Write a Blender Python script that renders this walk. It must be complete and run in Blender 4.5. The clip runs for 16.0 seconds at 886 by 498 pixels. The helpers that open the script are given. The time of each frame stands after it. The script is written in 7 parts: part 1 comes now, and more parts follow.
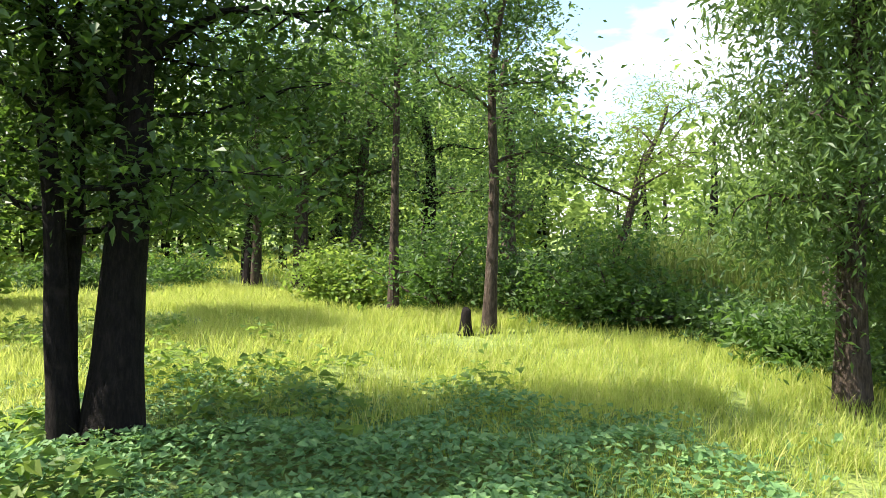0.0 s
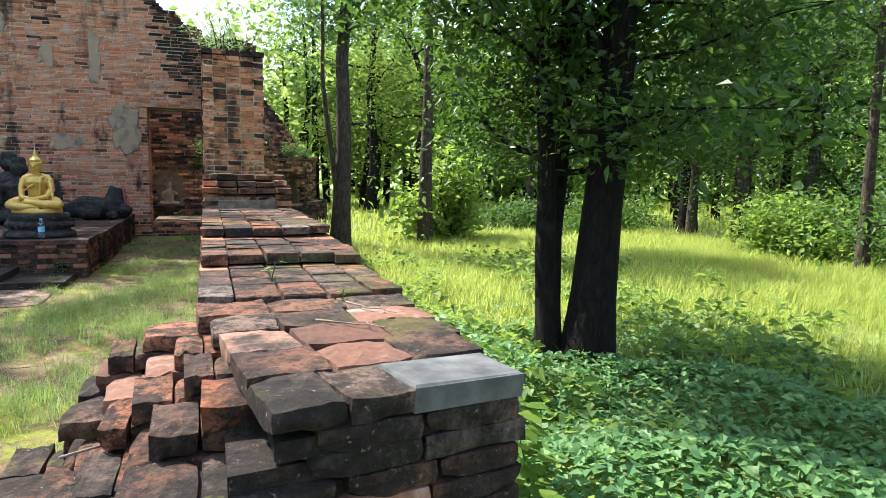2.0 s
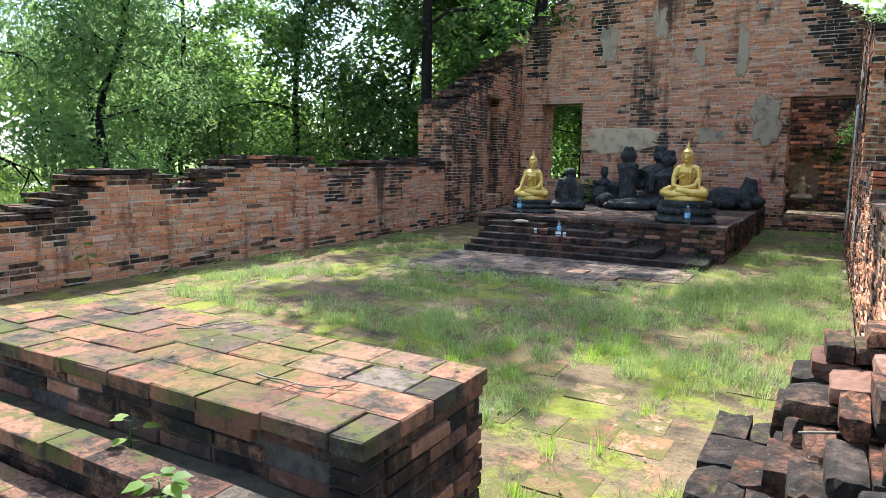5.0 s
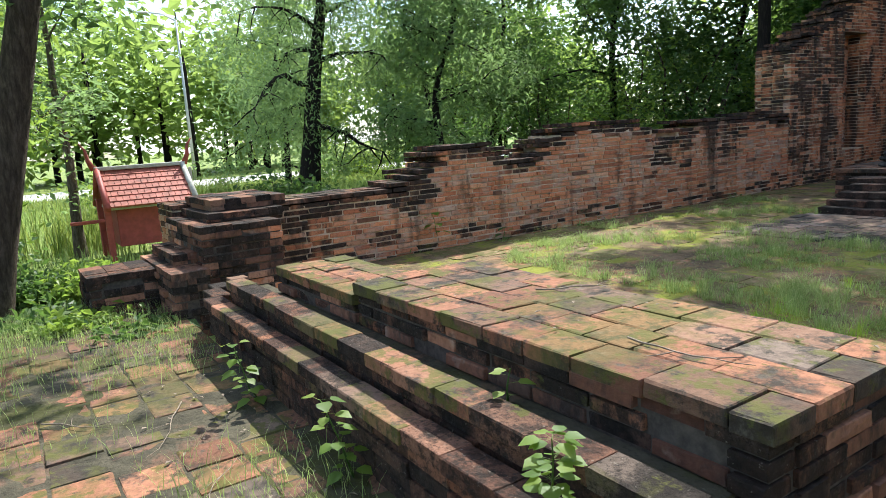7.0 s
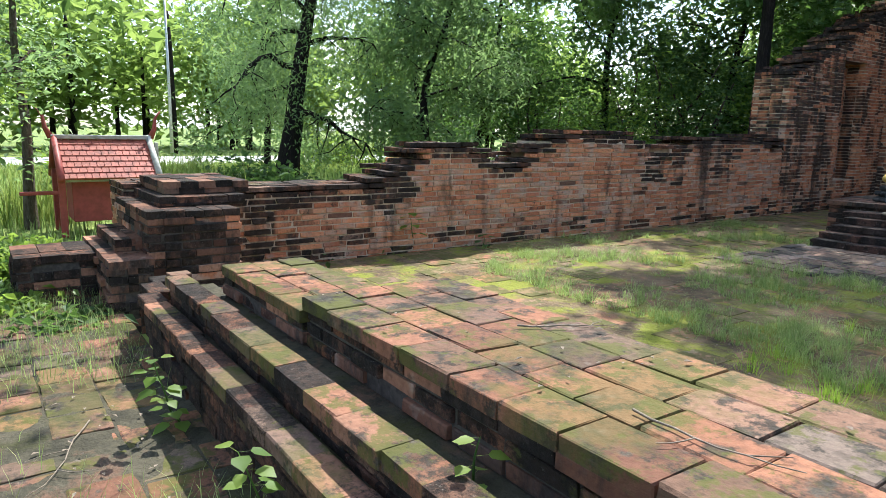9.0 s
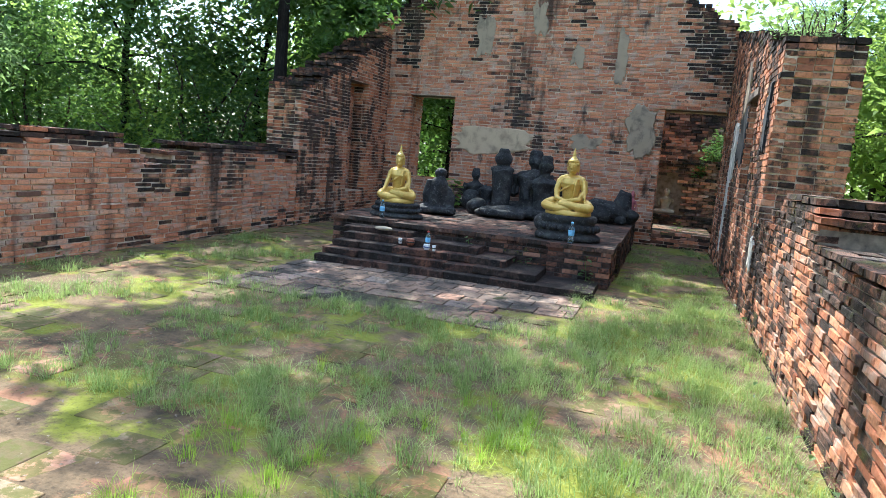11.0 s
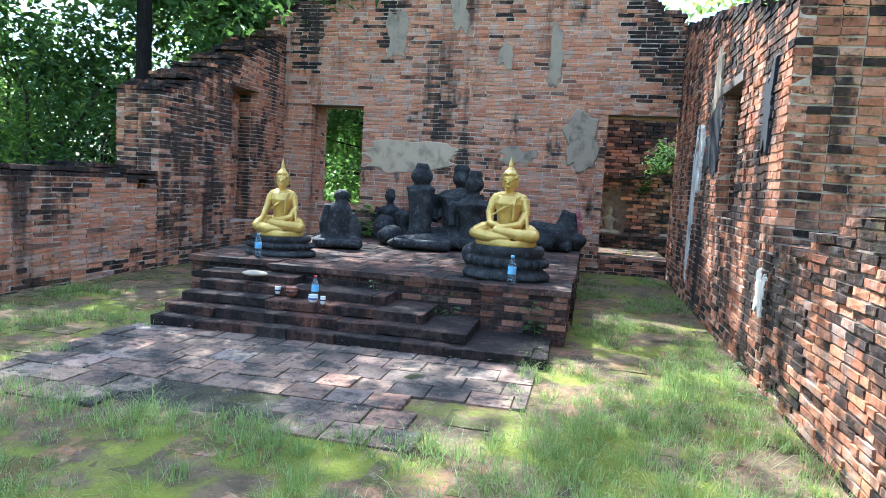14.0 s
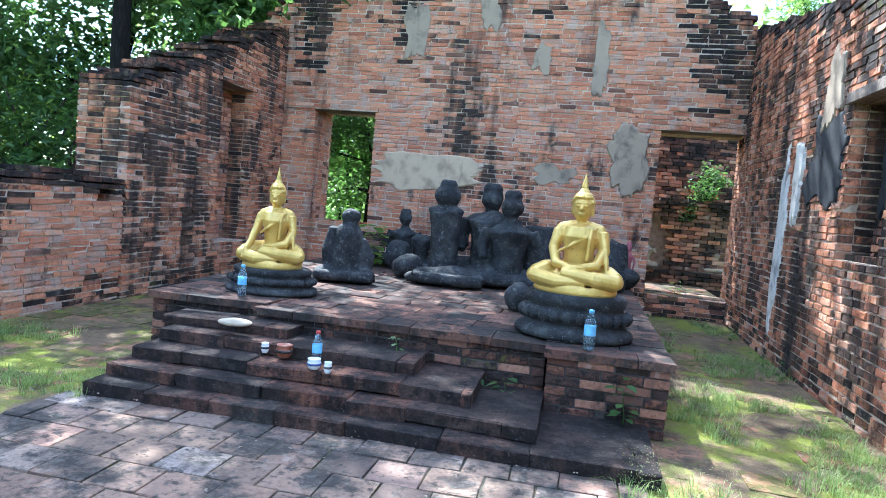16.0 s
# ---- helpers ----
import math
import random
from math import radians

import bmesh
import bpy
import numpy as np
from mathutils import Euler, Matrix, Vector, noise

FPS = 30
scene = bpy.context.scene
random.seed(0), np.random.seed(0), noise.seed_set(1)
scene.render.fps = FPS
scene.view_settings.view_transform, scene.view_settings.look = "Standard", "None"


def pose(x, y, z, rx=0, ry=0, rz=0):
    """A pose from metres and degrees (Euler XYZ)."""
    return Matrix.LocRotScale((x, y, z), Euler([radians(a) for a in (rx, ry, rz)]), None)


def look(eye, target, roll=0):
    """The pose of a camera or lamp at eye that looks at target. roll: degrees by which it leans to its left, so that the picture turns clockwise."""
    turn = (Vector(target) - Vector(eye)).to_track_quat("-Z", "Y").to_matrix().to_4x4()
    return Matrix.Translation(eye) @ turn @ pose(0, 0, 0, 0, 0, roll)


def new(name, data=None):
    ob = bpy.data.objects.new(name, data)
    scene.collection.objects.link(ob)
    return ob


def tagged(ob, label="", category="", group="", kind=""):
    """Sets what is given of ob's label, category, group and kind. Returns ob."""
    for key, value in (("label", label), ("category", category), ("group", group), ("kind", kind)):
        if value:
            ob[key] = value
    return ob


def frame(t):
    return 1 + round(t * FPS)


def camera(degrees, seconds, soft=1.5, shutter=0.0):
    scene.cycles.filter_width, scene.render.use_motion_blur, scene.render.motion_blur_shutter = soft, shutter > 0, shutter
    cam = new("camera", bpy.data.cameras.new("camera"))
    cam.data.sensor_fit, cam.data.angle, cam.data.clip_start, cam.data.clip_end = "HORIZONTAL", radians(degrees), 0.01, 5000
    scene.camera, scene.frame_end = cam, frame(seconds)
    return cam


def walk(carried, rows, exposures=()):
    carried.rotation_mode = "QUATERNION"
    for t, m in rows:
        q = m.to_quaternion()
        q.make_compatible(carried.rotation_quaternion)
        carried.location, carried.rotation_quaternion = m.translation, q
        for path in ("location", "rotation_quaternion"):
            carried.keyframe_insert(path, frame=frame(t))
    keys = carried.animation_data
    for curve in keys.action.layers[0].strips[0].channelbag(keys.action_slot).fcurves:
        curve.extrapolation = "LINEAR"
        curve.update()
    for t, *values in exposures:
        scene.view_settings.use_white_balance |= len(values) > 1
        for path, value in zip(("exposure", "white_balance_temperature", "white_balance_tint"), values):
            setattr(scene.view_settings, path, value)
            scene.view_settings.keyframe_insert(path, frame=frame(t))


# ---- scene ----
import itertools

cam = camera(67.4, 16.0, soft=0.6)
PATH = [
    (0, (0.236, -0.349, 1.628), (1.861, 0.815, 1.573), 1.0),
    (0.5, (0.151, -0.226, 1.589), (1.605, 1.145, 1.494), 1.3),
    (1, (0.013, -0.107, 1.544), (1.235, 1.47, 1.413), 0.5),
    (1.5, (-0.107, -0.099, 1.525), (0.857, 1.643, 1.336), 0.4),
    (2, (-0.123, -0.113, 1.545), (0.539, 1.761, 1.319), 0.9),
    (2.5, (-0.143, -0.104, 1.526), (0.145, 1.863, 1.303), 2.0),
    (3, (-0.177, -0.106, 1.515), (-0.243, 1.876, 1.258), 2.2),
    (3.5, (-0.228, -0.102, 1.512), (-0.575, 1.845, 1.217), 2.0),
    (4, (-0.322, -0.11, 1.514), (-0.885, 1.784, 1.204), 1.6),
    (4.5, (-0.415, -0.125, 1.52), (-1.187, 1.697, 1.223), 1.0),
    (5, (-0.478, -0.152, 1.503), (-1.473, 1.562, 1.231), 0.8),
    (5.2, (-0.512, -0.135, 1.488), (-1.607, 1.516, 1.216), 0.4),
    (7.3, (-0.764, -0.195, 1.44), (-2.447, 0.814, 1.052), -3.5),
    (7.5, (-0.8, -0.167, 1.435), (-2.487, 0.812, 0.99), -2.9),
    (8, (-0.9, -0.092, 1.442), (-2.625, 0.777, 0.92), -1.2),
    (8.5, (-1.057, -0.017, 1.457), (-2.813, 0.828, 1.006), -0.1),
    (9, (-1.132, 0.127, 1.448), (-2.745, 1.256, 1.099), 1.1),
    (9.4, (-1.152, 0.33, 1.438), (-2.487, 1.784, 1.116), 1.8),
    (9.5, (-1.152, 0.385, 1.434), (-2.42, 1.902, 1.128), 2.4),
    (10, (-1.154, 0.649, 1.443), (-2.124, 2.377, 1.172), 3.7),
    (10.2, (-1.152, 0.78, 1.472), (-2.028, 2.56, 1.219), 4.1),
    (12.3, (-1.364, 2.506, 1.637), (-1.765, 4.433, 1.28), 3.8),
    (12.5, (-1.351, 2.643, 1.577), (-1.734, 4.572, 1.214), 3.3),
    (13, (-1.341, 3.035, 1.453), (-1.71, 4.977, 1.149), 3.4),
    (13.5, (-1.488, 3.457, 1.488), (-1.876, 5.406, 1.259), 3.4),
    (14, (-1.645, 3.895, 1.497), (-2.061, 5.841, 1.302), 3.4),
    (14.5, (-1.846, 4.29, 1.474), (-2.319, 6.223, 1.273), 4.1),
    (15, (-2.056, 4.717, 1.494), (-2.545, 6.645, 1.29), 3.6),
    (15.5, (-2.229, 5.18, 1.512), (-2.672, 7.122, 1.333), 4.3),
    (16, (-2.446, 5.582, 1.507), (-2.853, 7.535, 1.366), 5.1),
]
EXPOSURES = [(0.0, 1.66, 6600, 11), (2.0, 1.68, 6100, 7), (3.0, 1.82, 5850, 6), (5.0, 1.70, 5800, 5), (7.5, 1.22, 6200, 5), (9.0, 1.32, 5950, 5), (10.2, 1.68, 5800, 5), (12.5, 1.95, 5350, 3), (16.0, 2.56, 5050, 5)]
walk(cam, [(t, look(eye, target, roll)) for t, eye, target, roll in PATH], EXPOSURES)

# ---- light: sun from the far left, high, and a hazy blue sky with a few clouds ----
SUN_TO = Vector((-0.46, 0.60, 1.0)).normalized()
sun_data = bpy.data.lights.new("sun", "SUN")
sun_data.energy, sun_data.angle, sun_data.color = 4.3, radians(0.55), (1.0, 0.95, 0.86)
sun = new("sun", sun_data)
sun.matrix_world = look((0, 0, 30), Vector((0, 0, 30)) - SUN_TO)

world = bpy.data.worlds.new("sky")
scene.world = world
world.use_nodes = True
wn, wl = world.node_tree.nodes, world.node_tree.links
wn.clear()
sky = wn.new("ShaderNodeTexSky")
sky.sky_type, sky.sun_disc = "NISHITA", False
sky.sun_elevation, sky.sun_rotation = math.asin(SUN_TO.z), math.atan2(SUN_TO.x, SUN_TO.y)
sky.air_density, sky.dust_density, sky.ozone_density = 1.0, 1.4, 1.5
wco = wn.new("ShaderNodeTexCoord")
wmap = wn.new("ShaderNodeMapping")
wmap.inputs["Scale"].default_value = (2.2, 2.2, 6.0)
wno = wn.new("ShaderNodeTexNoise")
wno.inputs["Scale"].default_value, wno.inputs["Detail"].default_value = 1.6, 8
wramp = wn.new("ShaderNodeValToRGB")
wramp.color_ramp.elements[0].position, wramp.color_ramp.elements[1].position = 0.48, 0.68
wmix = wn.new("ShaderNodeMixRGB")
wmix.inputs[2].default_value = (7.4, 7.7, 8.2, 1)
wbg = wn.new("ShaderNodeBackground")
wbg.inputs["Strength"].default_value = 0.14
wout = wn.new("ShaderNodeOutputWorld")
wl.new(wco.outputs["Generated"], wmap.inputs["Vector"])
wl.new(wmap.outputs["Vector"], wno.inputs["Vector"])
wl.new(wno.outputs["Fac"], wramp.inputs["Fac"])
wl.new(wramp.outputs["Color"], wmix.inputs["Fac"])
wl.new(sky.outputs["Color"], wmix.inputs[1])
wl.new(wmix.outputs["Color"], wbg.inputs["Color"])
wl.new(wbg.outputs["Background"], wout.inputs["Surface"])


# ---- materials ----
class Nodes:
    """A small builder for node materials."""
    def __init__(self, name, rough=0.85, metal=0.0):
        self.m = bpy.data.materials.new(name)
        self.m.use_nodes = True
        self.t = self.m.node_tree
        self.b = self.t.nodes["Principled BSDF"]
        self.out = self.t.nodes["Material Output"]
        self.b.inputs["Roughness"].default_value = rough
        self.b.inputs["Metallic"].default_value = metal
        self.pos = self.t.nodes.new("ShaderNodeNewGeometry").outputs["Position"]

    def node(self, kind, **values):
        n = self.t.nodes.new(kind)
        for key, value in values.items():
            n.inputs[key].default_value = value
        return n

    def link(self, a, b):
        self.t.links.new(a, b)

    def noise(self, scale, detail=5.0, stretch=(1, 1, 1), shift=(0, 0, 0), rough=0.55):
        mp = self.node("ShaderNodeMapping", Scale=stretch, Location=shift)
        self.link(self.pos, mp.inputs["Vector"])
        n = self.node("ShaderNodeTexNoise", Scale=scale, Detail=detail, Roughness=rough)
        self.link(mp.outputs["Vector"], n.inputs["Vector"])
        return n.outputs["Fac"]

    def ramp(self, fac, stops):
        r = self.t.nodes.new("ShaderNodeValToRGB")
        el = r.color_ramp.elements
        while len(el) < len(stops):
            el.new(0.5)
        for e, (p, c) in zip(el, stops):
            e.position = p
            e.color = (*c, 1) if len(c) == 3 else c
        self.link(fac, r.inputs["Fac"])
        return r.outputs["Color"]

    def mask(self, fac, lo, hi, top=1.0):
        return self.ramp(fac, [(lo, (0, 0, 0)), (hi, (top, top, top))])

    def mix(self, fac, a, b, mode="MIX"):
        m = self.t.nodes.new("ShaderNodeMixRGB")
        m.blend_type = mode
        for socket, v in zip(m.inputs, (fac, a, b)):
            if isinstance(v, (int, float)):
                socket.default_value = v
            elif isinstance(v, tuple):
                socket.default_value = (*v, 1)
            else:
                self.link(v, socket)
        return m.outputs[0]

    def random(self):
        """A value that differs from piece to piece, for joined islands and for single objects alike."""
        g = self.t.nodes.new("ShaderNodeNewGeometry").outputs["Random Per Island"]
        o = self.t.nodes.new("ShaderNodeObjectInfo").outputs["Random"]
        a = self.t.nodes.new("ShaderNodeMath")
        a.operation = "ADD"
        self.link(g, a.inputs[0])
        self.link(o, a.inputs[1])
        f = self.t.nodes.new("ShaderNodeMath")
        f.operation = "FRACT"
        self.link(a.outputs[0], f.inputs[0])
        return f.outputs[0]

    def bump(self, height, strength=0.5, distance=0.01):
        b = self.node("ShaderNodeBump", Strength=strength, Distance=distance)
        self.link(height, b.inputs["Height"])
        if self.b.inputs["Normal"].is_linked:
            self.link(self.b.inputs["Normal"].links[0].from_socket, b.inputs["Normal"])
        self.link(b.outputs["Normal"], self.b.inputs["Normal"])

    def done(self, colour):
        if isinstance(colour, tuple):
            self.b.inputs["Base Color"].default_value = (*colour, 1)
        else:
            self.link(colour, self.b.inputs["Base Color"])
        return self.m


BLACK = (0.022, 0.018, 0.015)


def masonry(name, stops, dark, dark_cut, lime_cut, moss_cut=None, rough=0.92, streak=0.60, patch=0.62, vary=0.85, grit=0.0):
    """Weathered fired clay: each piece its own red, black lichen, lime bloom, moss."""
    n = Nodes(name, rough)
    n.b.inputs["Specular IOR Level"].default_value = 0.18
    dark = n.ramp(n.noise(15, 8, (1, 1, 1), (3, 9, 1), 0.75), [(0.34, tuple(v * 0.55 for v in dark)), (0.52, dark), (0.68, tuple(v * 2.7 for v in dark))])
    rnd = n.random()
    c = n.ramp(rnd, stops)
    scatter_ = n.node("ShaderNodeMath")
    scatter_.operation = "MULTIPLY"
    scatter_.inputs[1].default_value = 17.3
    n.link(rnd, scatter_.inputs[0])
    frac = n.node("ShaderNodeMath")
    frac.operation = "FRACT"
    n.link(scatter_.outputs[0], frac.inputs[0])
    c = n.mix(vary, c, n.ramp(frac.outputs[0], [(0.0, (0.42, 0.42, 0.46)), (0.3, (0.85, 0.82, 0.82)), (0.7, (1.1, 1.08, 1.05)), (0.88, (1.25, 1.22, 1.18)), (1.0, (1.15, 1.3, 1.4))]), "MULTIPLY")
    c = n.mix(0.55, c, n.ramp(n.noise(38, 6), [(0.3, (0.55, 0.5, 0.48)), (0.7, (1.15, 1.1, 1.05))]), "MULTIPLY")
    c = n.mix(n.mask(n.noise(5.5, 6, (1, 1, 1), (3, 1, 7)), lime_cut, lime_cut + 0.14, 0.6), c, (0.42, 0.35, 0.29))
    c = n.mix(n.mask(n.noise(2.4, 8, (1, 1, 0.38), (9, 4, 2), 0.68), dark_cut, dark_cut + 0.10, 0.93), c, dark)
    c = n.mix(n.mask(n.noise(26, 4, (1, 1, 1), (1, 8, 2)), 0.56, 0.72, 0.55), c, dark)
    c = n.mix(n.mask(n.noise(1.5, 6, (1, 1, 0.11), (6, 3, 8), 0.62), streak, streak + 0.09, 0.9), c, dark)
    c = n.mix(n.mask(n.noise(10, 8, (1, 1, 1), (2, 2, 6), 0.7), patch, patch + 0.08, 0.88), c, dark)
    if grit:
        c = n.mix(n.mask(n.noise(7, 9, (1, 1, 1.8), (8, 1, 3), 0.78), 0.49, 0.56, grit), c, dark)
        c = n.mix(n.mask(n.noise(75, 6, (1, 1, 1), (4, 4, 1), 0.8), 0.53, 0.62, grit), c, tuple(v * 0.5 for v in BLACK))
        c = n.mix(n.mask(n.noise(48, 5, (1, 1, 1), (6, 2, 9), 0.7), 0.63, 0.70, 0.5), c, (0.34, 0.30, 0.25))
        n.bump(n.noise(55, 6, (1, 1, 1), (2, 7, 3), 0.75), 0.8, 0.012)
    if moss_cut:
        c = n.mix(n.mask(n.noise(1.7, 7, (1, 1, 1), (5, 5, 1), 0.7), moss_cut, moss_cut + 0.07, 0.5), c, (0.095, 0.092, 0.024))
        c = n.mix(n.mask(n.noise(6.5, 9, (1, 1, 1), (2, 5, 8), 0.72), moss_cut + 0.03, moss_cut + 0.08, 0.8), c, (0.085, 0.085, 0.022))
    n.bump(n.noise(22, 6, (1, 1, 1.6)), 0.7, 0.012)
    n.bump(n.noise(140, 3), 0.35, 0.004)
    return n.done(c)


REDS = [(0.0, (0.43, 0.16, 0.085)), (0.22, (0.56, 0.23, 0.12)), (0.5, (0.63, 0.285, 0.15)), (0.72, (0.51, 0.20, 0.11)), (0.9, (0.64, 0.335, 0.20)), (1.0, (0.53, 0.31, 0.21))]
BROWNS = [(0.0, (0.16, 0.075, 0.05)), (0.5, (0.24, 0.125, 0.085)), (0.8, (0.33, 0.165, 0.105)), (1.0, (0.13, 0.085, 0.065))]
BLACKS = [(0.0, (0.05, 0.036, 0.03)), (0.4, (0.085, 0.054, 0.042)), (0.75, (0.16, 0.08, 0.055)), (1.0, (0.23, 0.105, 0.065))]
BRICK = masonry("brick_red", REDS, (0.042, 0.031, 0.025), 0.575, 0.50, None, 0.92, 0.555, 0.60, 0.5)
BRICK_BROWN = masonry("brick_brown", BROWNS, (0.035, 0.028, 0.024), 0.52, 0.60)
# Near-black brick: soot and lichen, and shade on the front wall's sides.
BRICK_BLACK = masonry("brick_soot_shade", BLACKS, (0.02, 0.016, 0.014), 0.46, 0.70, None, 0.92, 0.60, 0.50, 0.35, 0.5)
BRICKS = [BRICK, BRICK_BROWN, BRICK_BLACK]
TILE = masonry("tile_red", [(0.0, (0.086, 0.065, 0.050)), (0.15, (0.241, 0.112, 0.069)), (0.4, (0.310, 0.146, 0.090)), (0.55, (0.120, 0.084, 0.064)), (0.75, (0.275, 0.142, 0.093)), (0.88, (0.215, 0.101, 0.065)), (1.0, (0.155, 0.125, 0.103))], (0.036, 0.032, 0.026), 0.50, 0.66, 0.495, 0.92, 0.75, 0.515, 0.55)
TILE_FLOOR = masonry("tile_floor", [(0.0, (0.36, 0.15, 0.09)), (0.5, (0.33, 0.19, 0.125)), (0.75, (0.21, 0.14, 0.10)), (1.0, (0.38, 0.235, 0.165))], (0.07, 0.062, 0.045), 0.54, 0.58, 0.43, 0.92, 0.75, 0.56)
TILE_GREY = masonry("tile_grey", [(0.0, (0.23, 0.165, 0.12)), (0.4, (0.29, 0.19, 0.135)), (0.7, (0.19, 0.15, 0.12)), (0.88, (0.35, 0.20, 0.135)), (1.0, (0.26, 0.21, 0.175))], (0.05, 0.044, 0.037), 0.485, 0.60, None, 0.85, 0.8, 0.53)
TILE_DARK = masonry("tile_altar", [(0.0, (0.12, 0.07, 0.05)), (0.4, (0.18, 0.095, 0.064)), (0.75, (0.07, 0.055, 0.045)), (1.0, (0.24, 0.12, 0.08))], (0.03, 0.026, 0.022), 0.47, 0.66, None, 0.9, 0.8, 0.50)


def mortar_material():
    n = Nodes("mortar", 0.95)
    c = n.ramp(n.noise(9, 7), [(0.3, (0.32, 0.24, 0.17)), (0.5, (0.54, 0.42, 0.31)), (0.75, (0.68, 0.56, 0.43))])
    n.b.inputs["Specular IOR Level"].default_value = 0.18
    c = n.mix(n.mask(n.noise(2.4, 8, (1, 1, 0.38), (9, 4, 2), 0.68), 0.575, 0.675, 0.93), c, (0.04, 0.032, 0.028))
    c = n.mix(n.mask(n.noise(1.5, 6, (1, 1, 0.11), (6, 3, 8), 0.62), 0.555, 0.645, 0.9), c, (0.04, 0.032, 0.028))
    n.bump(n.noise(60, 5), 0.6, 0.008)
    return n.done(c)


def earth_material():
    n = Nodes("earth", 0.97)
    c = n.ramp(n.noise(1.3, 8), [(0.3, (0.10, 0.085, 0.05)), (0.5, (0.16, 0.135, 0.075)), (0.6, (0.15, 0.16, 0.045)), (0.8, (0.24, 0.205, 0.125))])
    c = n.mix(n.mask(n.noise(30, 5), 0.5, 0.75, 0.6), c, (0.06, 0.05, 0.03))
    n.bump(n.noise(18, 8), 0.8, 0.03)
    return n.done(c)


def moss_material(name, dark, soil, moss, clay):
    """Trodden soil with cushions of moss and crumbs of clay."""
    n = Nodes(name, 0.96)
    n.b.inputs["Specular IOR Level"].default_value = 0.15
    c = n.ramp(n.noise(3.2, 9, (1, 1, 1), (4, 1, 2), 0.7), [(0.34, dark), (0.52, soil), (0.7, tuple(v * 1.3 for v in soil))])
    c = n.mix(n.mask(n.noise(2.1, 9, (1, 1, 1), (7, 7, 3), 0.72), 0.54, 0.62, 0.85), c, clay)
    c = n.mix(n.mask(n.noise(1.1, 9, (1, 1, 1), (1, 5, 3), 0.70), 0.48, 0.57, 0.9), c, moss)
    c = n.mix(n.mask(n.noise(48, 5), 0.55, 0.70, 0.6), c, dark)
    n.bump(n.noise(16, 8), 0.9, 0.03)
    n.bump(n.noise(110, 4), 0.5, 0.006)
    return n.done(c)


def meadow_material():
    n = Nodes("meadow", 0.95)
    c = n.ramp(n.noise(0.35, 8), [(0.3, (0.12, 0.17, 0.03)), (0.5, (0.19, 0.25, 0.045)), (0.7, (0.29, 0.33, 0.075))])
    c = n.mix(n.mask(n.noise(9, 6), 0.42, 0.7, 0.7), c, (0.05, 0.075, 0.016))
    n.bump(n.noise(14, 8), 1.0, 0.08)
    return n.done(c)


def leaf_material(name, stops, through_colour, share=0.45, rough=0.5, gloss=0.35):
    """Leaves: each its own green, lit through from behind."""
    n = Nodes(name, rough)
    n.b.inputs["Specular IOR Level"].default_value = gloss
    rnd = n.random()
    c = n.ramp(rnd, stops)
    c = n.mix(0.5, c, n.ramp(n.noise(1.1, 4), [(0.3, (0.6, 0.65, 0.6)), (0.7, (1.25, 1.2, 1.1))]), "MULTIPLY")
    n.done(c)
    tr = n.t.nodes.new("ShaderNodeBsdfTranslucent")
    n.link(n.mix(0.75, c, through_colour), tr.inputs["Color"])
    mx = n.node("ShaderNodeMixShader", Fac=share)
    n.link(n.b.outputs["BSDF"], mx.inputs[1])
    n.link(tr.outputs["BSDF"], mx.inputs[2])
    n.link(mx.outputs["Shader"], n.out.inputs["Surface"])
    return n.m


BRICK_STUB = masonry("brick_weathered", [(0.0, (0.086, 0.061, 0.048)), (0.25, (0.216, 0.094, 0.054)), (0.45, (0.158, 0.108, 0.083)), (0.6, (0.317, 0.115, 0.054)), (0.75, (0.122, 0.090, 0.072)), (0.9, (0.331, 0.137, 0.072)), (1.0, (0.180, 0.151, 0.130))], (0.024, 0.019, 0.016), 0.48, 0.74, 0.57, 0.92, 0.57, 0.50, 0.45, 0.75)


BRICK_STAINED = masonry("brick_stained", REDS, (0.034, 0.027, 0.023), 0.465, 0.62, None, 0.92, 0.485, 0.54, 0.6)
BRICKS += [BRICK_STUB, BRICK_STAINED]

LEAF_DARK = leaf_material("leaf_dark", [(0.0, (0.035, 0.075, 0.02)), (0.6, (0.06, 0.12, 0.028)), (1.0, (0.10, 0.165, 0.04))], (0.18, 0.33, 0.045), 0.42)
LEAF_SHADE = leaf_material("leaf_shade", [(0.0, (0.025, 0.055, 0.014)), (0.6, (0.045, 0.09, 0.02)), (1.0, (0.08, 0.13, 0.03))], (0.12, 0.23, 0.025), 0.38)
LEAF_MID = leaf_material("leaf_mid", [(0.0, (0.035, 0.075, 0.024)), (0.6, (0.06, 0.115, 0.034)), (1.0, (0.105, 0.16, 0.045))], (0.165, 0.285, 0.055), 0.44)
LEAF_LIGHT = leaf_material("leaf_light", [(0.0, (0.07, 0.13, 0.02)), (0.6, (0.12, 0.20, 0.03)), (1.0, (0.20, 0.26, 0.045))], (0.36, 0.50, 0.08), 0.48)
LEAF_FEATHER = leaf_material("leaf_feather", [(0.0, (0.055, 0.10, 0.04)), (0.6, (0.09, 0.15, 0.055)), (1.0, (0.15, 0.21, 0.08))], (0.36, 0.52, 0.19), 0.5)
LEAF_IVY = leaf_material("leaf_ivy", [(0.0, (0.07, 0.16, 0.06)), (0.6, (0.12, 0.23, 0.085)), (1.0, (0.20, 0.31, 0.11))], (0.28, 0.46, 0.10), 0.32, 0.55, 0.25)
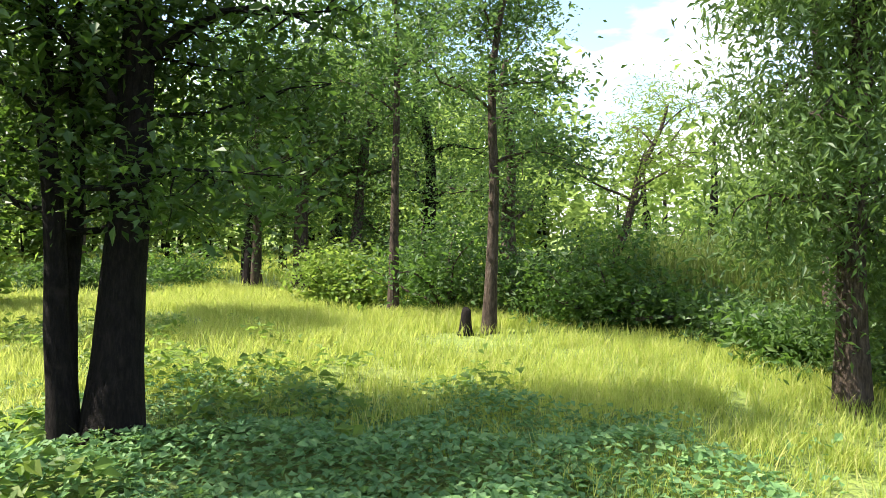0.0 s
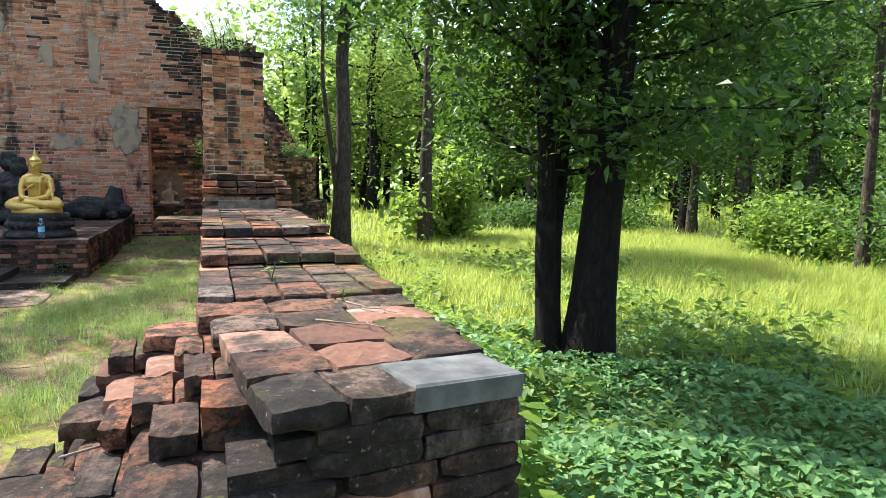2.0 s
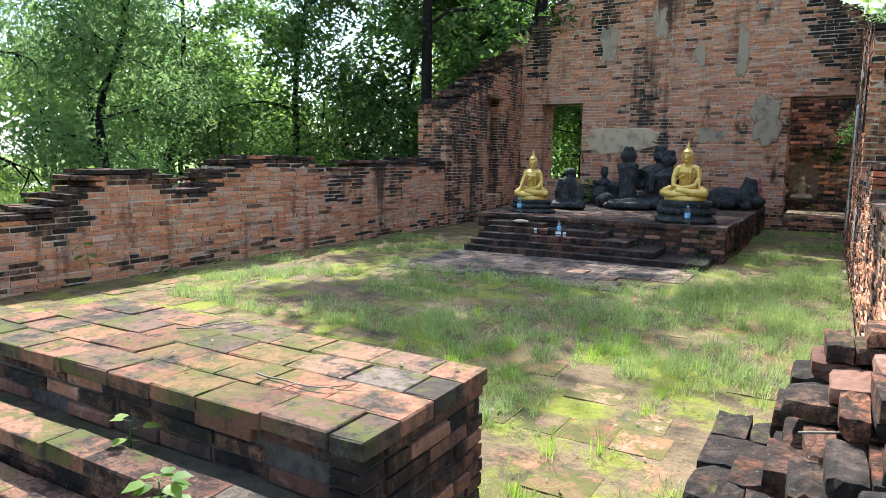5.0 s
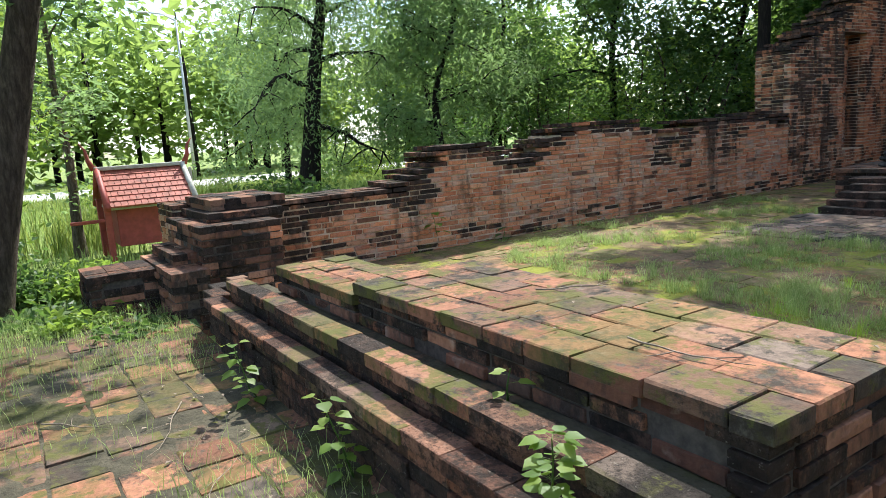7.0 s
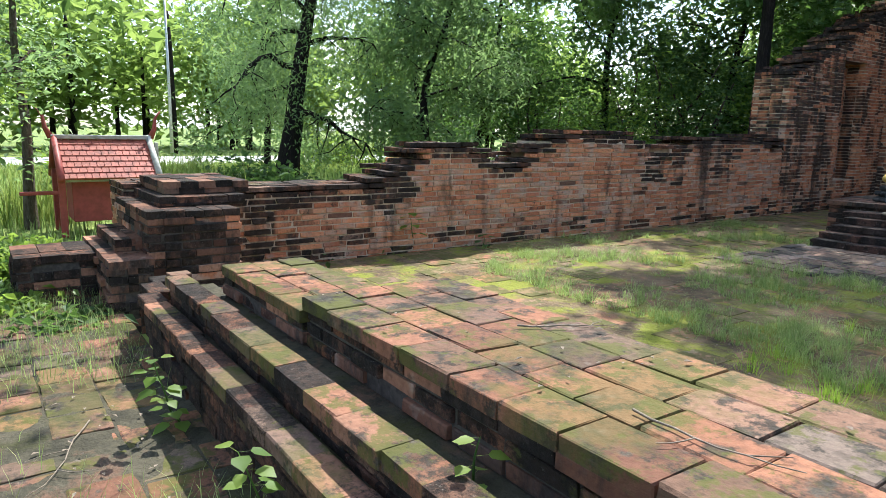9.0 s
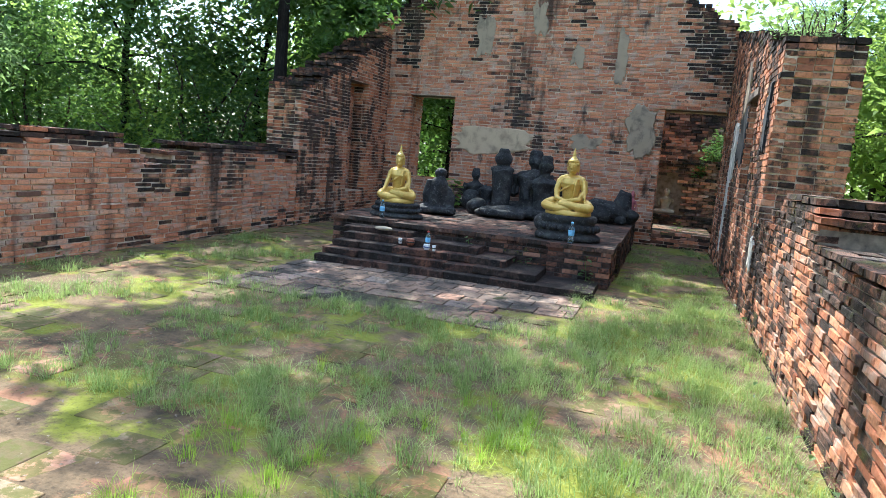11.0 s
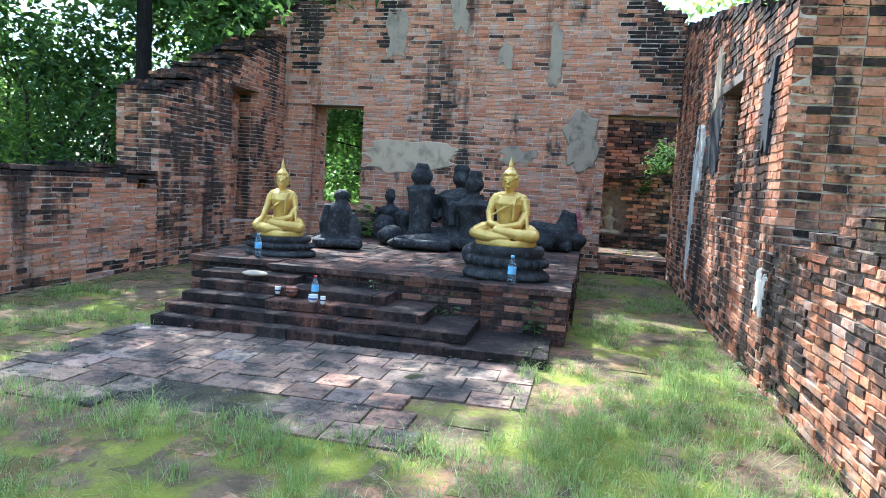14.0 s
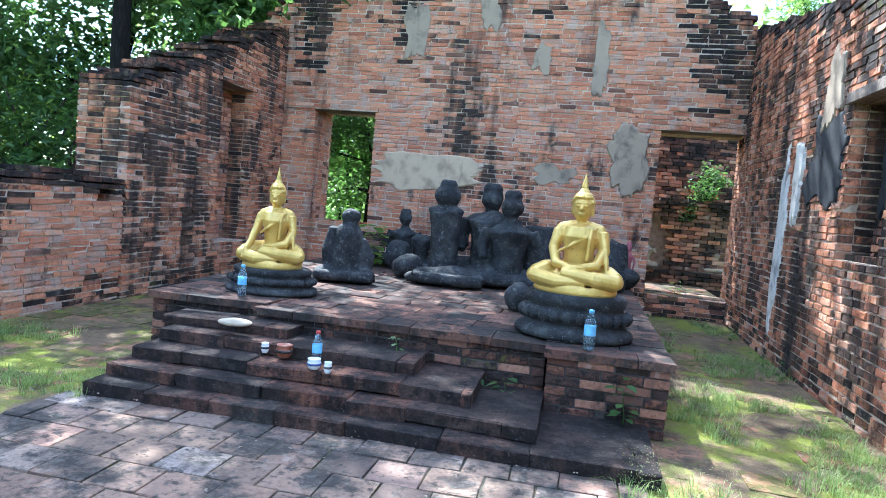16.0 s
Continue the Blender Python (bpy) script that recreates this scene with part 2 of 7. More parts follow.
LEAF_DROOP = leaf_material("leaf_droop", [(0.0, (0.045, 0.085, 0.025)), (0.6, (0.07, 0.125, 0.036)), (1.0, (0.11, 0.165, 0.05))], (0.20, 0.32, 0.06), 0.4)
GRASS = leaf_material("grass_meadow", [(0.0, (0.15, 0.22, 0.04)), (0.45, (0.25, 0.32, 0.06)), (0.75, (0.38, 0.41, 0.11)), (1.0, (0.52, 0.48, 0.21))], (0.60, 0.66, 0.13), 0.5, 0.6, 0.2)
GRASS_FINE = leaf_material("grass_fine", [(0.0, (0.08, 0.14, 0.04)), (0.35, (0.18, 0.26, 0.085)), (0.7, (0.32, 0.40, 0.16)), (1.0, (0.50, 0.50, 0.27))], (0.42, 0.55, 0.16), 0.45, 0.6, 0.2)
GRASS_YOUNG = leaf_material("grass_young", [(0.0, (0.13, 0.24, 0.035)), (0.5, (0.22, 0.36, 0.05)), (1.0, (0.36, 0.46, 0.09))], (0.45, 0.62, 0.08), 0.45, 0.6, 0.2)
REED = leaf_material("reed", [(0.0, (0.10, 0.16, 0.035)), (0.6, (0.18, 0.24, 0.06)), (1.0, (0.32, 0.32, 0.13))], (0.36, 0.44, 0.10), 0.45, 0.6, 0.2)
GRASS_SEED = leaf_material("grass_seed", [(0.0, (0.12, 0.17, 0.06)), (0.5, (0.22, 0.28, 0.11)), (1.0, (0.40, 0.42, 0.24))], (0.50, 0.58, 0.22), 0.5, 0.7, 0.1)
FAR_LEAF = leaf_material("leaf_far", [(0.0, (0.08, 0.13, 0.035)), (0.6, (0.14, 0.21, 0.05)), (1.0, (0.22, 0.29, 0.08))], (0.42, 0.56, 0.13), 0.48, 0.7, 0.15)


def bark_material(name, a, b, c3):
    n = Nodes(name, 0.95)
    n.b.inputs["Specular IOR Level"].default_value = 0.15
    f = n.noise(13, 9, (2.2, 2.2, 0.5), (0, 0, 0), 0.75)
    c = n.ramp(f, [(0.32, a), (0.5, b), (0.7, c3)])
    c = n.mix(n.mask(n.noise(5, 5), 0.62, 0.74, 0.4), c, tuple(v * 1.7 for v in c3))
    n.bump(f, 1.0, 0.05)
    n.bump(n.noise(45, 5, (1, 1, 0.5)), 0.6, 0.012)
    return n.done(c)


BARK = bark_material("bark_brown", (0.022, 0.017, 0.013), (0.075, 0.055, 0.042), (0.16, 0.125, 0.10))
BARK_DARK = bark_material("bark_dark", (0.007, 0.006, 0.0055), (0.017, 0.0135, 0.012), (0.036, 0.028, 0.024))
BARK_PALE = bark_material("bark_pale", (0.05, 0.04, 0.03), (0.12, 0.098, 0.076), (0.22, 0.19, 0.15))
MORTAR, EARTH, MEADOW = mortar_material(), earth_material(), meadow_material()
MOSS_FLOOR = moss_material("moss_floor", (0.055, 0.042, 0.028), (0.16, 0.11, 0.065), (0.19, 0.205, 0.028), (0.31, 0.155, 0.09))
# Dark copy of the floor moss; shade is put into its colours.
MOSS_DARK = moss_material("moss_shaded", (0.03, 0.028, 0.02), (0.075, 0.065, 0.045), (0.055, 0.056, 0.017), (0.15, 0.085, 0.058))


def plain(name, colour, rough=0.6, metal=0.0, vary=0.25, bump=0.2, scale=20):
    n = Nodes(name, rough, metal)
    lo, hi = tuple(v * (1 - vary) for v in colour), tuple(min(1, v * (1 + vary)) for v in colour)
    c = n.ramp(n.noise(scale, 6), [(0.3, lo), (0.7, hi)])
    n.bump(n.noise(scale * 3, 4), bump, 0.004)
    return n.done(c)


def gold_material():
    n = Nodes("gold_paint", 0.36, 0.35)
    c = n.ramp(n.noise(8, 6), [(0.3, (0.52, 0.33, 0.065)), (0.6, (0.68, 0.455, 0.115)), (0.8, (0.76, 0.54, 0.17))])
    c = n.mix(n.mask(n.noise(34, 5), 0.64, 0.75, 0.7), c, (0.15, 0.11, 0.05))
    n.bump(n.noise(60, 4), 0.25, 0.004)
    return n.done(c)


def black_stone_material():
    n = Nodes("blackened_stone", 0.8)
    n.b.inputs["Specular IOR Level"].default_value = 0.25
    c = n.ramp(n.noise(6, 8), [(0.3, (0.012, 0.012, 0.012)), (0.55, (0.03, 0.029, 0.028)), (0.75, (0.085, 0.082, 0.075))])
    c = n.mix(n.mask(n.noise(17, 8, rough=0.7), 0.57, 0.68, 0.6), c, (0.20, 0.19, 0.175))
    c = n.mix(n.mask(n.noise(70, 5, rough=0.7), 0.60, 0.68, 0.5), c, (0.30, 0.29, 0.27))
    n.bump(n.noise(25, 8), 0.7, 0.02)
    return n.done(c)


def plaster_material(name, base, dirty):
    n = Nodes(name, 0.9)
    c = n.ramp(n.noise(5, 8), [(0.3, dirty), (0.5, base), (0.8, tuple(v * 1.12 for v in base))])
    c = n.mix(n.mask(n.noise(7, 7, (1, 1, 0.25), (4, 2, 2)), 0.58, 0.70, 0.7), c, tuple(v * 0.4 for v in dirty))
    n.bump(n.noise(30, 6), 0.4, 0.008)
    return n.done(c)


def glass_material(name, colour, rough=0.05):
    n = Nodes(name, rough)
    n.b.inputs["Transmission Weight"].default_value = 0.92
    n.b.inputs["IOR"].default_value = 1.2
    return n.done(colour)


CEMENT = plain("weathered_cement", (0.085, 0.083, 0.08), 0.85, 0, 0.6, 0.6, 11)
MORTAR_BROWN = plain("mortar_brown", (0.22, 0.165, 0.12), 0.95, 0, 0.55, 0.6, 14)
MORTAR_DARK = plain("mortar_dark", (0.06, 0.048, 0.04), 0.95, 0, 0.5, 0.6, 30)
GOLD, BLACK_STONE = gold_material(), black_stone_material()
PLASTER = plaster_material("plaster_buff", (0.50, 0.37, 0.235), (0.30, 0.215, 0.14))
PLASTER_GREY = plaster_material("plaster_grey", (0.34, 0.255, 0.17), (0.15, 0.115, 0.082))
PLASTER_BLACK = plaster_material("plaster_blackened", (0.014, 0.014, 0.016), (0.007, 0.007, 0.008))
PLASTER_WHITE = plaster_material("plaster_white", (0.66, 0.59, 0.50), (0.30, 0.26, 0.22))
TIMBER = plain("old_timber", (0.16, 0.12, 0.09), 0.85, 0, 0.45, 0.6, 30)
RED_PAINT = plain("red_paint", (0.30, 0.055, 0.045), 0.6, 0, 0.25, 0.2, 12)
ROOF_RED = plain("roof_red", (0.30, 0.08, 0.055), 0.7, 0, 0.4, 0.3, 9)
GREY_TRIM = plain("grey_trim", (0.42, 0.41, 0.38), 0.8, 0, 0.3, 0.3, 12)
ROAD = plain("pale_road", (0.52, 0.50, 0.46), 0.9, 0, 0.12, 0.3, 3)
TWIG = plain("dry_twig", (0.20, 0.155, 0.115), 0.9, 0, 0.4, 0.4, 40)
WATER_BLUE = glass_material("bottle_plastic", (0.80, 0.92, 0.98))
LABEL_BLUE = plain("label_blue", (0.20, 0.46, 0.68), 0.5, 0, 0.2, 0.0)
LABEL_RED = plain("label_red", (0.60, 0.08, 0.06), 0.5, 0, 0.2, 0.0)
CERAMIC = plain("white_ceramic", (0.72, 0.71, 0.68), 0.3, 0, 0.1, 0.05)
CERAMIC_BLUE = plain("blue_ceramic", (0.05, 0.07, 0.20), 0.3, 0, 0.2, 0.05)
CERAMIC_BROWN = plain("brown_ceramic", (0.24, 0.075, 0.04), 0.4, 0, 0.3, 0.1)
SKIN_STONE = plain("weathered_sandstone", (0.36, 0.29, 0.20), 0.9, 0, 0.3, 0.5, 9)
CLOTH_RED = plain("red_cloth", (0.34, 0.10, 0.11), 0.8, 0, 0.2, 0.3)
METAL_GREY = plain("grey_metal", (0.45, 0.46, 0.47), 0.5, 0.6, 0.1, 0.1)


# ---- mesh helpers ----
rng = np.random.default_rng(7)
UNIT = np.array([[x, y, z] for z in (-0.5, 0.5) for x, y in ((-0.5, -0.5), (0.5, -0.5), (0.5, 0.5), (-0.5, 0.5))])
FACES = np.array([[3, 2, 1, 0], [4, 5, 6, 7], [0, 1, 5, 4], [1, 2, 6, 5], [2, 3, 7, 6], [3, 0, 4, 7]])


def fast_mesh(name, verts, faces, materials=(), index=None, smooth=False):
    """A mesh from arrays: verts (n, 3), faces (m, k)."""
    verts, faces = np.asarray(verts, dtype=np.float32), np.asarray(faces, dtype=np.int32)
    me = bpy.data.meshes.new(name)
    me.vertices.add(len(verts))
    me.vertices.foreach_set("co", verts.ravel())
    me.loops.add(faces.size)
    me.loops.foreach_set("vertex_index", faces.ravel())
    me.polygons.add(len(faces))
    me.polygons.foreach_set("loop_start", np.arange(len(faces), dtype=np.int32) * faces.shape[1])
    for m in materials:
        me.materials.append(m)
    if index is not None:
        me.polygons.foreach_set("material_index", np.asarray(index, dtype=np.int32))
    me.polygons.foreach_set("use_smooth", np.full(len(faces), smooth, dtype=bool))
    me.update(calc_edges=True)
    return me


def thing(name, label, category, group="", kind="", at=(0, 0, 0)):
    """An Empty at the base of a thing, which parents its parts."""
    ob = new(name)
    ob.empty_display_size = 0.1
    ob.location = at
    return tagged(ob, label, category, group, kind)


def under(ob, parent):
    """Make ob, placed in world space, a child of parent."""
    ob.parent = parent
    base = Vector((0, 0, 0))
    p = parent
    while p:
        base += p.location
        p = p.parent
    ob.matrix_parent_inverse = Matrix.Translation(-base)
    return ob


def part(name, me, parent, label=""):
    ob = under(new(name, me), parent)
    return tagged(ob, label) if label else ob


def worn_unit(i, chip=0.035):
    """A unit block with rounded corners: two rings, each corner cut."""
    r = np.random.default_rng(100 + i)
    return UNIT * 1.0 + r.normal(0, chip, (8, 3)) * np.array([0.35, 0.35, 0.8])


def eased_unit(i, cut=(0.05, 0.07, 0.16)):
    """A unit block whose corners and edges are worn away: 24 corners, 26 faces."""
    r = np.random.default_rng(500 + i)
    V = []
    for c in UNIT:
        for k in range(3):
            v = c.copy()
            for m in range(3):
                if m != k:
                    v[m] -= math.copysign(cut[m] * r.uniform(0.4, 1.5), c[m])
            V.append(v + r.normal(0, 0.012, 3) * np.array([0.5, 0.6, 1.6]))
    return np.array(V)


def eased_faces():
    F = []
    ix = {tuple(np.sign(c).astype(int)): i for i, c in enumerate(UNIT)}
    for k in range(3):
        for sg in (-1, 1):
            a, b = [m for m in range(3) if m != k]
            quad = []
            for sa, sb in ((-1, -1), (1, -1), (1, 1), (-1, 1)):
                key = [0, 0, 0]
                key[k], key[a], key[b] = sg, sa, sb
                quad.append(ix[tuple(key)] * 3 + k)
            F.append(quad)
    for k in range(3):
        a, b = [m for m in range(3) if m != k]
        for sa in (-1, 1):
            for sb in (-1, 1):
                lo, hi = [0, 0, 0], [0, 0, 0]
                lo[k], hi[k] = -1, 1
                lo[a] = hi[a] = sa
                lo[b] = hi[b] = sb
                p, q = ix[tuple(lo)] * 3, ix[tuple(hi)] * 3
                F.append([p + a, q + a, q + b, p + b])
    return F, [[i * 3, i * 3 + 1, i * 3 + 2] for i in range(8)]


EASED_QUADS, EASED_TRIS = eased_faces()


def crumbled(i):
    """A unit block of 5 x 4 x 2 facets: corners knocked off, edges rounded, faces pitted and uneven."""
    r = np.random.default_rng(900 + i)
    n, V, F, ix = (5, 4, 2), [], [], {}
    knocked = {c: r.uniform(0, 1) ** 2.5 for c in itertools.product((0, 1), repeat=3)}
    knocked = {c: w * 0.6 for c, w in knocked.items()}

    def at(*k):
        if k not in ix:
            u = np.array([k[m] / n[m] for m in range(3)])
            p = u - 0.5
            edge = np.array([1.0 if k[m] in (0, n[m]) else 0.0 for m in range(3)])
            if edge.sum() >= 2:
                p -= np.sign(p) * edge * np.array([0.010, 0.020, 0.06]) * r.uniform(0.3, 1.5)
            for c, w in knocked.items():
                d = np.linalg.norm((u - np.array(c)) * np.array([1.6, 1.3, 0.8]))
                p -= np.sign(p) * np.array([0.10, 0.15, 0.28]) * w * max(0.0, 1 - d / 0.55)
            ix[k] = len(V)
            V.append(tuple(p + r.normal(0, 1, 3) * np.array([0.007, 0.012, 0.045])))
        return ix[k]
    for ax in range(3):
        a, b = [m for m in range(3) if m != ax]
        for side in (0, n[ax]):
            for i0 in range(n[a]):
                for j0 in range(n[b]):
                    q = []
                    for da, db in ((0, 0), (1, 0), (1, 1), (0, 1)):
                        k = [0, 0, 0]
                        k[ax], k[a], k[b] = side, i0 + da, j0 + db
                        q.append(at(*k))
                    F.append(q)
    return V, F


def eased_mesh(name, i, material, crumble=False):
    me = bpy.data.meshes.new(name)
    if crumble:
        me.from_pydata(*[(v, [], f) for v, f in [crumbled(i)]][0])
    else:
        me.from_pydata([tuple(v) for v in eased_unit(i, (0.018, 0.035, 0.075))], [], EASED_QUADS + EASED_TRIS)
    bm = bmesh.new()
    bm.from_mesh(me)
    bmesh.ops.recalc_face_normals(bm, faces=bm.faces[:])
    bm.to_mesh(me)
    bm.free()
    me.materials.append(material)
    return me


class Pieces:
    """Bricks or tiles, each a worn block; some as objects of their own, the rest in one mesh."""
    def __init__(self, name, materials, parent, limit=300, chosen=None, chip=0.035):
        self.name, self.materials, self.parent, self.limit, self.chosen = name, materials, parent, limit, chosen
        self.rows, self.chip = [], chip

    def add(self, c, size, mat=0, turn=0.0, tilt=0.0):
        self.rows.append((np.array(c, dtype=float), np.array(size, dtype=float), mat, turn, tilt))

    def build(self):
        single, rest = [], []
        for r in self.rows:
            (single if self.chosen and self.chosen(*r[0]) and len(single) < self.limit else rest).append(r)
        if rest:
            V, I = [], []
            for k, (c, size, mat, turn, tilt) in enumerate(rest):
                v = worn_unit(k % 23, self.chip) * size
                co, si = math.cos(turn), math.sin(turn)
                v = np.stack([v[:, 0] * co - v[:, 1] * si, v[:, 0] * si + v[:, 1] * co, v[:, 2] + v[:, 0] * tilt], 1) + c
                V.append(v)
                I += [mat] * 6
            F = (FACES[None] + 8 * np.arange(len(rest))[:, None, None]).reshape(-1, 4)
            ob = part(self.name + "s", fast_mesh(self.name + "s", np.concatenate(V), F, self.materials, I), self.parent)
            tagged(ob, kind="stuff")
        shared = {}
        for k, (c, size, mat, turn, tilt) in enumerate(single):
            key = (k % 9, mat)
            if key not in shared:
                shared[key] = eased_mesh(self.name, k % 9, self.materials[mat], self.chip == 0.05)
            ob = part(self.name, shared[key], self.parent)
            ob.scale = size
            ob.location = c
            ob.rotation_euler = (0, -math.atan(tilt), turn)


def spans(lo, hi, holes):
    """What is left of lo..hi without the holes."""
    out = [(lo, hi)]
    for a, b in holes:
        out = [q for p0, p1 in out for q in ((p0, min(p1, a)), (max(p0, b), p1)) if q[1] - q[0] > 0.02]
    return out


def brick_wall(name, label, origin, way, length, thick, top, holes=(), course=0.075, blen=0.26, base=-0.12, chosen=None, stain=0.5, both=True, depth=0.13, soot=None):
    """A wall of laid bricks round a mortar core. Its inner face starts at origin and runs along way; its thickness lies to the left of way.
    top(s): its height; holes: (s0, s1, z0, z1) cut right through."""
    wall = thing(name, label, "wall", kind="structure", at=(origin[0], origin[1], 0))
    ux, uy = way
    nx, ny = -uy, ux
    turn = math.atan2(uy, ux)
    bricks = Pieces("brick", BRICKS, wall, 300, chosen, chip=0.08)
    r = np.random.default_rng(abs(hash(label)) % 1 + len(label) * 13 + int(length * 10))

    def place(s, n, z):
        return (origin[0] + ux * s + nx * n, origin[1] + uy * s + ny * n, z)

    def pick(s, z, t):
        streak = noise.noise(Vector((s * 1.7, length, 0.3))) + 0.6 * noise.noise(Vector((s * 5.1, 3.3, 1.0)))
        drop = 0.20 + max(0, streak) * 3.2 * stain
        u = r.random()
        field = noise.noise(Vector((s * 0.9 + length, z * 0.55, 7.7))) + 0.5 * noise.noise(Vector((s * 3.1, z * 1.4, 2.2)))
        if soot and u < soot(s, z):
            return 2 if r.random() < 0.75 else 4
        if stain < 0.25 and t - z < 0.3:
            return 3 if u < 0.8 else 4
        if t - z < drop:
            return 2 if u < (0.8 if t - z < 0.17 else 0.22) else 4 if u < 0.94 else 3
        if z < 0.35 and u < 0.3:
            return 3
        field += 0.18 * (stain > 0.7) + r.normal(0, 0.16)
        return 4 if field > (0.66 if 0.25 < stain < 0.4 else 0.45) or stain > 0.7 and u < 0.75 or stain < 0.25 and u < 0.38 else 1 if u < 0.04 else 0

    k = 0
    zmax = max(top(s) for s in np.linspace(0, length, 80))
    while base + k * course < zmax:
        z0, z1 = base + k * course, base + (k + 1) * course
        zc = (z0 + z1) / 2
        cut = [(a, b) for a, b, h0, h1 in holes if h0 <= zc <= h1]
        for a, b in spans(0, length, cut):
            for side in (0, 1) if both else (0,):
                s = a
                first = True
                while s < b - 0.03:
                    L = blen * r.uniform(0.86, 1.12) * (1.0 if (k + side) % 2 == 0 or r.random() < 0.7 else 0.5)
                    if first and k % 2:
                        L *= 0.55
                    first = False
                    if b - s - L < 0.07:
                        L = b - s
                    sm = s + L / 2
                    t = top(sm)
                    if z1 <= t + 0.012:
                        d = depth + r.uniform(-0.005, 0.012)
                        n = d / 2 - (d - depth) if side == 0 else thick - d / 2 + (d - depth)
                        wave = 0.016 * noise.noise(Vector((sm * 0.8, k * 0.11, length))) + 0.006 * noise.noise(Vector((sm * 3.0, k * 0.4, 2.0)))
                        bricks.add(place(sm, n, zc + wave + r.uniform(-0.004, 0.004)), (L - 0.014, d, course - 0.014), pick(sm, zc, t), turn + r.normal(0, 0.012))
                        if z1 + 2.2 * course > t and both:
                            inner, m = thick - 2 * depth, max(1, round((thick - 2 * depth) / 0.17))
                            for q in range(m if side == 0 else 0):
                                bricks.add(place(sm, depth + (q + 0.5) * inner / m, zc + r.uniform(-0.004, 0.004)), (L - 0.014, inner / m - 0.014, course - 0.012), 3 if r.random() < 0.94 else 2, turn + r.normal(0, 0.015))
                    s += L
            if both:
                inner, m = thick - 2 * depth, max(1, round((thick - 2 * depth) / 0.2))
                for e, sgn in ((a, 1), (b, -1)):
                    if z1 <= top(min(max(e + sgn * 0.08, 0), length)) + 0.012:
                        for q in range(m):
                            bricks.add(place(e + sgn * 0.065, depth + (q + 0.5) * inner / m, zc), (0.13 + r.uniform(-0.004, 0.008), inner / m - 0.014, course - 0.014), (4 if r.random() < 0.75 else 2) if stain > 0.7 else pick(e, zc, top(min(max(e, 0), length))), turn)
        k += 1
    # the core
    V, F = [], []
    edges = sorted({0.016, length - 0.016, *np.arange(0.2, length - 0.1, 0.2).tolist(), *[h[0] - 0.016 for h in holes], *[h[1] + 0.016 for h in holes]})
    for s0, s1 in zip(edges, edges[1:]):
        if s1 - s0 < 0.004:
            continue
        sm = (s0 + s1) / 2
        if sm < 0 or sm > length:
            continue
        t = min(top(s0), top(sm), top(s1)) - 1.6 * course
        for z0, z1 in spans(base, t, [(h[2] - 0.016, h[3] + 0.016) for h in holes if h[0] - 0.017 < sm < h[1] + 0.017]):
            lo, hi = 0.010, thick - 0.010
            f0 = len(V)
            V += [place(s, n, z) for z in (z0, z1) for s, n in ((s0, lo), (s1, lo), (s1, hi), (s0, hi))]
            F += (FACES + f0).tolist()
    part("core", fast_mesh("core", V, F, [MORTAR_BROWN if stain < 0.25 else MORTAR]), wall)
    bricks.build()
    return wall


def brick_block(pieces, x0, x1, y0, y1, z0, z1, course=0.075, blen=0.26, mats=(0, 0, 1), top_tile=None, top_piece=None, core=None, top_mats=(0,), seed=1, lip=0.0, sides="NSEW", wob=0.006):
    """A block clad in bricks with a tiled top. pieces: the Pieces for its sides; top_piece: those for its top."""
    r = np.random.default_rng(seed)
    tile_t = 0.045 if top_tile else 0
    k = max(1, round((z1 - tile_t - z0) / course))
    h = (z1 - tile_t - z0) / k
    for i in range(k):
        zc = z0 + (i + 0.5) * h
        runs = []
        if "S" in sides: runs.append((x0, x1, y0 + 0.06, 0))
        if "N" in sides: runs.append((x0, x1, y1 - 0.06, 0))
        if "W" in sides: runs.append((y0 + 0.12, y1 - 0.12, x0 + 0.06, 1))
        if "E" in sides: runs.append((y0 + 0.12, y1 - 0.12, x1 - 0.06, 1))
        for a, b, line, vertical in runs:
            s, first = a, True
            while s < b - 0.02:
                L = blen * r.uniform(0.85, 1.15) * (0.55 if first and i % 2 else 1)
                first = False
                if b - s - L < 0.08:
                    L = b - s
                mat = mats[r.integers(len(mats))]
                jut = r.normal(0, wob)
                c = (line + jut, s + L / 2, zc) if vertical else (s + L / 2, line + jut, zc)
                size = (0.12, L - 0.012, h - 0.012) if vertical else (L - 0.012, 0.12, h - 0.012)
                pieces.add(c, size, mat, r.normal(0, 0.01))
                s += L
    if top_tile:
        tx, ty = top_tile
        ny_ = max(1, round((y1 - y0 + 2 * lip) / ty))
        dy = (y1 - y0 + 2 * lip) / ny_
        for j in range(ny_):
            s = x0 - lip
            while s < x1 + lip - 0.02:
                L = tx * r.uniform(0.8, 1.15) * (0.6 if s == x0 - lip and j % 2 else 1)
                if x1 + lip - s - L < 0.12:
                    L = x1 + lip - s
                (top_piece or pieces).add((s + L / 2, y0 - lip + (j + 0.5) * dy, z1 - 0.03 + r.uniform(-0.004, 0.004)), (L - 0.005, dy - 0.005, 0.06), top_mats[r.integers(len(top_mats))], r.normal(0, 0.006), r.normal(0, 0.006))
                s += L
    if core is not None:
        ctop = z1 - 0.02 if top_tile else z1 - 0.012
        V = np.array([[(x0 + x1) / 2, (y0 + y1) / 2, (z0 + ctop) / 2]]) + UNIT * np.array([x1 - x0 - 0.03, y1 - y0 - 0.03, ctop - z0])
        core.append(V)


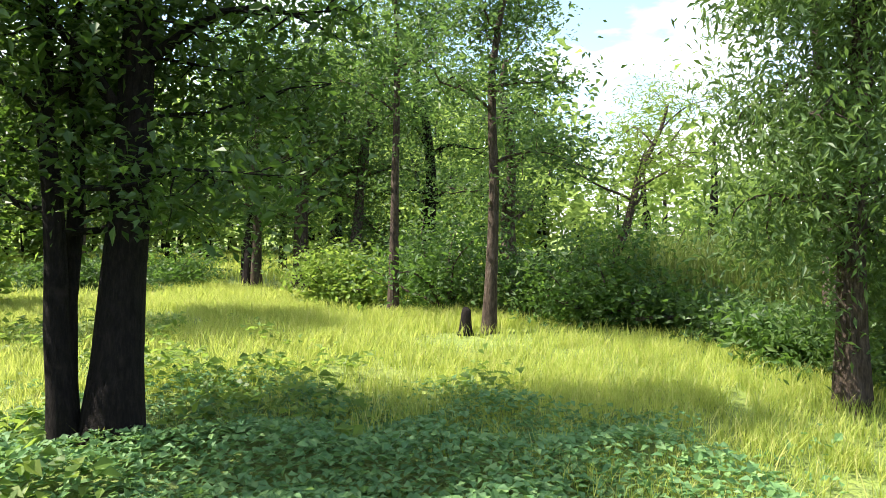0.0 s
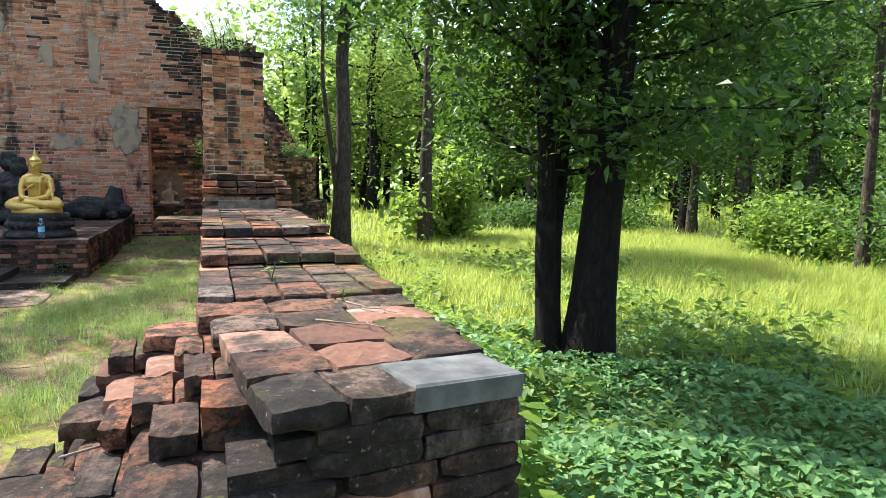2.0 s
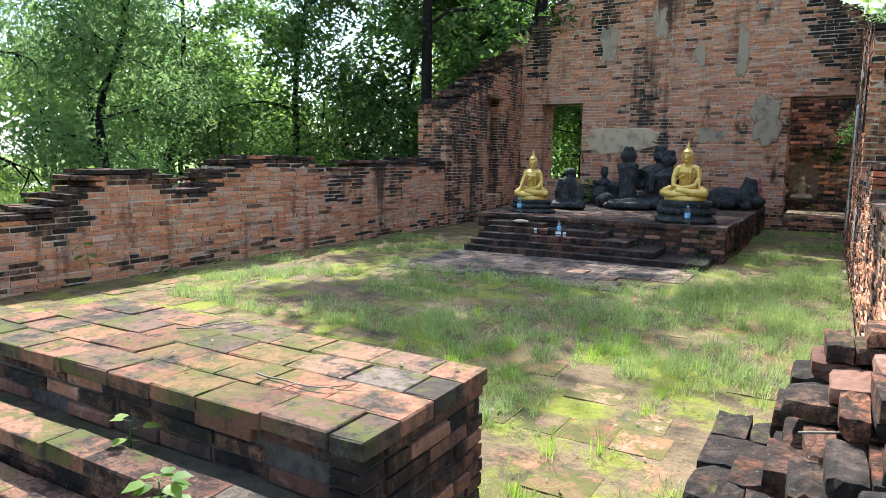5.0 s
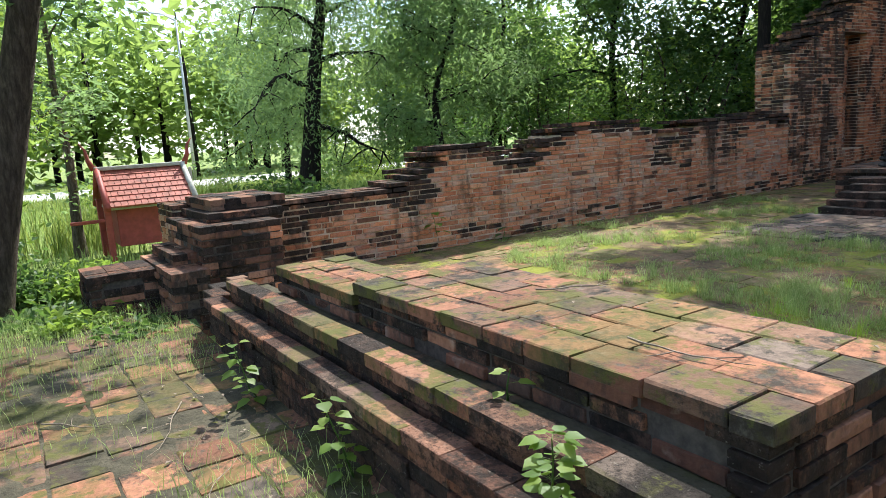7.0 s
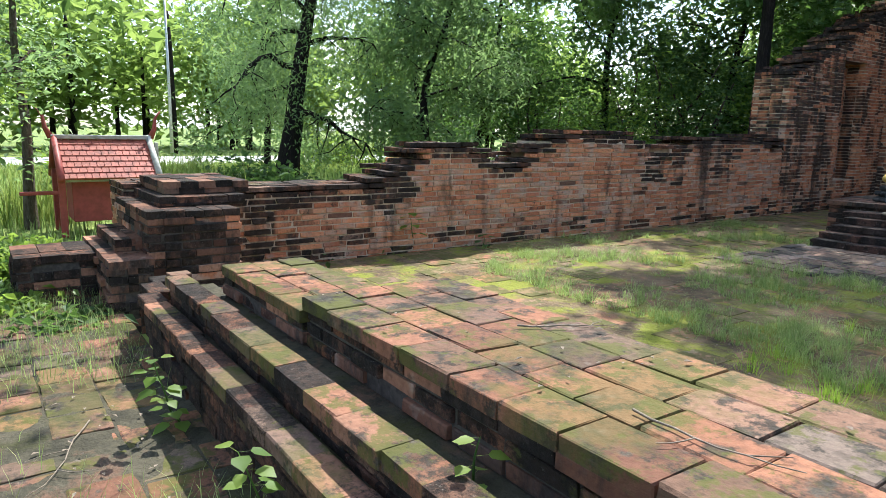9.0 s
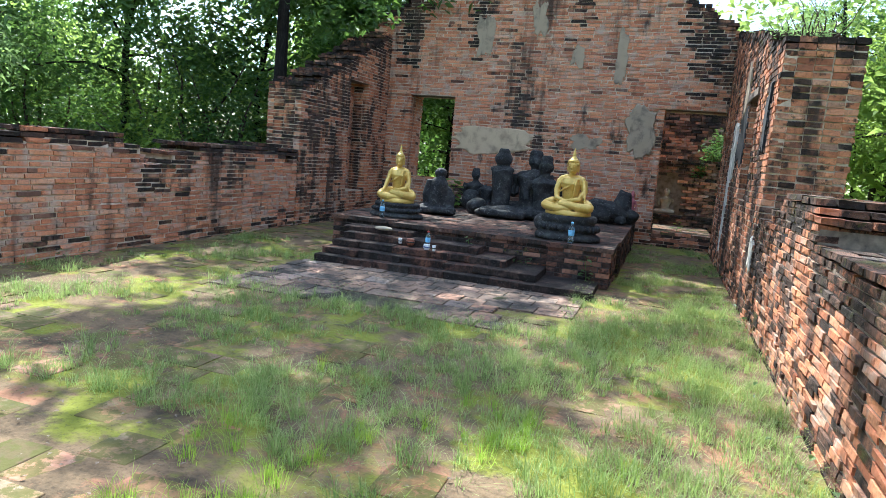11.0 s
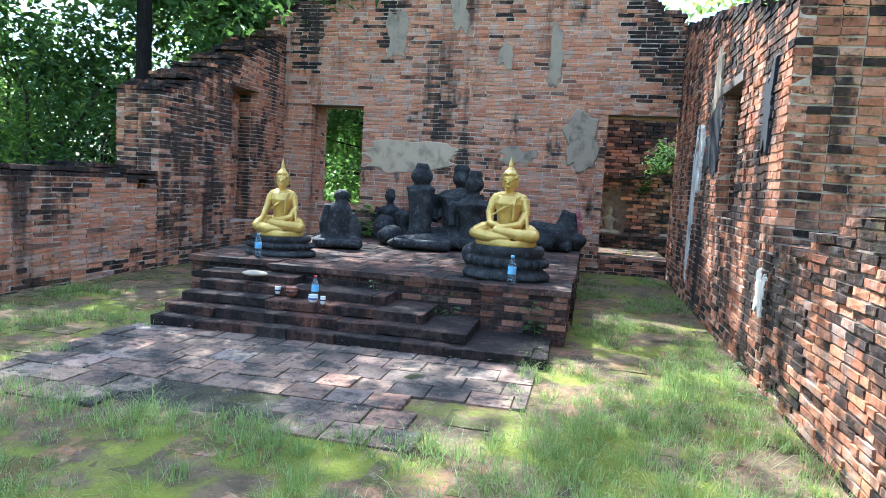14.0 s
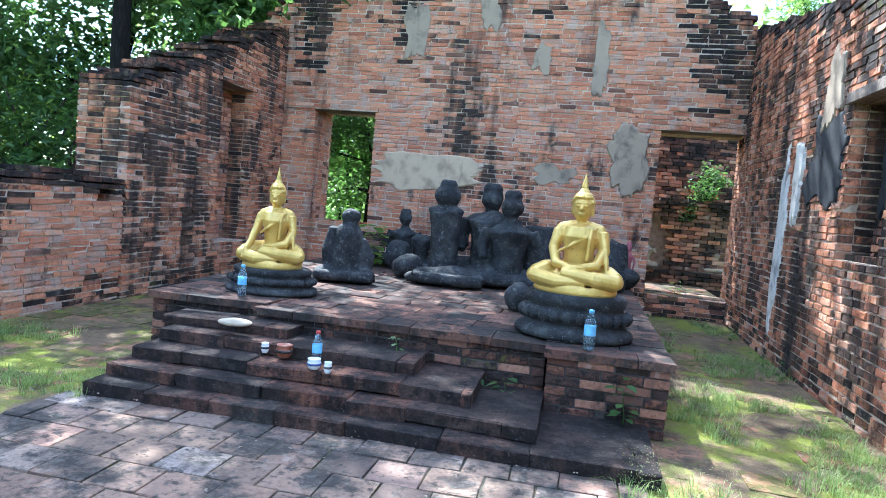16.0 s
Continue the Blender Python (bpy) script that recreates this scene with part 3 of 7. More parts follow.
def cores(core, parent, material=MORTAR):
    if core:
        F = np.concatenate([FACES + 8 * i for i in range(len(core))])
        part("core", fast_mesh("core", np.concatenate(core), F, [material]), parent)


# ---- ground ----
def ground_sheet():
    n = 120
    u = np.sinh(np.linspace(-5.2, 5.2, n)) * 6.0
    X, Y = np.meshgrid(u, u)
    Z = np.full_like(X, -0.10)
    for i in range(n):
        for j in range(n):
            x, y = X[i, j], Y[i, j]
            away = max(0.0, max(-8.9 - x, x - 1.0, -2.0 - y, y - 17.5))
            Z[i, j] += min(1, away / 3) * 0.10 * noise.noise(Vector((x * 0.22, y * 0.22, 0)))
    V = np.stack([X, Y, Z], -1).reshape(-1, 3)
    a = np.arange(n * n).reshape(n, n)
    F = np.stack([a[:-1, :-1], a[:-1, 1:], a[1:, 1:], a[1:, :-1]], -1).reshape(-1, 4)
    ob = new("ground", fast_mesh("ground", V, F, [MEADOW], smooth=True))
    return tagged(ob, "grassy green meadow ground with bare earth showing through", "ground", kind="structure")


ground_sheet()
GROUND_Z = -0.1


# ---- the ruined hall: walls ----
def steps(points):
    """A stepped height: (s, z) pairs, each holding until the next."""
    def at(s):
        z = points[0][1]
        for a, b in points:
            if s >= a:
                z = b
        return z
    return at


HALL_L, HALL_R, BACK = -7.85, -0.17, 16.66


def gable(s):
    x = HALL_R + 0.78 - s
    # Above view the right rake steepens towards 8 m, added to block sun.
    rise = 4.42 + 0.74 * (x + 8.5) if x < -3.6 else 4.15 + 0.66 * (0.61 - x) + 0.25 * max(0.0, -1.0 - x)
    return min(rise, 8.0) + 0.10 * noise.noise(Vector((s * 2.5, 0, 0)))


def near_back(x, y, z):
    return y < BACK + 0.3 and 1.2 < z < 2.9 and -6.1 < x < -1.6 and (x * 7.3 + z * 3.1) % 1 < 0.75


def back_top(s):
    return gable(9.24 - s)


def gable_soot(s, z):
    """Where soot and lichen blacken the gable: above the right doorway, along its rake, and in streaks below the broken top."""
    x = X_LEFT + s
    rag = 0.35 * noise.noise(Vector((x * 1.9, z * 0.9, 4.4))) + 0.18 * noise.noise(Vector((x * 6.0, z * 2.0, 1.4)))
    right = min(1.0, max(0.0, (x + 1.25 + rag) * 2.5)) * min(1.0, max(0.0, (z - 3.15 - rag) * 1.8))
    streak = max(0.0, 1 - abs(x + 5.75 + 0.5 * rag) / 0.42) * min(1.0, max(0.0, (z - 3.7) * 1.6))
    streak2 = max(0.0, 1 - abs(x + 3.35 + 0.5 * rag) / 0.35) * min(1.0, max(0.0, (z - 4.1) * 1.6))
    left = max(0.0, 1 - abs(x + 7.35 + rag) / 0.45) * min(1.0, max(0.0, (z - 3.2) * 1.2)) * 0.7
    return 0.9 * max(right, streak, streak2, left)


# runs from the left corner to the right one, so that its thickness lies beyond the hall
X_LEFT = HALL_R + 0.78 - 9.24
brick_wall("wall_north", "tall ruined red brick gable wall with black stains and bare plaster patches", (X_LEFT, BACK), (1, 0), 9.24, 0.82, back_top,
           [(-7.25 - X_LEFT, -6.16 - X_LEFT, 0.98, 2.93), (-1.40 - X_LEFT, -0.10 - X_LEFT, 0.30, 2.93)], course=0.075, blen=0.31, chosen=near_back, stain=0.6, soot=gable_soot)


def left_low_top(s):
    y = 14.0 - s - 1.4
    prof = [(0.9, 0.97), (2.2, 0.86), (3.3, 0.86), (3.82, 0.93), (4.0, 1.0), (4.15, 1.08), (4.3, 1.16), (4.45, 1.24), (4.55, 1.32), (5.25, 1.25), (5.5, 1.17), (5.62, 1.06), (6.18, 1.2), (6.25, 1.36), (6.6, 1.44), (6.9, 1.51), (8.0, 1.52), (8.35, 1.42), (8.62, 1.16), (8.98, 1.22), (9.15, 1.36), (9.7, 1.46), (11.4, 1.50), (12.0, 1.44)]
    return steps(prof)(y)


def left_high_top(s):
    y = 16.66 - s
    return 2.68 + (max(0, y - 12.75)) * 0.44 + 0.05 * noise.noise(Vector((y * 3, 2, 0)))


def right_high_top(s):
    y = 9.65 + s
    return 3.18 + (max(0, y - 10.0)) * 0.19 + (0.12 if y > 11 else 0) + 0.06 * noise.noise(Vector((y * 3, 5, 0)))


def right_low_top(s):
    y = 2.55 + s
    prof = [(2.0, 1.055), (3.40, 1.12), (4.25, 1.18), (6.52, 1.37), (6.70, 1.43), (6.95, 1.495), (8.05, 1.37), (8.3, 1.30), (8.7, 1.22)]
    return steps(prof)(y)




def west_wall(name, label, y0, y1, top_y, holes, chosen, stain):
    """A wall along the hall's left side: inner face at HALL_L, thickness to the outside."""
    return brick_wall(name, label, (HALL_L, y0), (0, 1), y1 - y0, 0.72, lambda s: top_y(y0 + s), [(a - y0, b - y0, c, d) for a, b, c, d in holes], chosen=chosen, stain=stain, course=0.065, blen=0.29)


def east_wall(name, label, y0, y1, top_y, chosen, stain, course=0.075, blen=0.26, holes=()):
    """A wall along the hall's right side, laid from its far end so that its thickness lies outside."""
    return brick_wall(name, label, (HALL_R, y1), (0, -1), y1 - y0, 0.80, lambda s: top_y(y1 - s), [(y1 - b, y1 - a, c, d) for a, b, c, d in holes], chosen=chosen, stain=stain, course=course, blen=blen)


west_wall("wall_west_rear", "high red brick side wall with a recessed window and black streaks", 12.6, 16.64, lambda y: left_high_top(16.66 - y), [(14.62, 15.5, 0.62, 2.98)], None, 0.8)
west_wall("wall_west", "long low red brick wall with a broken stepped top", 1.2, 12.58, lambda y: left_low_top(12.6 - y), [(12.16, 12.42, 1.17, 1.33)], lambda x, y, z: x > -8.0 and 3.0 < y < 8.2 and z > 0.15, 0.28)
east_wall("wall_east_rear", "high dark red brick side wall with peeling blackened plaster", 9.65, 16.64, lambda y: right_high_top(y - 9.65), lambda x, y, z: x < -0.05 and y < 13.4 and 0.2 < z < 1.9, 0.8, holes=[(11.42, 12.3, 1.32, 2.72)])
east_wall("wall_east", "waist-high ruined red brick wall with stepped top", 2.5, 9.63, lambda y: right_low_top(y - 2.55) + 0.02, lambda x, y, z: y < 6.2 and z > 0.72, 0.22, 0.0625, 0.25)


# the bricked-up back of the recessed window, and its lintel
recess = thing("window_recess", "bricked-up window recess of pale red brick", "window", kind="structure", at=(HALL_L - 0.4, 15.06, 0.6))
rec = Pieces("brick", BRICKS, recess, 80, lambda x, y, z: True)
rk = np.random.default_rng(4)
for i in range(31):
    zc, s = 0.64 + i * 0.075, 14.63 - (0.1 if i % 2 else 0)
    while s < 15.48:
        a, b = max(s, 14.63), min(s + 0.25, 15.49)
        if b - a > 0.03:
            rec.add((HALL_L - 0.42 + rk.normal(0, 0.004), (a + b) / 2, zc), (0.12, b - a - 0.012, 0.062), int(rk.random() < 0.2))
        s += 0.25
rec.build()
part("core", fast_mesh("core", UNIT * np.array([0.1, 0.86, 2.34]) + np.array([HALL_L - 0.44, 15.06, 1.79]), FACES, [MORTAR]), recess)


# the shallow niche in the right side wall: brick back, blackened plaster, sloping sill
niche = thing("wall_niche", "shallow brick niche with blackened plaster lining and broken sill", "niche", kind="structure", at=(HALL_R + 0.3, 11.86, 1.3))
nb = Pieces("brick", BRICKS, niche, 120, lambda x, y, z: True)
for i in range(19):
    zc, q = 1.36 + i * 0.075, 11.43 - (0.12 if i % 2 else 0)
    while q < 12.28:
        a, b = max(q, 11.43), min(q + 0.26, 12.29)
        if b - a > 0.03:
            nb.add((HALL_R + 0.34 + rk.normal(0, 0.006), (a + b) / 2, zc), (0.12, b - a - 0.012, 0.062), (0, 4, 1, 2)[rk.integers(4)])
        q += 0.26
for j in range(4):
    nb.add((HALL_R + 0.20, 11.53 + 0.22 * j, 1.33), (0.24, 0.205, 0.058), (0, 3, 4)[rk.integers(3)], rk.normal(0, 0.03), rk.normal(0, 0.02))
nb.build()
part("core", fast_mesh("core", UNIT * np.array([0.1, 0.87, 1.44]) + np.array([HALL_R + 0.40, 11.86, 2.02]), FACES, [MORTAR_DARK]), niche)


def beam(name, label, x0, x1, y0, y1, z0, z1, material=TIMBER, bow=0.0):
    """A weathered beam: many cross-sections, edges eased, slightly uneven."""
    along_x = (x1 - x0) > (y1 - y0)
    n = 14
    L, W, H = ((x1 - x0), (y1 - y0), (z1 - z0)) if along_x else ((y1 - y0), (x1 - x0), (z1 - z0))
    V, F = [], []
    ring = [(-0.5, -0.42), (-0.42, -0.5), (0.42, -0.5), (0.5, -0.42), (0.5, 0.42), (0.42, 0.5), (-0.42, 0.5), (-0.5, 0.42)]
    for i in range(n + 1):
        q = i / n - 0.5
        for a, b in ring:
            w = 1 + 0.05 * noise.noise(Vector((q * 9, a * 3, b * 3 + L)))
            s, u, v = q * L, a * W * w, b * H * w - bow * (1 - 4 * q * q)
            V.append((s, u, v) if along_x else (-u, s, v))
    for i in range(n):
        for j in range(6):
            F.append([i * 8 + j, i * 8 + (j + 1) % 8, (i + 1) * 8 + (j + 1) % 8, (i + 1) * 8 + j])
    V = np.array(V) + np.array([(x0 + x1) / 2, (y0 + y1) / 2, (z0 + z1) / 2])
    e = n * 8
    F += [[7, 6, 1, 0], [6, 5, 2, 1], [5, 4, 3, 2], [e, e + 1, e + 6, e + 7], [e + 1, e + 2, e + 5, e + 6], [e + 2, e + 3, e + 4, e + 5]]
    ob = new(name, fast_mesh(name, V, F, [material]))
    return tagged(ob, label, "lintel", kind="structure")


beam("lintel", "weathered grey timber lintel over the left doorway", -7.82, -6.10, BACK - 0.025, BACK + 0.30, 2.93, 3.02, bow=0.01)
beam("lintel", "weathered grey timber lintel over the right doorway", -1.62, -0.19, BACK - 0.025, BACK + 0.30, 2.93, 3.03)
beam("lintel", "weathered grey timber lintel over the recessed window", HALL_L - 0.28, HALL_L + 0.02, 14.48, 15.62, 2.99, 3.06)
beam("lintel", "weathered dark timber lintel over the small niche", HALL_R - 0.035, HALL_R + 0.14, 11.30, 12.42, 2.725, 2.84, TIMBER)


def plaster_patch(name, label, centre, half, normal, material, rough_edge=0.22, seed=0, thick=0.022, squeeze=1.0):
    """A remnant of render on a wall: a ragged slab with a broken edge."""
    n = 64
    r = np.random.default_rng(seed)
    ph = r.uniform(0, 9)
    axis = Vector((0, 1, 0)) if abs(normal[0]) > 0.5 else Vector((1, 0, 0))
    out = Vector(normal)
    V, F = [], []
    for ring_, depth_, sc in ((0, 0.0, 1.04), (1, thick * 0.75, 1.0), (2, thick, 0.96)):
        for i in range(n):
            a = 2 * math.pi * i / n
            ca, sa = math.cos(a), math.sin(a)
            boxy = 1 / max(abs(ca), abs(sa)) ** 0.6
            w = (1 + rough_edge * noise.noise(Vector((ca * 1.4 + ph, sa * 1.4, seed))) * 1.6 + 0.20 * noise.noise(Vector((ca * 5 + ph, sa * 5, seed))) + 0.10 * noise.noise(Vector((ca * 15 + ph, sa * 15, seed)))) * boxy * 0.86
            wide = half[0] * (1 + (squeeze - 1) * (0.5 - 0.5 * sa))
            p = Vector(centre) + axis * (wide * ca * w * sc) + Vector((0, 0, half[1] * sa * w * sc)) + out * depth_
            V.append(p)
    V.append(Vector(centre) + out * thick)
    for k in range(2):
        for i in range(n):
            F.append([k * n + i, k * n + (i + 1) % n, (k + 1) * n + (i + 1) % n, (k + 1) * n + i])
    me = bpy.data.meshes.new(name)
    me.from_pydata([tuple(v) for v in V], [], F + [[2 * n + i, 2 * n + (i + 1) % n, 3 * n] for i in range(n)])
    me.materials.append(material)
    me.update()
    return tagged(new(name, me), label, "plaster", kind="structure")


FY = BACK - 0.006
plaster_patch("plaster", "buff plaster remnant with broken upper edge on brick wall", (-5.22, FY, 2.02), (1.02, 0.33), (0, -1, 0), PLASTER, 0.2, 3)
plaster_patch("plaster", "grey plaster remnant with curling edge beside the doorway", (-1.87, FY, 2.40), (0.43, 0.62), (0, -1, 0), PLASTER_GREY, 0.4, 5, 0.035, 0.55)
plaster_patch("plaster", "grey plaster streak high on brick wall", (-2.45, FY, 3.95), (0.15, 0.50), (0, -1, 0), PLASTER_GREY, 0.5, 8, 0.012)
plaster_patch("plaster", "small grey plaster remnant on brick wall", (-3.4, FY, 3.95), (0.16, 0.22), (0, -1, 0), PLASTER_GREY, 0.5, 9, 0.012)
plaster_patch("plaster", "dark grey plaster streak high on brick wall", (-5.55, FY, 4.35), (0.20, 0.52), (0, -1, 0), PLASTER_GREY, 0.35, 11, 0.012)
plaster_patch("plaster", "faded buff plaster patch on brick wall", (-3.0, FY, 2.10), (0.36, 0.17), (0, -1, 0), PLASTER_GREY, 0.5, 12, 0.010)
plaster_patch("plaster", "pale plaster scar high on brick wall", (-4.3, FY, 4.75), (0.18, 0.4), (0, -1, 0), PLASTER_GREY, 0.5, 14, 0.010)
FX = HALL_R + 0.004
plaster_patch("plaster", "blackened plaster remnant hanging on side wall", (FX, 12.88, 2.22), (0.56, 0.52), (-1, 0, 0), PLASTER_BLACK, 0.4, 21, 0.022, 0.9)
plaster_patch("plaster", "grey weathered plaster above the blackened patch", (FX, 12.85, 2.95), (0.24, 0.42), (-1, 0, 0), PLASTER_GREY, 0.4, 22, 0.03)
plaster_patch("plaster", "whitish plaster remnant near the wall corner", (FX, 13.66, 2.12), (0.20, 0.48), (-1, 0, 0), PLASTER_WHITE, 0.4, 23, 0.04, 0.6)
plaster_patch("plaster", "long whitish plaster strip near the wall corner", (FX, 14.12, 1.45), (0.15, 0.95), (-1, 0, 0), PLASTER_WHITE, 0.35, 24, 0.03)
plaster_patch("plaster", "dark plaster remnant with white edge on side wall", (FX, 10.25, 2.30), (0.16, 0.42), (-1, 0, 0), PLASTER_BLACK, 0.4, 25, 0.03)
NX = HALL_R + 0.276
plaster_patch("plaster", "buff plaster remnant inside the shallow niche", (NX, 11.62, 2.22), (0.15, 0.40), (-1, 0, 0), PLASTER_WHITE, 0.4, 26, 0.03)
plaster_patch("plaster", "blackened plaster lining inside the shallow niche", (NX, 12.02, 2.15), (0.20, 0.46), (-1, 0, 0), PLASTER_BLACK, 0.4, 28, 0.025)
plaster_patch("plaster", "pale plaster remnant low on side wall", (FX, 9.9, 0.75), (0.16, 0.20), (-1, 0, 0), PLASTER_WHITE, 0.5, 27, 0.02)


# threshold of the right doorway with its brick step
def threshold():
    t = thing("threshold", "sunlit red brick threshold of the right doorway", "threshold", kind="structure", at=(-0.75, 17.4, 0))
    p, tp, core = Pieces("brick", BRICKS, t, 60, lambda x, y, z: True), Pieces("tile", [TILE], t, 60, lambda x, y, z: True), []
    brick_block(p, -1.385, -0.115, BACK - 0.01, 19.1, -0.1, 0.31, mats=(1, 2, 0), top_tile=(0.3, 0.3), top_piece=tp, core=core, seed=5)
    p.build(), tp.build(), cores(core, t)


threshold()


# stub where the right wall begins: broken courses stepping down towards the gap
def stub():
    STUB = [BRICK_STUB, BRICK_BROWN, BRICK_BLACK]
    t = thing("wall_stub", "broken end of red brick wall with stepped crumbling courses", "wall", kind="structure", at=(0.0, 1.9, 0))
    p = Pieces("brick", STUB, t, 300, lambda x, y, z: True, chip=0.05)
    r = np.random.default_rng(12)
    course, y0, y1 = 0.061, 1.25, 2.50
    n = round((1.05 + 0.1) / course)
    V = []
    for k in range(n - 1, -1, -1):
        z0 = 1.052 - (n - k) * course
        below = n - 1 - k
        for j in range(5):
            ya = y0 + j * (y1 - y0) / 5
            dy = (y1 - y0) / 5
            west = -0.02 - 0.105 * below ** 0.93 + r.uniform(-0.03, 0.03) - (0.06 if j > 3 and below < 3 else 0)
            west -= 0.045 * j * (below < 5)
            west = max(west, -0.80 + 0.03 * r.random())
            if below > 7:
                west = -0.78
            skew = 0.17 * (1 - j / 5)
            x = 0.605 + r.uniform(-0.015, 0.012)
            covered = k < n - 1
            while x > west + 0.05:
                L = r.uniform(0.19, 0.27) if x < 0.1 else r.uniform(0.21, 0.30)
                if x - L < west:
                    L = x - west
                hidden = covered and j not in (0, 4) and x < 0.4 and x - L > west + 0.45
                if L > 0.07 and not hidden:
                    gone = below < 6 and x - L < west + 0.16 and r.random() < 0.08
                    if not gone:
                        u = r.random()
                        mat = 0 if u < 0.9 else 1 if u < 0.97 else 2
                        xm = x - L / 2
                        loose = x < 0.08
                        if k == n - 1 and j == 0 and xm > 0.26:
                            x -= L
                            continue
                        p.add((xm, ya + dy / 2 + skew * max(0.0, xm), z0 + course / 2 + r.uniform(-0.003, 0.003)), (L - 0.003, dy - 0.001, course + 0.001), mat, (skew if xm > 0 else 0.0) + r.normal(0, 0.03 if loose else 0.012), r.normal(0, 0.015 if loose else 0.006))
                x -= L
        if k < n:
            w = max(-0.02 - 0.105 * below ** 0.93 + 0.12, -0.74)
            body = np.array([[(0.57 + w) / 2, (y0 + y1) / 2, z0 + course / 2 - 0.012]]) + UNIT * np.array([0.57 - w, y1 - y0 - 0.05, course - 0.014])
            body[:, 1] += np.where(body[:, 1] < 1.5, 0.17 * np.maximum(0.0, body[:, 0]), 0.0)
            V.append(body)
    p.build()
    cores(V, t, BRICK_BLACK)
    slab = part("cement_slab", eased_mesh("cement_slab", 5, CEMENT), t, "smooth grey cement slab at the corner")
    slab.scale, slab.location, slab.rotation_euler = (0.31, 0.22, 0.066), (0.445, 1.435, 1.021), (0, 0.02, 0.17)


stub()


# low front wall with tiled top, ledges and left end block
def front_wall():
    t = thing("wall_south", "low red brick front wall with mossy tiled top and ledges", "wall", kind="structure", at=(-3.2, 1.6, 0))
    p = Pieces("brick", BRICKS, t, 300, lambda x, y, z: y < 1.5 or x > -1.8)
    tp, core = Pieces("tile", [TILE], t, 200, lambda x, y, z: True, chip=0.02), []
    # Side bricks mostly near-black: lichen, plus the front face's shade put into colour.
    brick_block(p, -3.80, -1.55, 1.26, 2.02, 0.0, 0.72, 0.062, 0.26, (2, 2, 1, 3, 2), (0.27, 0.19), tp, core, seed=31, lip=0.012, wob=0.009)
    brick_block(p, -4.92, -3.81, 1.24, 1.72, 0.0, 0.665, 0.062, 0.26, (2, 2, 1, 3), (0.27, 0.16), tp, core, seed=32, lip=0.01, wob=0.009)
    p.build(), tp.build(), cores(core, t, MORTAR_DARK)
    for name, x0, x1, ya, yb, z1, sd in (("ledge_upper", -5.45, -1.62, 1.00, 1.13, 0.55, 41), ("ledge_lower", -5.95, -1.62, 0.86, 0.99, 0.425, 42)):
        lt = thing(name, "projecting moulded brick ledge, mossy and dark", "ledge", kind="structure", at=((x0 + x1) / 2, ya, 0))
        q = Pieces("brick", BRICKS[:4] + [TILE], lt, 150, lambda x, y, z: True, chip=0.03)
        r = np.random.default_rng(sd)
        x = x1
        while x > x0 + 0.03:
            L = min(r.uniform(0.22, 0.30), x - x0)
            bend = 0.22 * max(0, (-4.9 - x)) ** 2 if x < -4.9 else 0
            for zi in range(6):
                zc = z1 - 0.035 - zi * 0.068
                if zc < 0.1:
                    break
                u = r.random()
                # Courses under the top one are near-black, the front's shade coloured in.
                q.add((x - L / 2, (ya + yb) / 2 + bend + (0.02 if zi else 0) + r.normal(0, 0.006), zc), (L + 0.004, yb - ya - (0.02 if zi else 0), 0.064), (4 if u < 0.55 else 3 if u < 0.8 else 2) if zi == 0 else (3 if u < 0.4 and zi < 2 else 2), r.normal(0, 0.008), r.normal(0, 0.006))
            x -= L
        q.build()
    # Trough fill, coloured dark for moss and for the shade behind the ledge.
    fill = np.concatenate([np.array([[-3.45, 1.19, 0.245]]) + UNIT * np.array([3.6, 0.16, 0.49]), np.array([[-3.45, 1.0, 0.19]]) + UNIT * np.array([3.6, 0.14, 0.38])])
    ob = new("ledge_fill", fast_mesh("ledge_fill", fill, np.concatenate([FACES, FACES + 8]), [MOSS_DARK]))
    tagged(ob, "mossy earth and rubble in the trough, shade put into its dark colour", "ledge", kind="structure")


front_wall()


def end_block():
    t = thing("wall_end", "blackened stepped brick end pier of the long low wall", "wall", kind="structure", at=(-7.2, 1.4, 0))
    p, core = Pieces("brick", BRICKS, t, 260, lambda x, y, z: True), []
    brick_block(p, -7.86, -6.50, 1.14, 1.86, -0.1, 0.80, 0.068, 0.25, (2, 1, 1, 2, 0), (0.26, 0.14), None, core, top_mats=(2, 2, 1), seed=51, wob=0.01)
    brick_block(p, -7.92, -6.80, 1.30, 2.0, 0.80, 0.88, 0.068, 0.25, (2, 2, 1), (0.26, 0.14), None, core, top_mats=(2,), seed=52, wob=0.012)
    brick_block(p, -8.0, -7.00, 1.38, 2.1, 0.88, 0.99, 0.068, 0.25, (2, 2, 1), (0.26, 0.14), None, core, top_mats=(2, 1), seed=53, wob=0.012)
    brick_block(p, -7.75, -6.35, 0.84, 1.16, -0.1, 0.47, 0.068, 0.25, (1, 2, 2), (0.26, 0.16), None, core, top_mats=(2, 1), seed=54, wob=0.012)
    brick_block(p, -7.70, -6.75, 0.95, 1.2, 0.47, 0.57, 0.068, 0.25, (1, 2, 2), (0.26, 0.12), None, core, top_mats=(2, 1), seed=55, wob=0.012)
    brick_block(p, -7.60, -6.95, 0.28, 0.84, -0.1, 0.45, 0.068, 0.25, (2, 2, 1), (0.28, 0.2), None, core, top_mats=(2, 2, 1), seed=56, wob=0.012)
    p.build(), cores(core, t, MORTAR_DARK)


end_block()


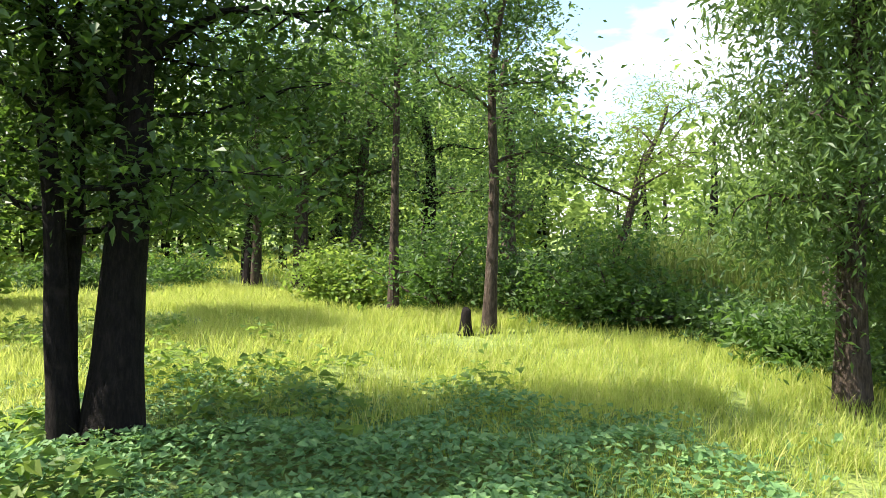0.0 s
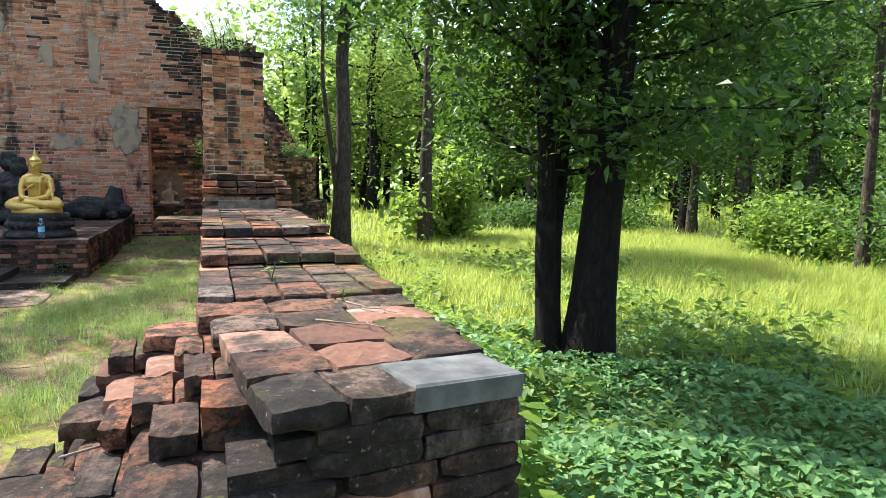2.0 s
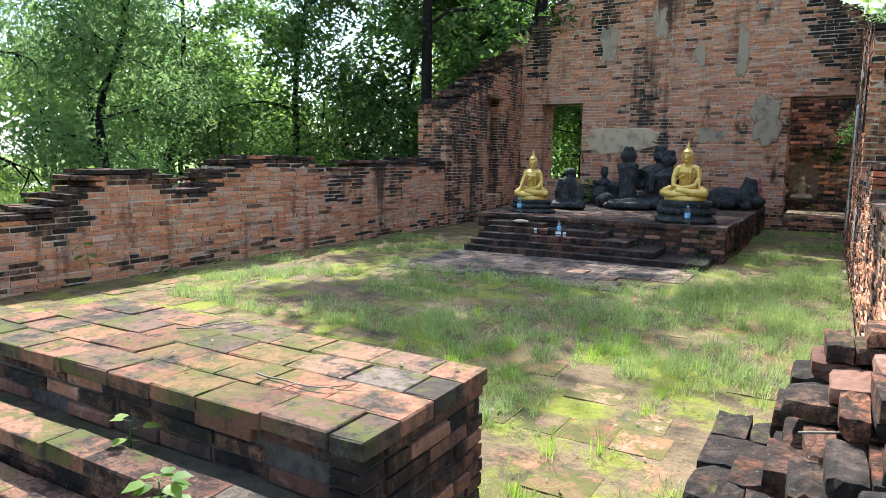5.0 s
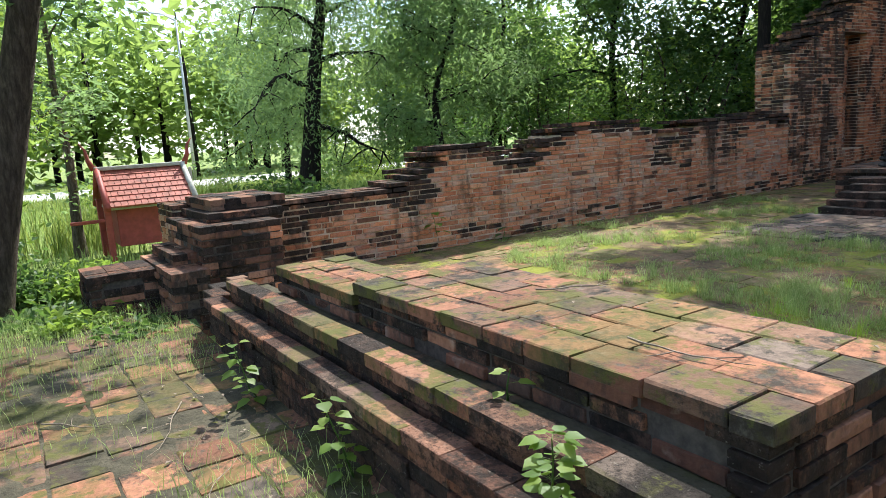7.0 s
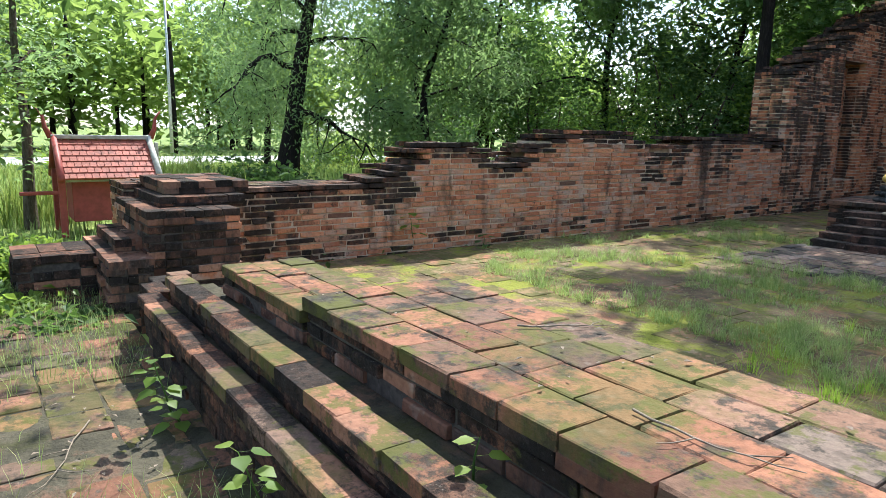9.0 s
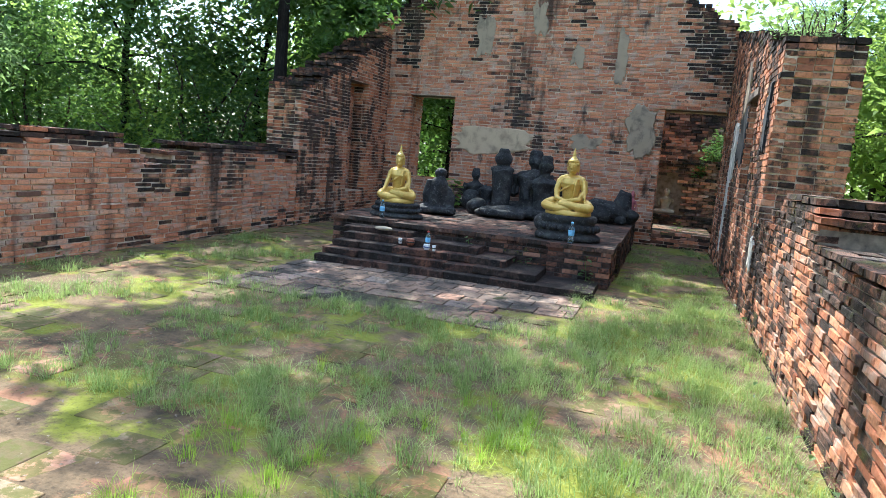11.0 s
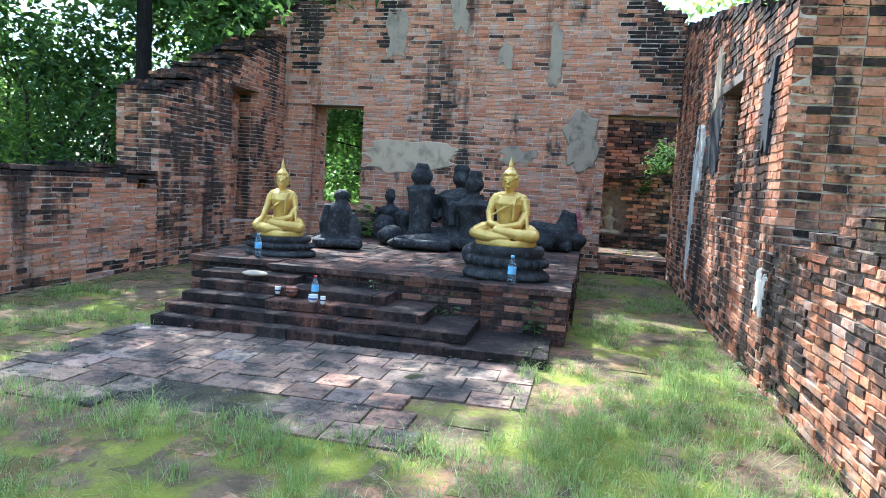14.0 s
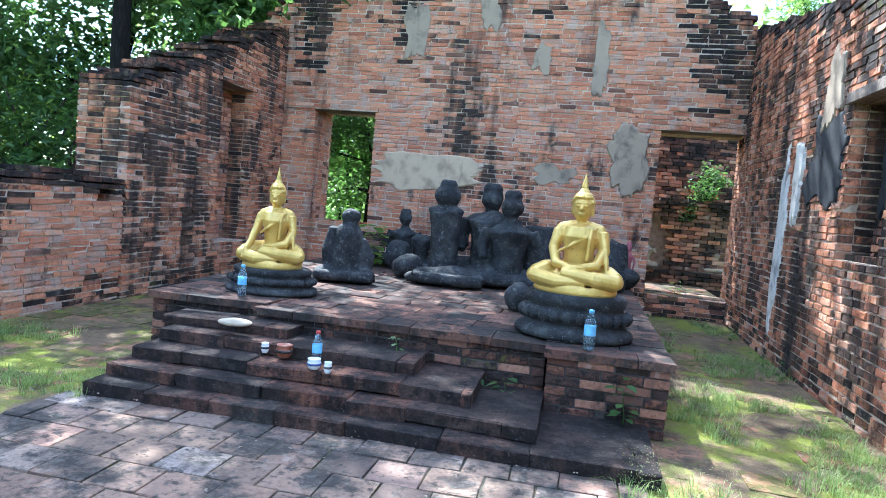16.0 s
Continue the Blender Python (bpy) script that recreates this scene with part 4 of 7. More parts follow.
# ---- floors: tiled hall and tiled forecourt, both with missing and sunken tiles ----
def paving(name, label, x0, x1, y0, y1, z, tile, material, keep, chosen, seed, turn=0.0, bedding=EARTH, sink=None):
    t = thing(name, label, "floor", kind="structure", at=((x0 + x1) / 2, (y0 + y1) / 2, z))
    r = np.random.default_rng(seed)
    p = Pieces("tile", [material], t, 300, chosen, chip=0.012)
    y = y0
    j = 0
    while y < y1 - 0.05:
        dy = min(tile * r.uniform(0.94, 1.06), y1 - y)
        x = x0 - (tile * 0.5 if j % 2 else 0)
        while x < x1 - 0.03:
            L = tile * r.uniform(0.9, 1.12)
            a, b = max(x, x0), min(x + L, x1)
            if b - a > 0.06 and keep((a + b) / 2, y + dy / 2, r.random()):
                p.add(((a + b) / 2, y + dy / 2, z - 0.029 + r.uniform(-0.006, 0.004)), (b - a - 0.01, dy - 0.01, 0.05), 0, r.normal(0, 0.008), r.normal(0, 0.012))
            x += L
        y += dy
        j += 1
    p.build()
    n = 80
    X, Y = np.meshgrid(np.linspace(x0, x1, n), np.linspace(y0, y1, n))
    Z = np.array([[z - 0.007 + 0.012 * noise.noise(Vector((a * 1.9, b * 1.9, 3))) + 0.008 * noise.noise(Vector((a * 6.5, b * 6.5, 5))) for a, b in zip(ra, rb)] for ra, rb in zip(X, Y)])
    if sink:
        Z -= np.array([[sink(a, b) for a, b in zip(ra, rb)] for ra, rb in zip(X, Y)])
    g = np.arange(n * n).reshape(n, n)
    F = np.stack([g[:-1, :-1], g[:-1, 1:], g[1:, 1:], g[1:, :-1]], -1).reshape(-1, 4)
    part("bedding", fast_mesh("bedding", np.stack([X, Y, Z], -1).reshape(-1, 3), F, [bedding], smooth=True), t, "brown earth between the tiles")
    return t


def hall_keep(x, y, u):
    """Tiles lie whole along the left wall and thin out under the grass on the right."""
    cover = noise.noise(Vector((x * 0.55, y * 0.55, 8))) + 0.35 - 0.10 * (x + 6)
    return u < 0.30 + cover * 0.5 + (0.25 if y < 6.5 and x < -3 else 0)


def paving_edge(x, y):
    """The soil under the altar paving slopes away along its open edges."""
    gap = min(x + 5.75, -1.95 - x, y - 7.35, max(-2.6 - x, y - 8.3)) + 0.12 * noise.noise(Vector((x * 3, y * 3, 4)))
    return 0.009 + 0.03 * max(0.0, min(1.0, (0.22 - gap) / 0.15))


MOSSY = lambda x, y, z: 2.2 < y < 6.6 and x < -2.2
paving("floor_hall", "worn terracotta tile floor with bright moss and bare earth", HALL_L + 0.01, HALL_R - 0.02, 1.3, BACK, 0.0, 0.31, TILE_FLOOR, hall_keep, MOSSY, 61, bedding=MOSS_FLOOR)
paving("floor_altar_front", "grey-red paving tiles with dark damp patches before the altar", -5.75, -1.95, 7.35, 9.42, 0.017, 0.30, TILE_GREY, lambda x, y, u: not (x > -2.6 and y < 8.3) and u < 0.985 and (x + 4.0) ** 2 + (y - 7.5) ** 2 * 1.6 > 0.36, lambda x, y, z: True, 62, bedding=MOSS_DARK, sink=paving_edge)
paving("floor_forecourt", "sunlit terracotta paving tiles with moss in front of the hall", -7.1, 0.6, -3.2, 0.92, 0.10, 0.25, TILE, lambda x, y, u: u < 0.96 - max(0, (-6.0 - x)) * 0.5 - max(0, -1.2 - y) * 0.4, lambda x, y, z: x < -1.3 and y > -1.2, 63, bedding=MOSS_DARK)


# ---- the altar ----
def altar():
    t = thing("altar", "low blackened brick altar platform with tiled top", "altar", kind="structure", at=(-4.0, 12.5, 0))
    p = Pieces("brick", BRICKS, t, 300, lambda x, y, z: y < 10.9)
    tp, core = Pieces("tile", [TILE_DARK], t, 260, lambda x, y, z: True, chip=0.015), []
    mats = (1, 2, 2, 2, 3)
    brick_block(p, -6.2, -1.72, 11.42, 16.5, 0.0, 0.525, 0.07, 0.25, mats, (0.31, 0.29), tp, core, seed=71)
    brick_block(p, -4.95, -2.62, 10.50, 11.41, 0.0, 0.53, 0.07, 0.25, mats, (0.33, 0.28), tp, core, seed=72, lip=0.03)
    brick_block(p, -6.0, -4.96, 10.62, 11.41, 0.0, 0.54, 0.07, 0.25, (2, 2, 1), (0.34, 0.28), tp, core, seed=73, lip=0.03)
    brick_block(p, -2.61, -1.76, 10.30, 11.41, 0.0, 0.54, 0.07, 0.25, (2, 2, 1), (0.34, 0.28), tp, core, seed=74, lip=0.02)
    p.build(), tp.build(), cores(core, t, MORTAR_DARK)


altar()


def altar_steps():
    t = thing("altar_steps", "four broad blackened brick steps before the altar", "steps", kind="structure", at=(-4.0, 9.8, 0))
    p, core = Pieces("brick", [BRICK_BLACK, BRICK_BROWN, TILE_DARK], t, 300, lambda x, y, z: True, chip=0.03), []
    r = np.random.default_rng(81)
    for x0, x1, y0, z0, z1 in ((-5.62, -1.88, 9.40, 0.0, 0.10), (-5.60, -2.60, 9.58, 0.10, 0.19), (-5.55, -3.05, 9.78, 0.19, 0.28), (-5.50, -3.50, 10.02, 0.28, 0.37), (-5.62, -4.55, 10.22, 0.37, 0.44)):
        x = x0
        while x < x1 - 0.04:
            L = min(r.uniform(0.34, 0.62), x1 - x)
            u = r.random()
            p.add((x + L / 2, y0 + 0.16 + r.normal(0, 0.008), (z0 + z1) / 2 + r.uniform(-0.004, 0.004)), (L + 0.002, 0.33, z1 - z0 + 0.002), 0 if u < 0.93 else 2, r.normal(0, 0.014), r.normal(0, 0.010))
            x += L
        if y0 + 0.3 < 10.45:
            core.append(np.array([[(x0 + x1) / 2, (y0 + 0.3 + 10.55) / 2, (z0 + z1) / 2 - 0.006]]) + UNIT * np.array([x1 - x0 - 0.02, 10.55 - y0 - 0.3, z1 - z0 - 0.004]))
    p.build()
    cores(core, t, BRICK_BLACK)


altar_steps()


# ---- round brick chedi base behind the hall ----
def chedi():
    cx, cy = -1.0, 24.3
    t = thing("chedi", "round ruined brick stupa base with arched niches and overgrown ledges", "stupa", at=(cx, cy, GROUND_Z))
    r = np.random.default_rng(91)
    p = Pieces("brick", BRICKS, t, 300, lambda x, y, z: y < 20.4 and -1.5 < x < 0.6 and z < 2.6)
    niches = [-92 + 26 * i for i in range(-4, 5)]

    def ring(R, z0, z1, course, cut=None, mats=(0, 1, 2)):
        k = max(1, round((z1 - z0) / course))
        h = (z1 - z0) / k
        for i in range(k):
            zc = z0 + (i + 0.5) * h
            n = int(2 * math.pi * R / 0.27)
            for j in range(n):
                a = 2 * math.pi * (j + 0.5 * (i % 2)) / n
                deg = math.degrees(a)
                if 20 < deg < 165:
                    continue
                if cut and any(abs((deg - q + 180) % 360 - 180) * math.pi / 180 * R < cut * math.sqrt(max(0.0, 1 - (max(0, zc - 1.05) / 0.55) ** 2)) and zc < 1.6 for q in niches):
                    continue
                p.add((cx + R * math.cos(a), cy + R * math.sin(a), zc), (0.14, 0.255, h - 0.012), mats[r.integers(len(mats))], a)

    prof = []

    def drum(R, z0, z1):
        prof.extend([(R, z0), (R, z1)])

    drum(4.75, -0.3, 0.5)
    ring(4.82, -0.1, 0.55, 0.08, None, (1, 2, 2))
    drum(3.95, 0.5, 1.76)
    ring(4.45, 0.55, 1.86, 0.08, 0.40, (1, 1, 2, 0))
    drum(4.40, 1.76, 1.86)
    ring(4.50, 1.86, 2.0, 0.07, None, (1, 2))
    drum(4.42, 1.86, 1.95)
    z, R = 2.0, 4.05
    while z < 5.4:
        drum(R - 0.06, z - 0.005, z + 0.15)
        ring(R, z, z + 0.16, 0.08, None, (2, 1, 1, 0) if z < 3 else (1, 2, 2))
        z += 0.16
        R -= 0.105 if z < 3.2 else 0.125
    me = joined("core", [lathe_arrays((cx, cy, 0), prof, 64)], MORTAR, False)
    part("core", me, t)
    p.build()


# ---- solids of revolution, limbs and carved figures ----
def sphere_arrays(c, radii, turn=(0, 0, 0), u=16, v=10):
    th = np.linspace(0, math.pi, v + 1)
    ph = np.linspace(0, 2 * math.pi, u, endpoint=False)
    P = np.array([[math.sin(a) * math.cos(b), math.sin(a) * math.sin(b), math.cos(a)] for a in th for b in ph]) * np.array(radii)
    m = np.array(Euler([radians(q) for q in turn]).to_matrix())
    P = P @ m.T + np.array(c)
    F = [[i * u + j, (i + 1) * u + j, (i + 1) * u + (j + 1) % u, i * u + (j + 1) % u] for i in range(v) for j in range(u)]
    return P, np.array(F)


def tube_arrays(points, radii, sides=10, cap=True):
    """A tapering tube along points."""
    pts, radii = [Vector(p) for p in points], list(radii)
    if cap:
        pts = [pts[0] - (pts[1] - pts[0]).normalized() * 0.002] + pts + [pts[-1] + (pts[-1] - pts[-2]).normalized() * 0.002]
        radii = [0.0004] + radii + [0.0004]
    V, F = [], []
    side = None
    for i, p in enumerate(pts):
        d = (pts[min(i + 1, len(pts) - 1)] - pts[max(i - 1, 0)]).normalized()
        ref = side if side is not None else (Vector((1, 0, 0)) if abs(d.x) < 0.9 else Vector((0, 1, 0)))
        side = (ref - d * ref.dot(d)).normalized()
        up = d.cross(side)
        for j in range(sides):
            a = 2 * math.pi * j / sides
            V.append(p + (side * math.cos(a) + up * math.sin(a)) * radii[i])
    n = len(pts)
    for i in range(n - 1):
        for j in range(sides):
            F.append([i * sides + j, i * sides + (j + 1) % sides, (i + 1) * sides + (j + 1) % sides, (i + 1) * sides + j])
    return np.array([tuple(v) for v in V]), np.array(F)


def lathe_arrays(c, profile, sides=32, sx=1.0, sy=1.0):
    """profile: (radius, height) pairs from bottom to top; the ends are closed by tiny rings."""
    prof = [(0.002, profile[0][1]), *profile, (0.002, profile[-1][1])]
    V = np.array([[c[0] + sx * q * math.cos(2 * math.pi * j / sides), c[1] + sy * q * math.sin(2 * math.pi * j / sides), c[2] + h] for q, h in prof for j in range(sides)])
    n = len(prof)
    F = np.array([[i * sides + j, i * sides + (j + 1) % sides, (i + 1) * sides + (j + 1) % sides, (i + 1) * sides + j] for i in range(n - 1) for j in range(sides)])
    return V, F


def joined(name, arrays, material, smooth=True):
    V, F, o = [], [], 0
    for v, f in arrays:
        V.append(v)
        F.append(f + o)
        o += len(v)
    return fast_mesh(name, np.concatenate(V), np.concatenate(F), [material] if material else [], smooth=smooth)


def moved(arrays, at, turn=0.0, scale=1.0):
    co, si = math.cos(radians(turn)), math.sin(radians(turn))
    m = np.array([[co, -si, 0], [si, co, 0], [0, 0, 1]]) * scale
    return [(v @ m.T + np.array(at), f) for v, f in arrays]


chedi()


def carved(name, label, arrays, material, voxel=0.012, smooth=3, category="statue", group=""):
    """A figure carved from one piece: its masses fused and smoothed."""
    ob = new(name, joined(name, arrays, material))
    rm = ob.modifiers.new("fuse", "REMESH")
    rm.mode, rm.voxel_size, rm.use_smooth_shade = "VOXEL", voxel, True
    sm = ob.modifiers.new("ease", "SMOOTH")
    sm.factor, sm.iterations = 0.5, smooth
    return tagged(ob, label, category, group)


def stretched(arrays, wide, tall):
    return [(v * np.array([wide, 1.0, tall]), f) for v, f in arrays]


def seated(earth_touching, height=0.92):
    """A seated figure in meditation, facing -y, about 0.92 high, base at z 0."""
    A = []
    A.append(lathe_arrays((0, 0, 0), [(0.335, 0.0), (0.345, 0.02), (0.34, 0.055), (0.33, 0.07)], 40, 1.0, 0.72))
    for sg in (-1, 1):
        A.append(tube_arrays([(sg * 0.12, 0.10, 0.14), (sg * 0.26, -0.02, 0.135), (sg * 0.335, -0.10, 0.12)], [0.10, 0.095, 0.07], 14))
        A.append(sphere_arrays((sg * 0.32, -0.11, 0.12), (0.075, 0.075, 0.06)))
        A.append(tube_arrays([(sg * 0.325, -0.12, 0.115), (sg * 0.15, -0.20, 0.115 + 0.02 * sg), (-sg * 0.10, -0.19, 0.13 + 0.03 * sg)], [0.062, 0.056, 0.040], 12))
    A.append(sphere_arrays((0, 0.02, 0.13), (0.24, 0.20, 0.08)))
    A.append(tube_arrays([(0, 0.05, 0.12), (0, 0.045, 0.24), (0, 0.035, 0.33), (0, 0.03, 0.43), (0, 0.035, 0.50), (0, 0.035, 0.53)], [0.145, 0.125, 0.128, 0.158, 0.135, 0.06], 20))
    A.append(sphere_arrays((0, 0.02, 0.44), (0.165, 0.085, 0.085)))
    for sg in (-1, 1):
        A.append(sphere_arrays((sg * 0.15, 0.035, 0.475), (0.060, 0.058, 0.055)))
    A.append(tube_arrays([(0, 0.03, 0.50), (0, 0.02, 0.585)], [0.05, 0.044], 14))
    A.append(sphere_arrays((0, 0.01, 0.645), (0.080, 0.088, 0.102)))
    A.append(sphere_arrays((0, 0.034, 0.675), (0.093, 0.088, 0.092)))
    for sg in (-1, 1):
        A.append(tube_arrays([(0, 0.035, 0.505), (sg * 0.08, 0.035, 0.50), (sg * 0.165, 0.035, 0.475)], [0.05, 0.054, 0.054], 12))
        A.append(tube_arrays([(sg * 0.012, -0.074, 0.682), (sg * 0.034, -0.074, 0.688), (sg * 0.06, -0.054, 0.678)], [0.008, 0.009, 0.006], 6))
    A.append(sphere_arrays((0, -0.03, 0.60), (0.045, 0.045, 0.04)))
    A.append(tube_arrays([(0, -0.066, 0.668), (0, -0.088, 0.635), (0, -0.078, 0.628)], [0.012, 0.019, 0.014], 8))
    for sg in (-1, 1):
        A.append(sphere_arrays((sg * 0.03, -0.064, 0.664), (0.024, 0.018, 0.010)))
        A.append(tube_arrays([(sg * 0.080, 0.022, 0.68), (sg * 0.086, 0.026, 0.63), (sg * 0.082, 0.026, 0.588)], [0.010, 0.011, 0.006], 8))
    A.append(sphere_arrays((0, -0.068, 0.604), (0.030, 0.020, 0.011)))
    for i in range(5):
        zz = 0.695 + i * 0.018
        rr = 0.088 * math.sqrt(max(0.05, 1 - ((zz - 0.66) / 0.115) ** 2))
        for j in range(15):
            a = 2 * math.pi * (j + 0.5 * (i % 2)) / 15
            if not (i < 2 and math.sin(a) < -0.45):
                A.append(sphere_arrays((rr * math.cos(a), 0.015 + rr * 1.05 * math.sin(a), zz), (0.016, 0.016, 0.015), u=6, v=4))
    A.append(lathe_arrays((0, 0.015, 0.735), [(0.055, 0.0), (0.052, 0.03), (0.036, 0.055), (0.022, 0.068)], 18))
    A.append(lathe_arrays((0, 0.015, 0.79), [(0.022, 0.0), (0.030, 0.02), (0.022, 0.05), (0.012, 0.085), (0.004, 0.125)], 14))
    if earth_touching:
        A.append(tube_arrays([(-0.172, 0.03, 0.47), (-0.215, 0.0, 0.34), (-0.25, -0.09, 0.215)], [0.054, 0.047, 0.036], 12))
        A.append(tube_arrays([(-0.25, -0.09, 0.22), (-0.265, -0.165, 0.175), (-0.27, -0.19, 0.12)], [0.036, 0.030, 0.018], 10))
        for q in range(4):
            A.append(tube_arrays([(-0.30 + 0.018 * q, -0.18, 0.165), (-0.30 + 0.018 * q, -0.20, 0.09)], [0.010, 0.007], 6))
    else:
        A.append(tube_arrays([(-0.172, 0.03, 0.47), (-0.205, 0.0, 0.33), (-0.16, -0.12, 0.225), (-0.05, -0.17, 0.20)], [0.054, 0.047, 0.038, 0.03], 12))
        A.append(sphere_arrays((-0.02, -0.18, 0.195), (0.07, 0.035, 0.018)))
    A.append(tube_arrays([(0.172, 0.03, 0.47), (0.205, 0.01, 0.33), (0.16, -0.11, 0.225), (0.05, -0.165, 0.205)], [0.058, 0.052, 0.042, 0.03], 12))
    A.append(sphere_arrays((0.0, -0.175, 0.21), (0.075, 0.032, 0.016)))
    # robe: a diagonal fold from the left shoulder under the right arm, and a hanging sash
    A.append(tube_arrays([(0.14, -0.05, 0.51), (0.06, -0.105, 0.43), (-0.06, -0.115, 0.36), (-0.15, -0.06, 0.31)], [0.012, 0.014, 0.014, 0.012], 8))
    A.append(tube_arrays([(0.10, -0.07, 0.50), (0.095, -0.118, 0.42), (0.09, -0.115, 0.33), (0.085, -0.11, 0.26)], [0.020, 0.017, 0.017, 0.018], 8))
    A.append(tube_arrays([(0.21, -0.02, 0.34), (0.235, -0.06, 0.26), (0.25, -0.09, 0.17)], [0.03, 0.024, 0.014], 8))
    return [(v * (height / 0.92), f) for v, f in A]


carved("gold_statue", "gold-painted seated meditating statue with draped robe and spired crown", moved(stretched(seated(False, 0.95), 0.92, 1.0), (-2.47, 10.92, 0.885), -6), GOLD, 0.0058, 1, "statue", "gilded statues on the altar")
carved("gold_statue", "smaller gold-painted seated statue with one hand touching its knee", moved(stretched(seated(True, 0.87), 0.84, 1.07), (-5.22, 11.25, 0.765), 12), GOLD, 0.0058, 1, "statue", "gilded statues on the altar")


def pedestal(name, label, at, R, H, sy):
    t = thing(name, label, "pedestal", "statue pedestals", at=at)
    prof = [(1.0, 0.0), (1.02, 0.10), (0.98, 0.20), (0.86, 0.30), (0.82, 0.36), (0.90, 0.42), (0.93, 0.52), (0.84, 0.62), (0.78, 0.68), (0.84, 0.74), (0.86, 0.92), (0.80, 1.0)]
    part("base", joined("base", [lathe_arrays(at, [(R * q, H * h) for q, h in prof], 48, 1.0, sy)], BLACK_STONE), t)
    petals = []
    for j in range(26):
        a = 2 * math.pi * j / 26
        petals.append(sphere_arrays((at[0] + R * 0.90 * math.cos(a), at[1] + sy * R * 0.90 * math.sin(a), at[2] + H * 0.50), (R * 0.085, R * 0.085, H * 0.14), (0, 0, math.degrees(a)), 8, 6))
    part("petal_band", joined("petal_band", petals, BLACK_STONE), t, "worn carved lotus petals with whitish edges")
    return t


pedestal("statue_pedestal", "round blackened stone lotus pedestal with worn whitish mouldings", (-2.45, 10.95, 0.545), 0.46, 0.345, 0.80)
pedestal("statue_pedestal", "round white-spotted dark stone lotus pedestal", (-5.22, 11.27, 0.545), 0.43, 0.225, 0.80)


# ---- blackened broken statues at the back of the altar ----
def torso(head=False, arms=True, legs=True, h=1.0, lean=0.0):
    A = [tube_arrays([(0, 0.05, 0.16), (lean * 0.3, 0.04, 0.30), (lean * 0.6, 0.03, 0.44), (lean, 0.03, 0.60), (lean, 0.03, 0.70)], [0.19, 0.165, 0.185, 0.225, 0.10], 16)]
    A.append(sphere_arrays((lean, 0.02, 0.58), (0.25, 0.13, 0.11)))
    if arms:
        A.append(tube_arrays([(-0.24 + lean, 0.03, 0.62), (-0.30, 0.02, 0.44), (-0.26, -0.05, 0.30)], [0.075, 0.065, 0.05], 10))
        A.append(tube_arrays([(0.24 + lean, 0.03, 0.62), (0.31, 0.03, 0.46)], [0.075, 0.06], 10))
    if legs:
        for sg in (-1, 1):
            A.append(tube_arrays([(sg * 0.12, 0.06, 0.10), (sg * 0.34, -0.06, 0.09), (sg * 0.40, -0.14, 0.08)], [0.11, 0.10, 0.07], 12))
            A.append(tube_arrays([(sg * 0.40, -0.15, 0.08), (sg * 0.12, -0.25, 0.085), (-sg * 0.12, -0.24, 0.10)], [0.07, 0.07, 0.05], 12))
        A.append(sphere_arrays((0, -0.05, 0.08), (0.33, 0.22, 0.085)))
    if head:
        A.append(tube_arrays([(lean, 0.03, 0.68), (lean, 0.02, 0.78)], [0.09, 0.075], 12))
        A.append(sphere_arrays((lean, 0.01, 0.88), (0.125, 0.125, 0.135)))
        A.append(lathe_arrays((lean, 0.01, 0.97), [(0.10, 0.0), (0.105, 0.03), (0.09, 0.06), (0.07, 0.085)], 16))
    return [(v * h, f) for v, f in A]


def rough(arrays, amount, seed):
    out = []
    for v, f in arrays:
        d = np.array([noise.noise(Vector((p[0] * 7 + seed, p[1] * 7, p[2] * 7))) for p in v])
        c = v.mean(0)
        out.append((c + (v - c) * (1 + amount * d[:, None]), f))
    return out


def stone_figure(label, arrays, at, turn, seed, amount=0.22):
    carved("stone_statue", label, moved(rough(arrays, amount, seed), at, turn), BLACK_STONE, 0.018, 2, "statue", "broken stone statues")


AZ = 0.535
seated_stone = [tube_arrays([(0, 0.06, 0.10), (0, 0.05, 0.32), (0.01, 0.05, 0.55), (0, 0.05, 0.66)], [0.19, 0.185, 0.19, 0.13], 12), sphere_arrays((0.02, 0.04, 0.76), (0.13, 0.12, 0.10)),
                tube_arrays([(-0.20, 0.08, 0.05), (-0.25, 0.06, 0.35), (-0.20, 0.05, 0.62)], [0.10, 0.095, 0.07], 8), tube_arrays([(0.22, 0.08, 0.05), (0.27, 0.06, 0.30), (0.20, 0.05, 0.50)], [0.12, 0.10, 0.05], 8)] + torso(False, False, True, 0.92)[2:]
stone_figure("blackened stone statue, seated, with a boulder for its head", [(v * np.array([0.84, 0.9, 0.95]), f) for v, f in seated_stone], (-4.98, 12.55, AZ), 14, 1, 0.12)
pillar = [tube_arrays([(0, 0, 0), (0, 0, 0.3), (0.01, 0, 0.62), (0, 0, 0.86)], [0.20, 0.175, 0.19, 0.215], 14), sphere_arrays((0, 0, 0.86), (0.24, 0.16, 0.08)), tube_arrays([(0, 0, 0.86), (0, 0, 0.98)], [0.10, 0.13], 12), sphere_arrays((0.0, -0.01, 1.05), (0.17, 0.15, 0.15)), lathe_arrays((0, 0, 1.15), [(0.10, 0), (0.115, 0.04), (0.08, 0.1)], 12)]
stone_figure("tall blackened stone statue trunk with a rough head set on it", pillar, (-4.14, 13.75, AZ), 0, 2, 0.15)
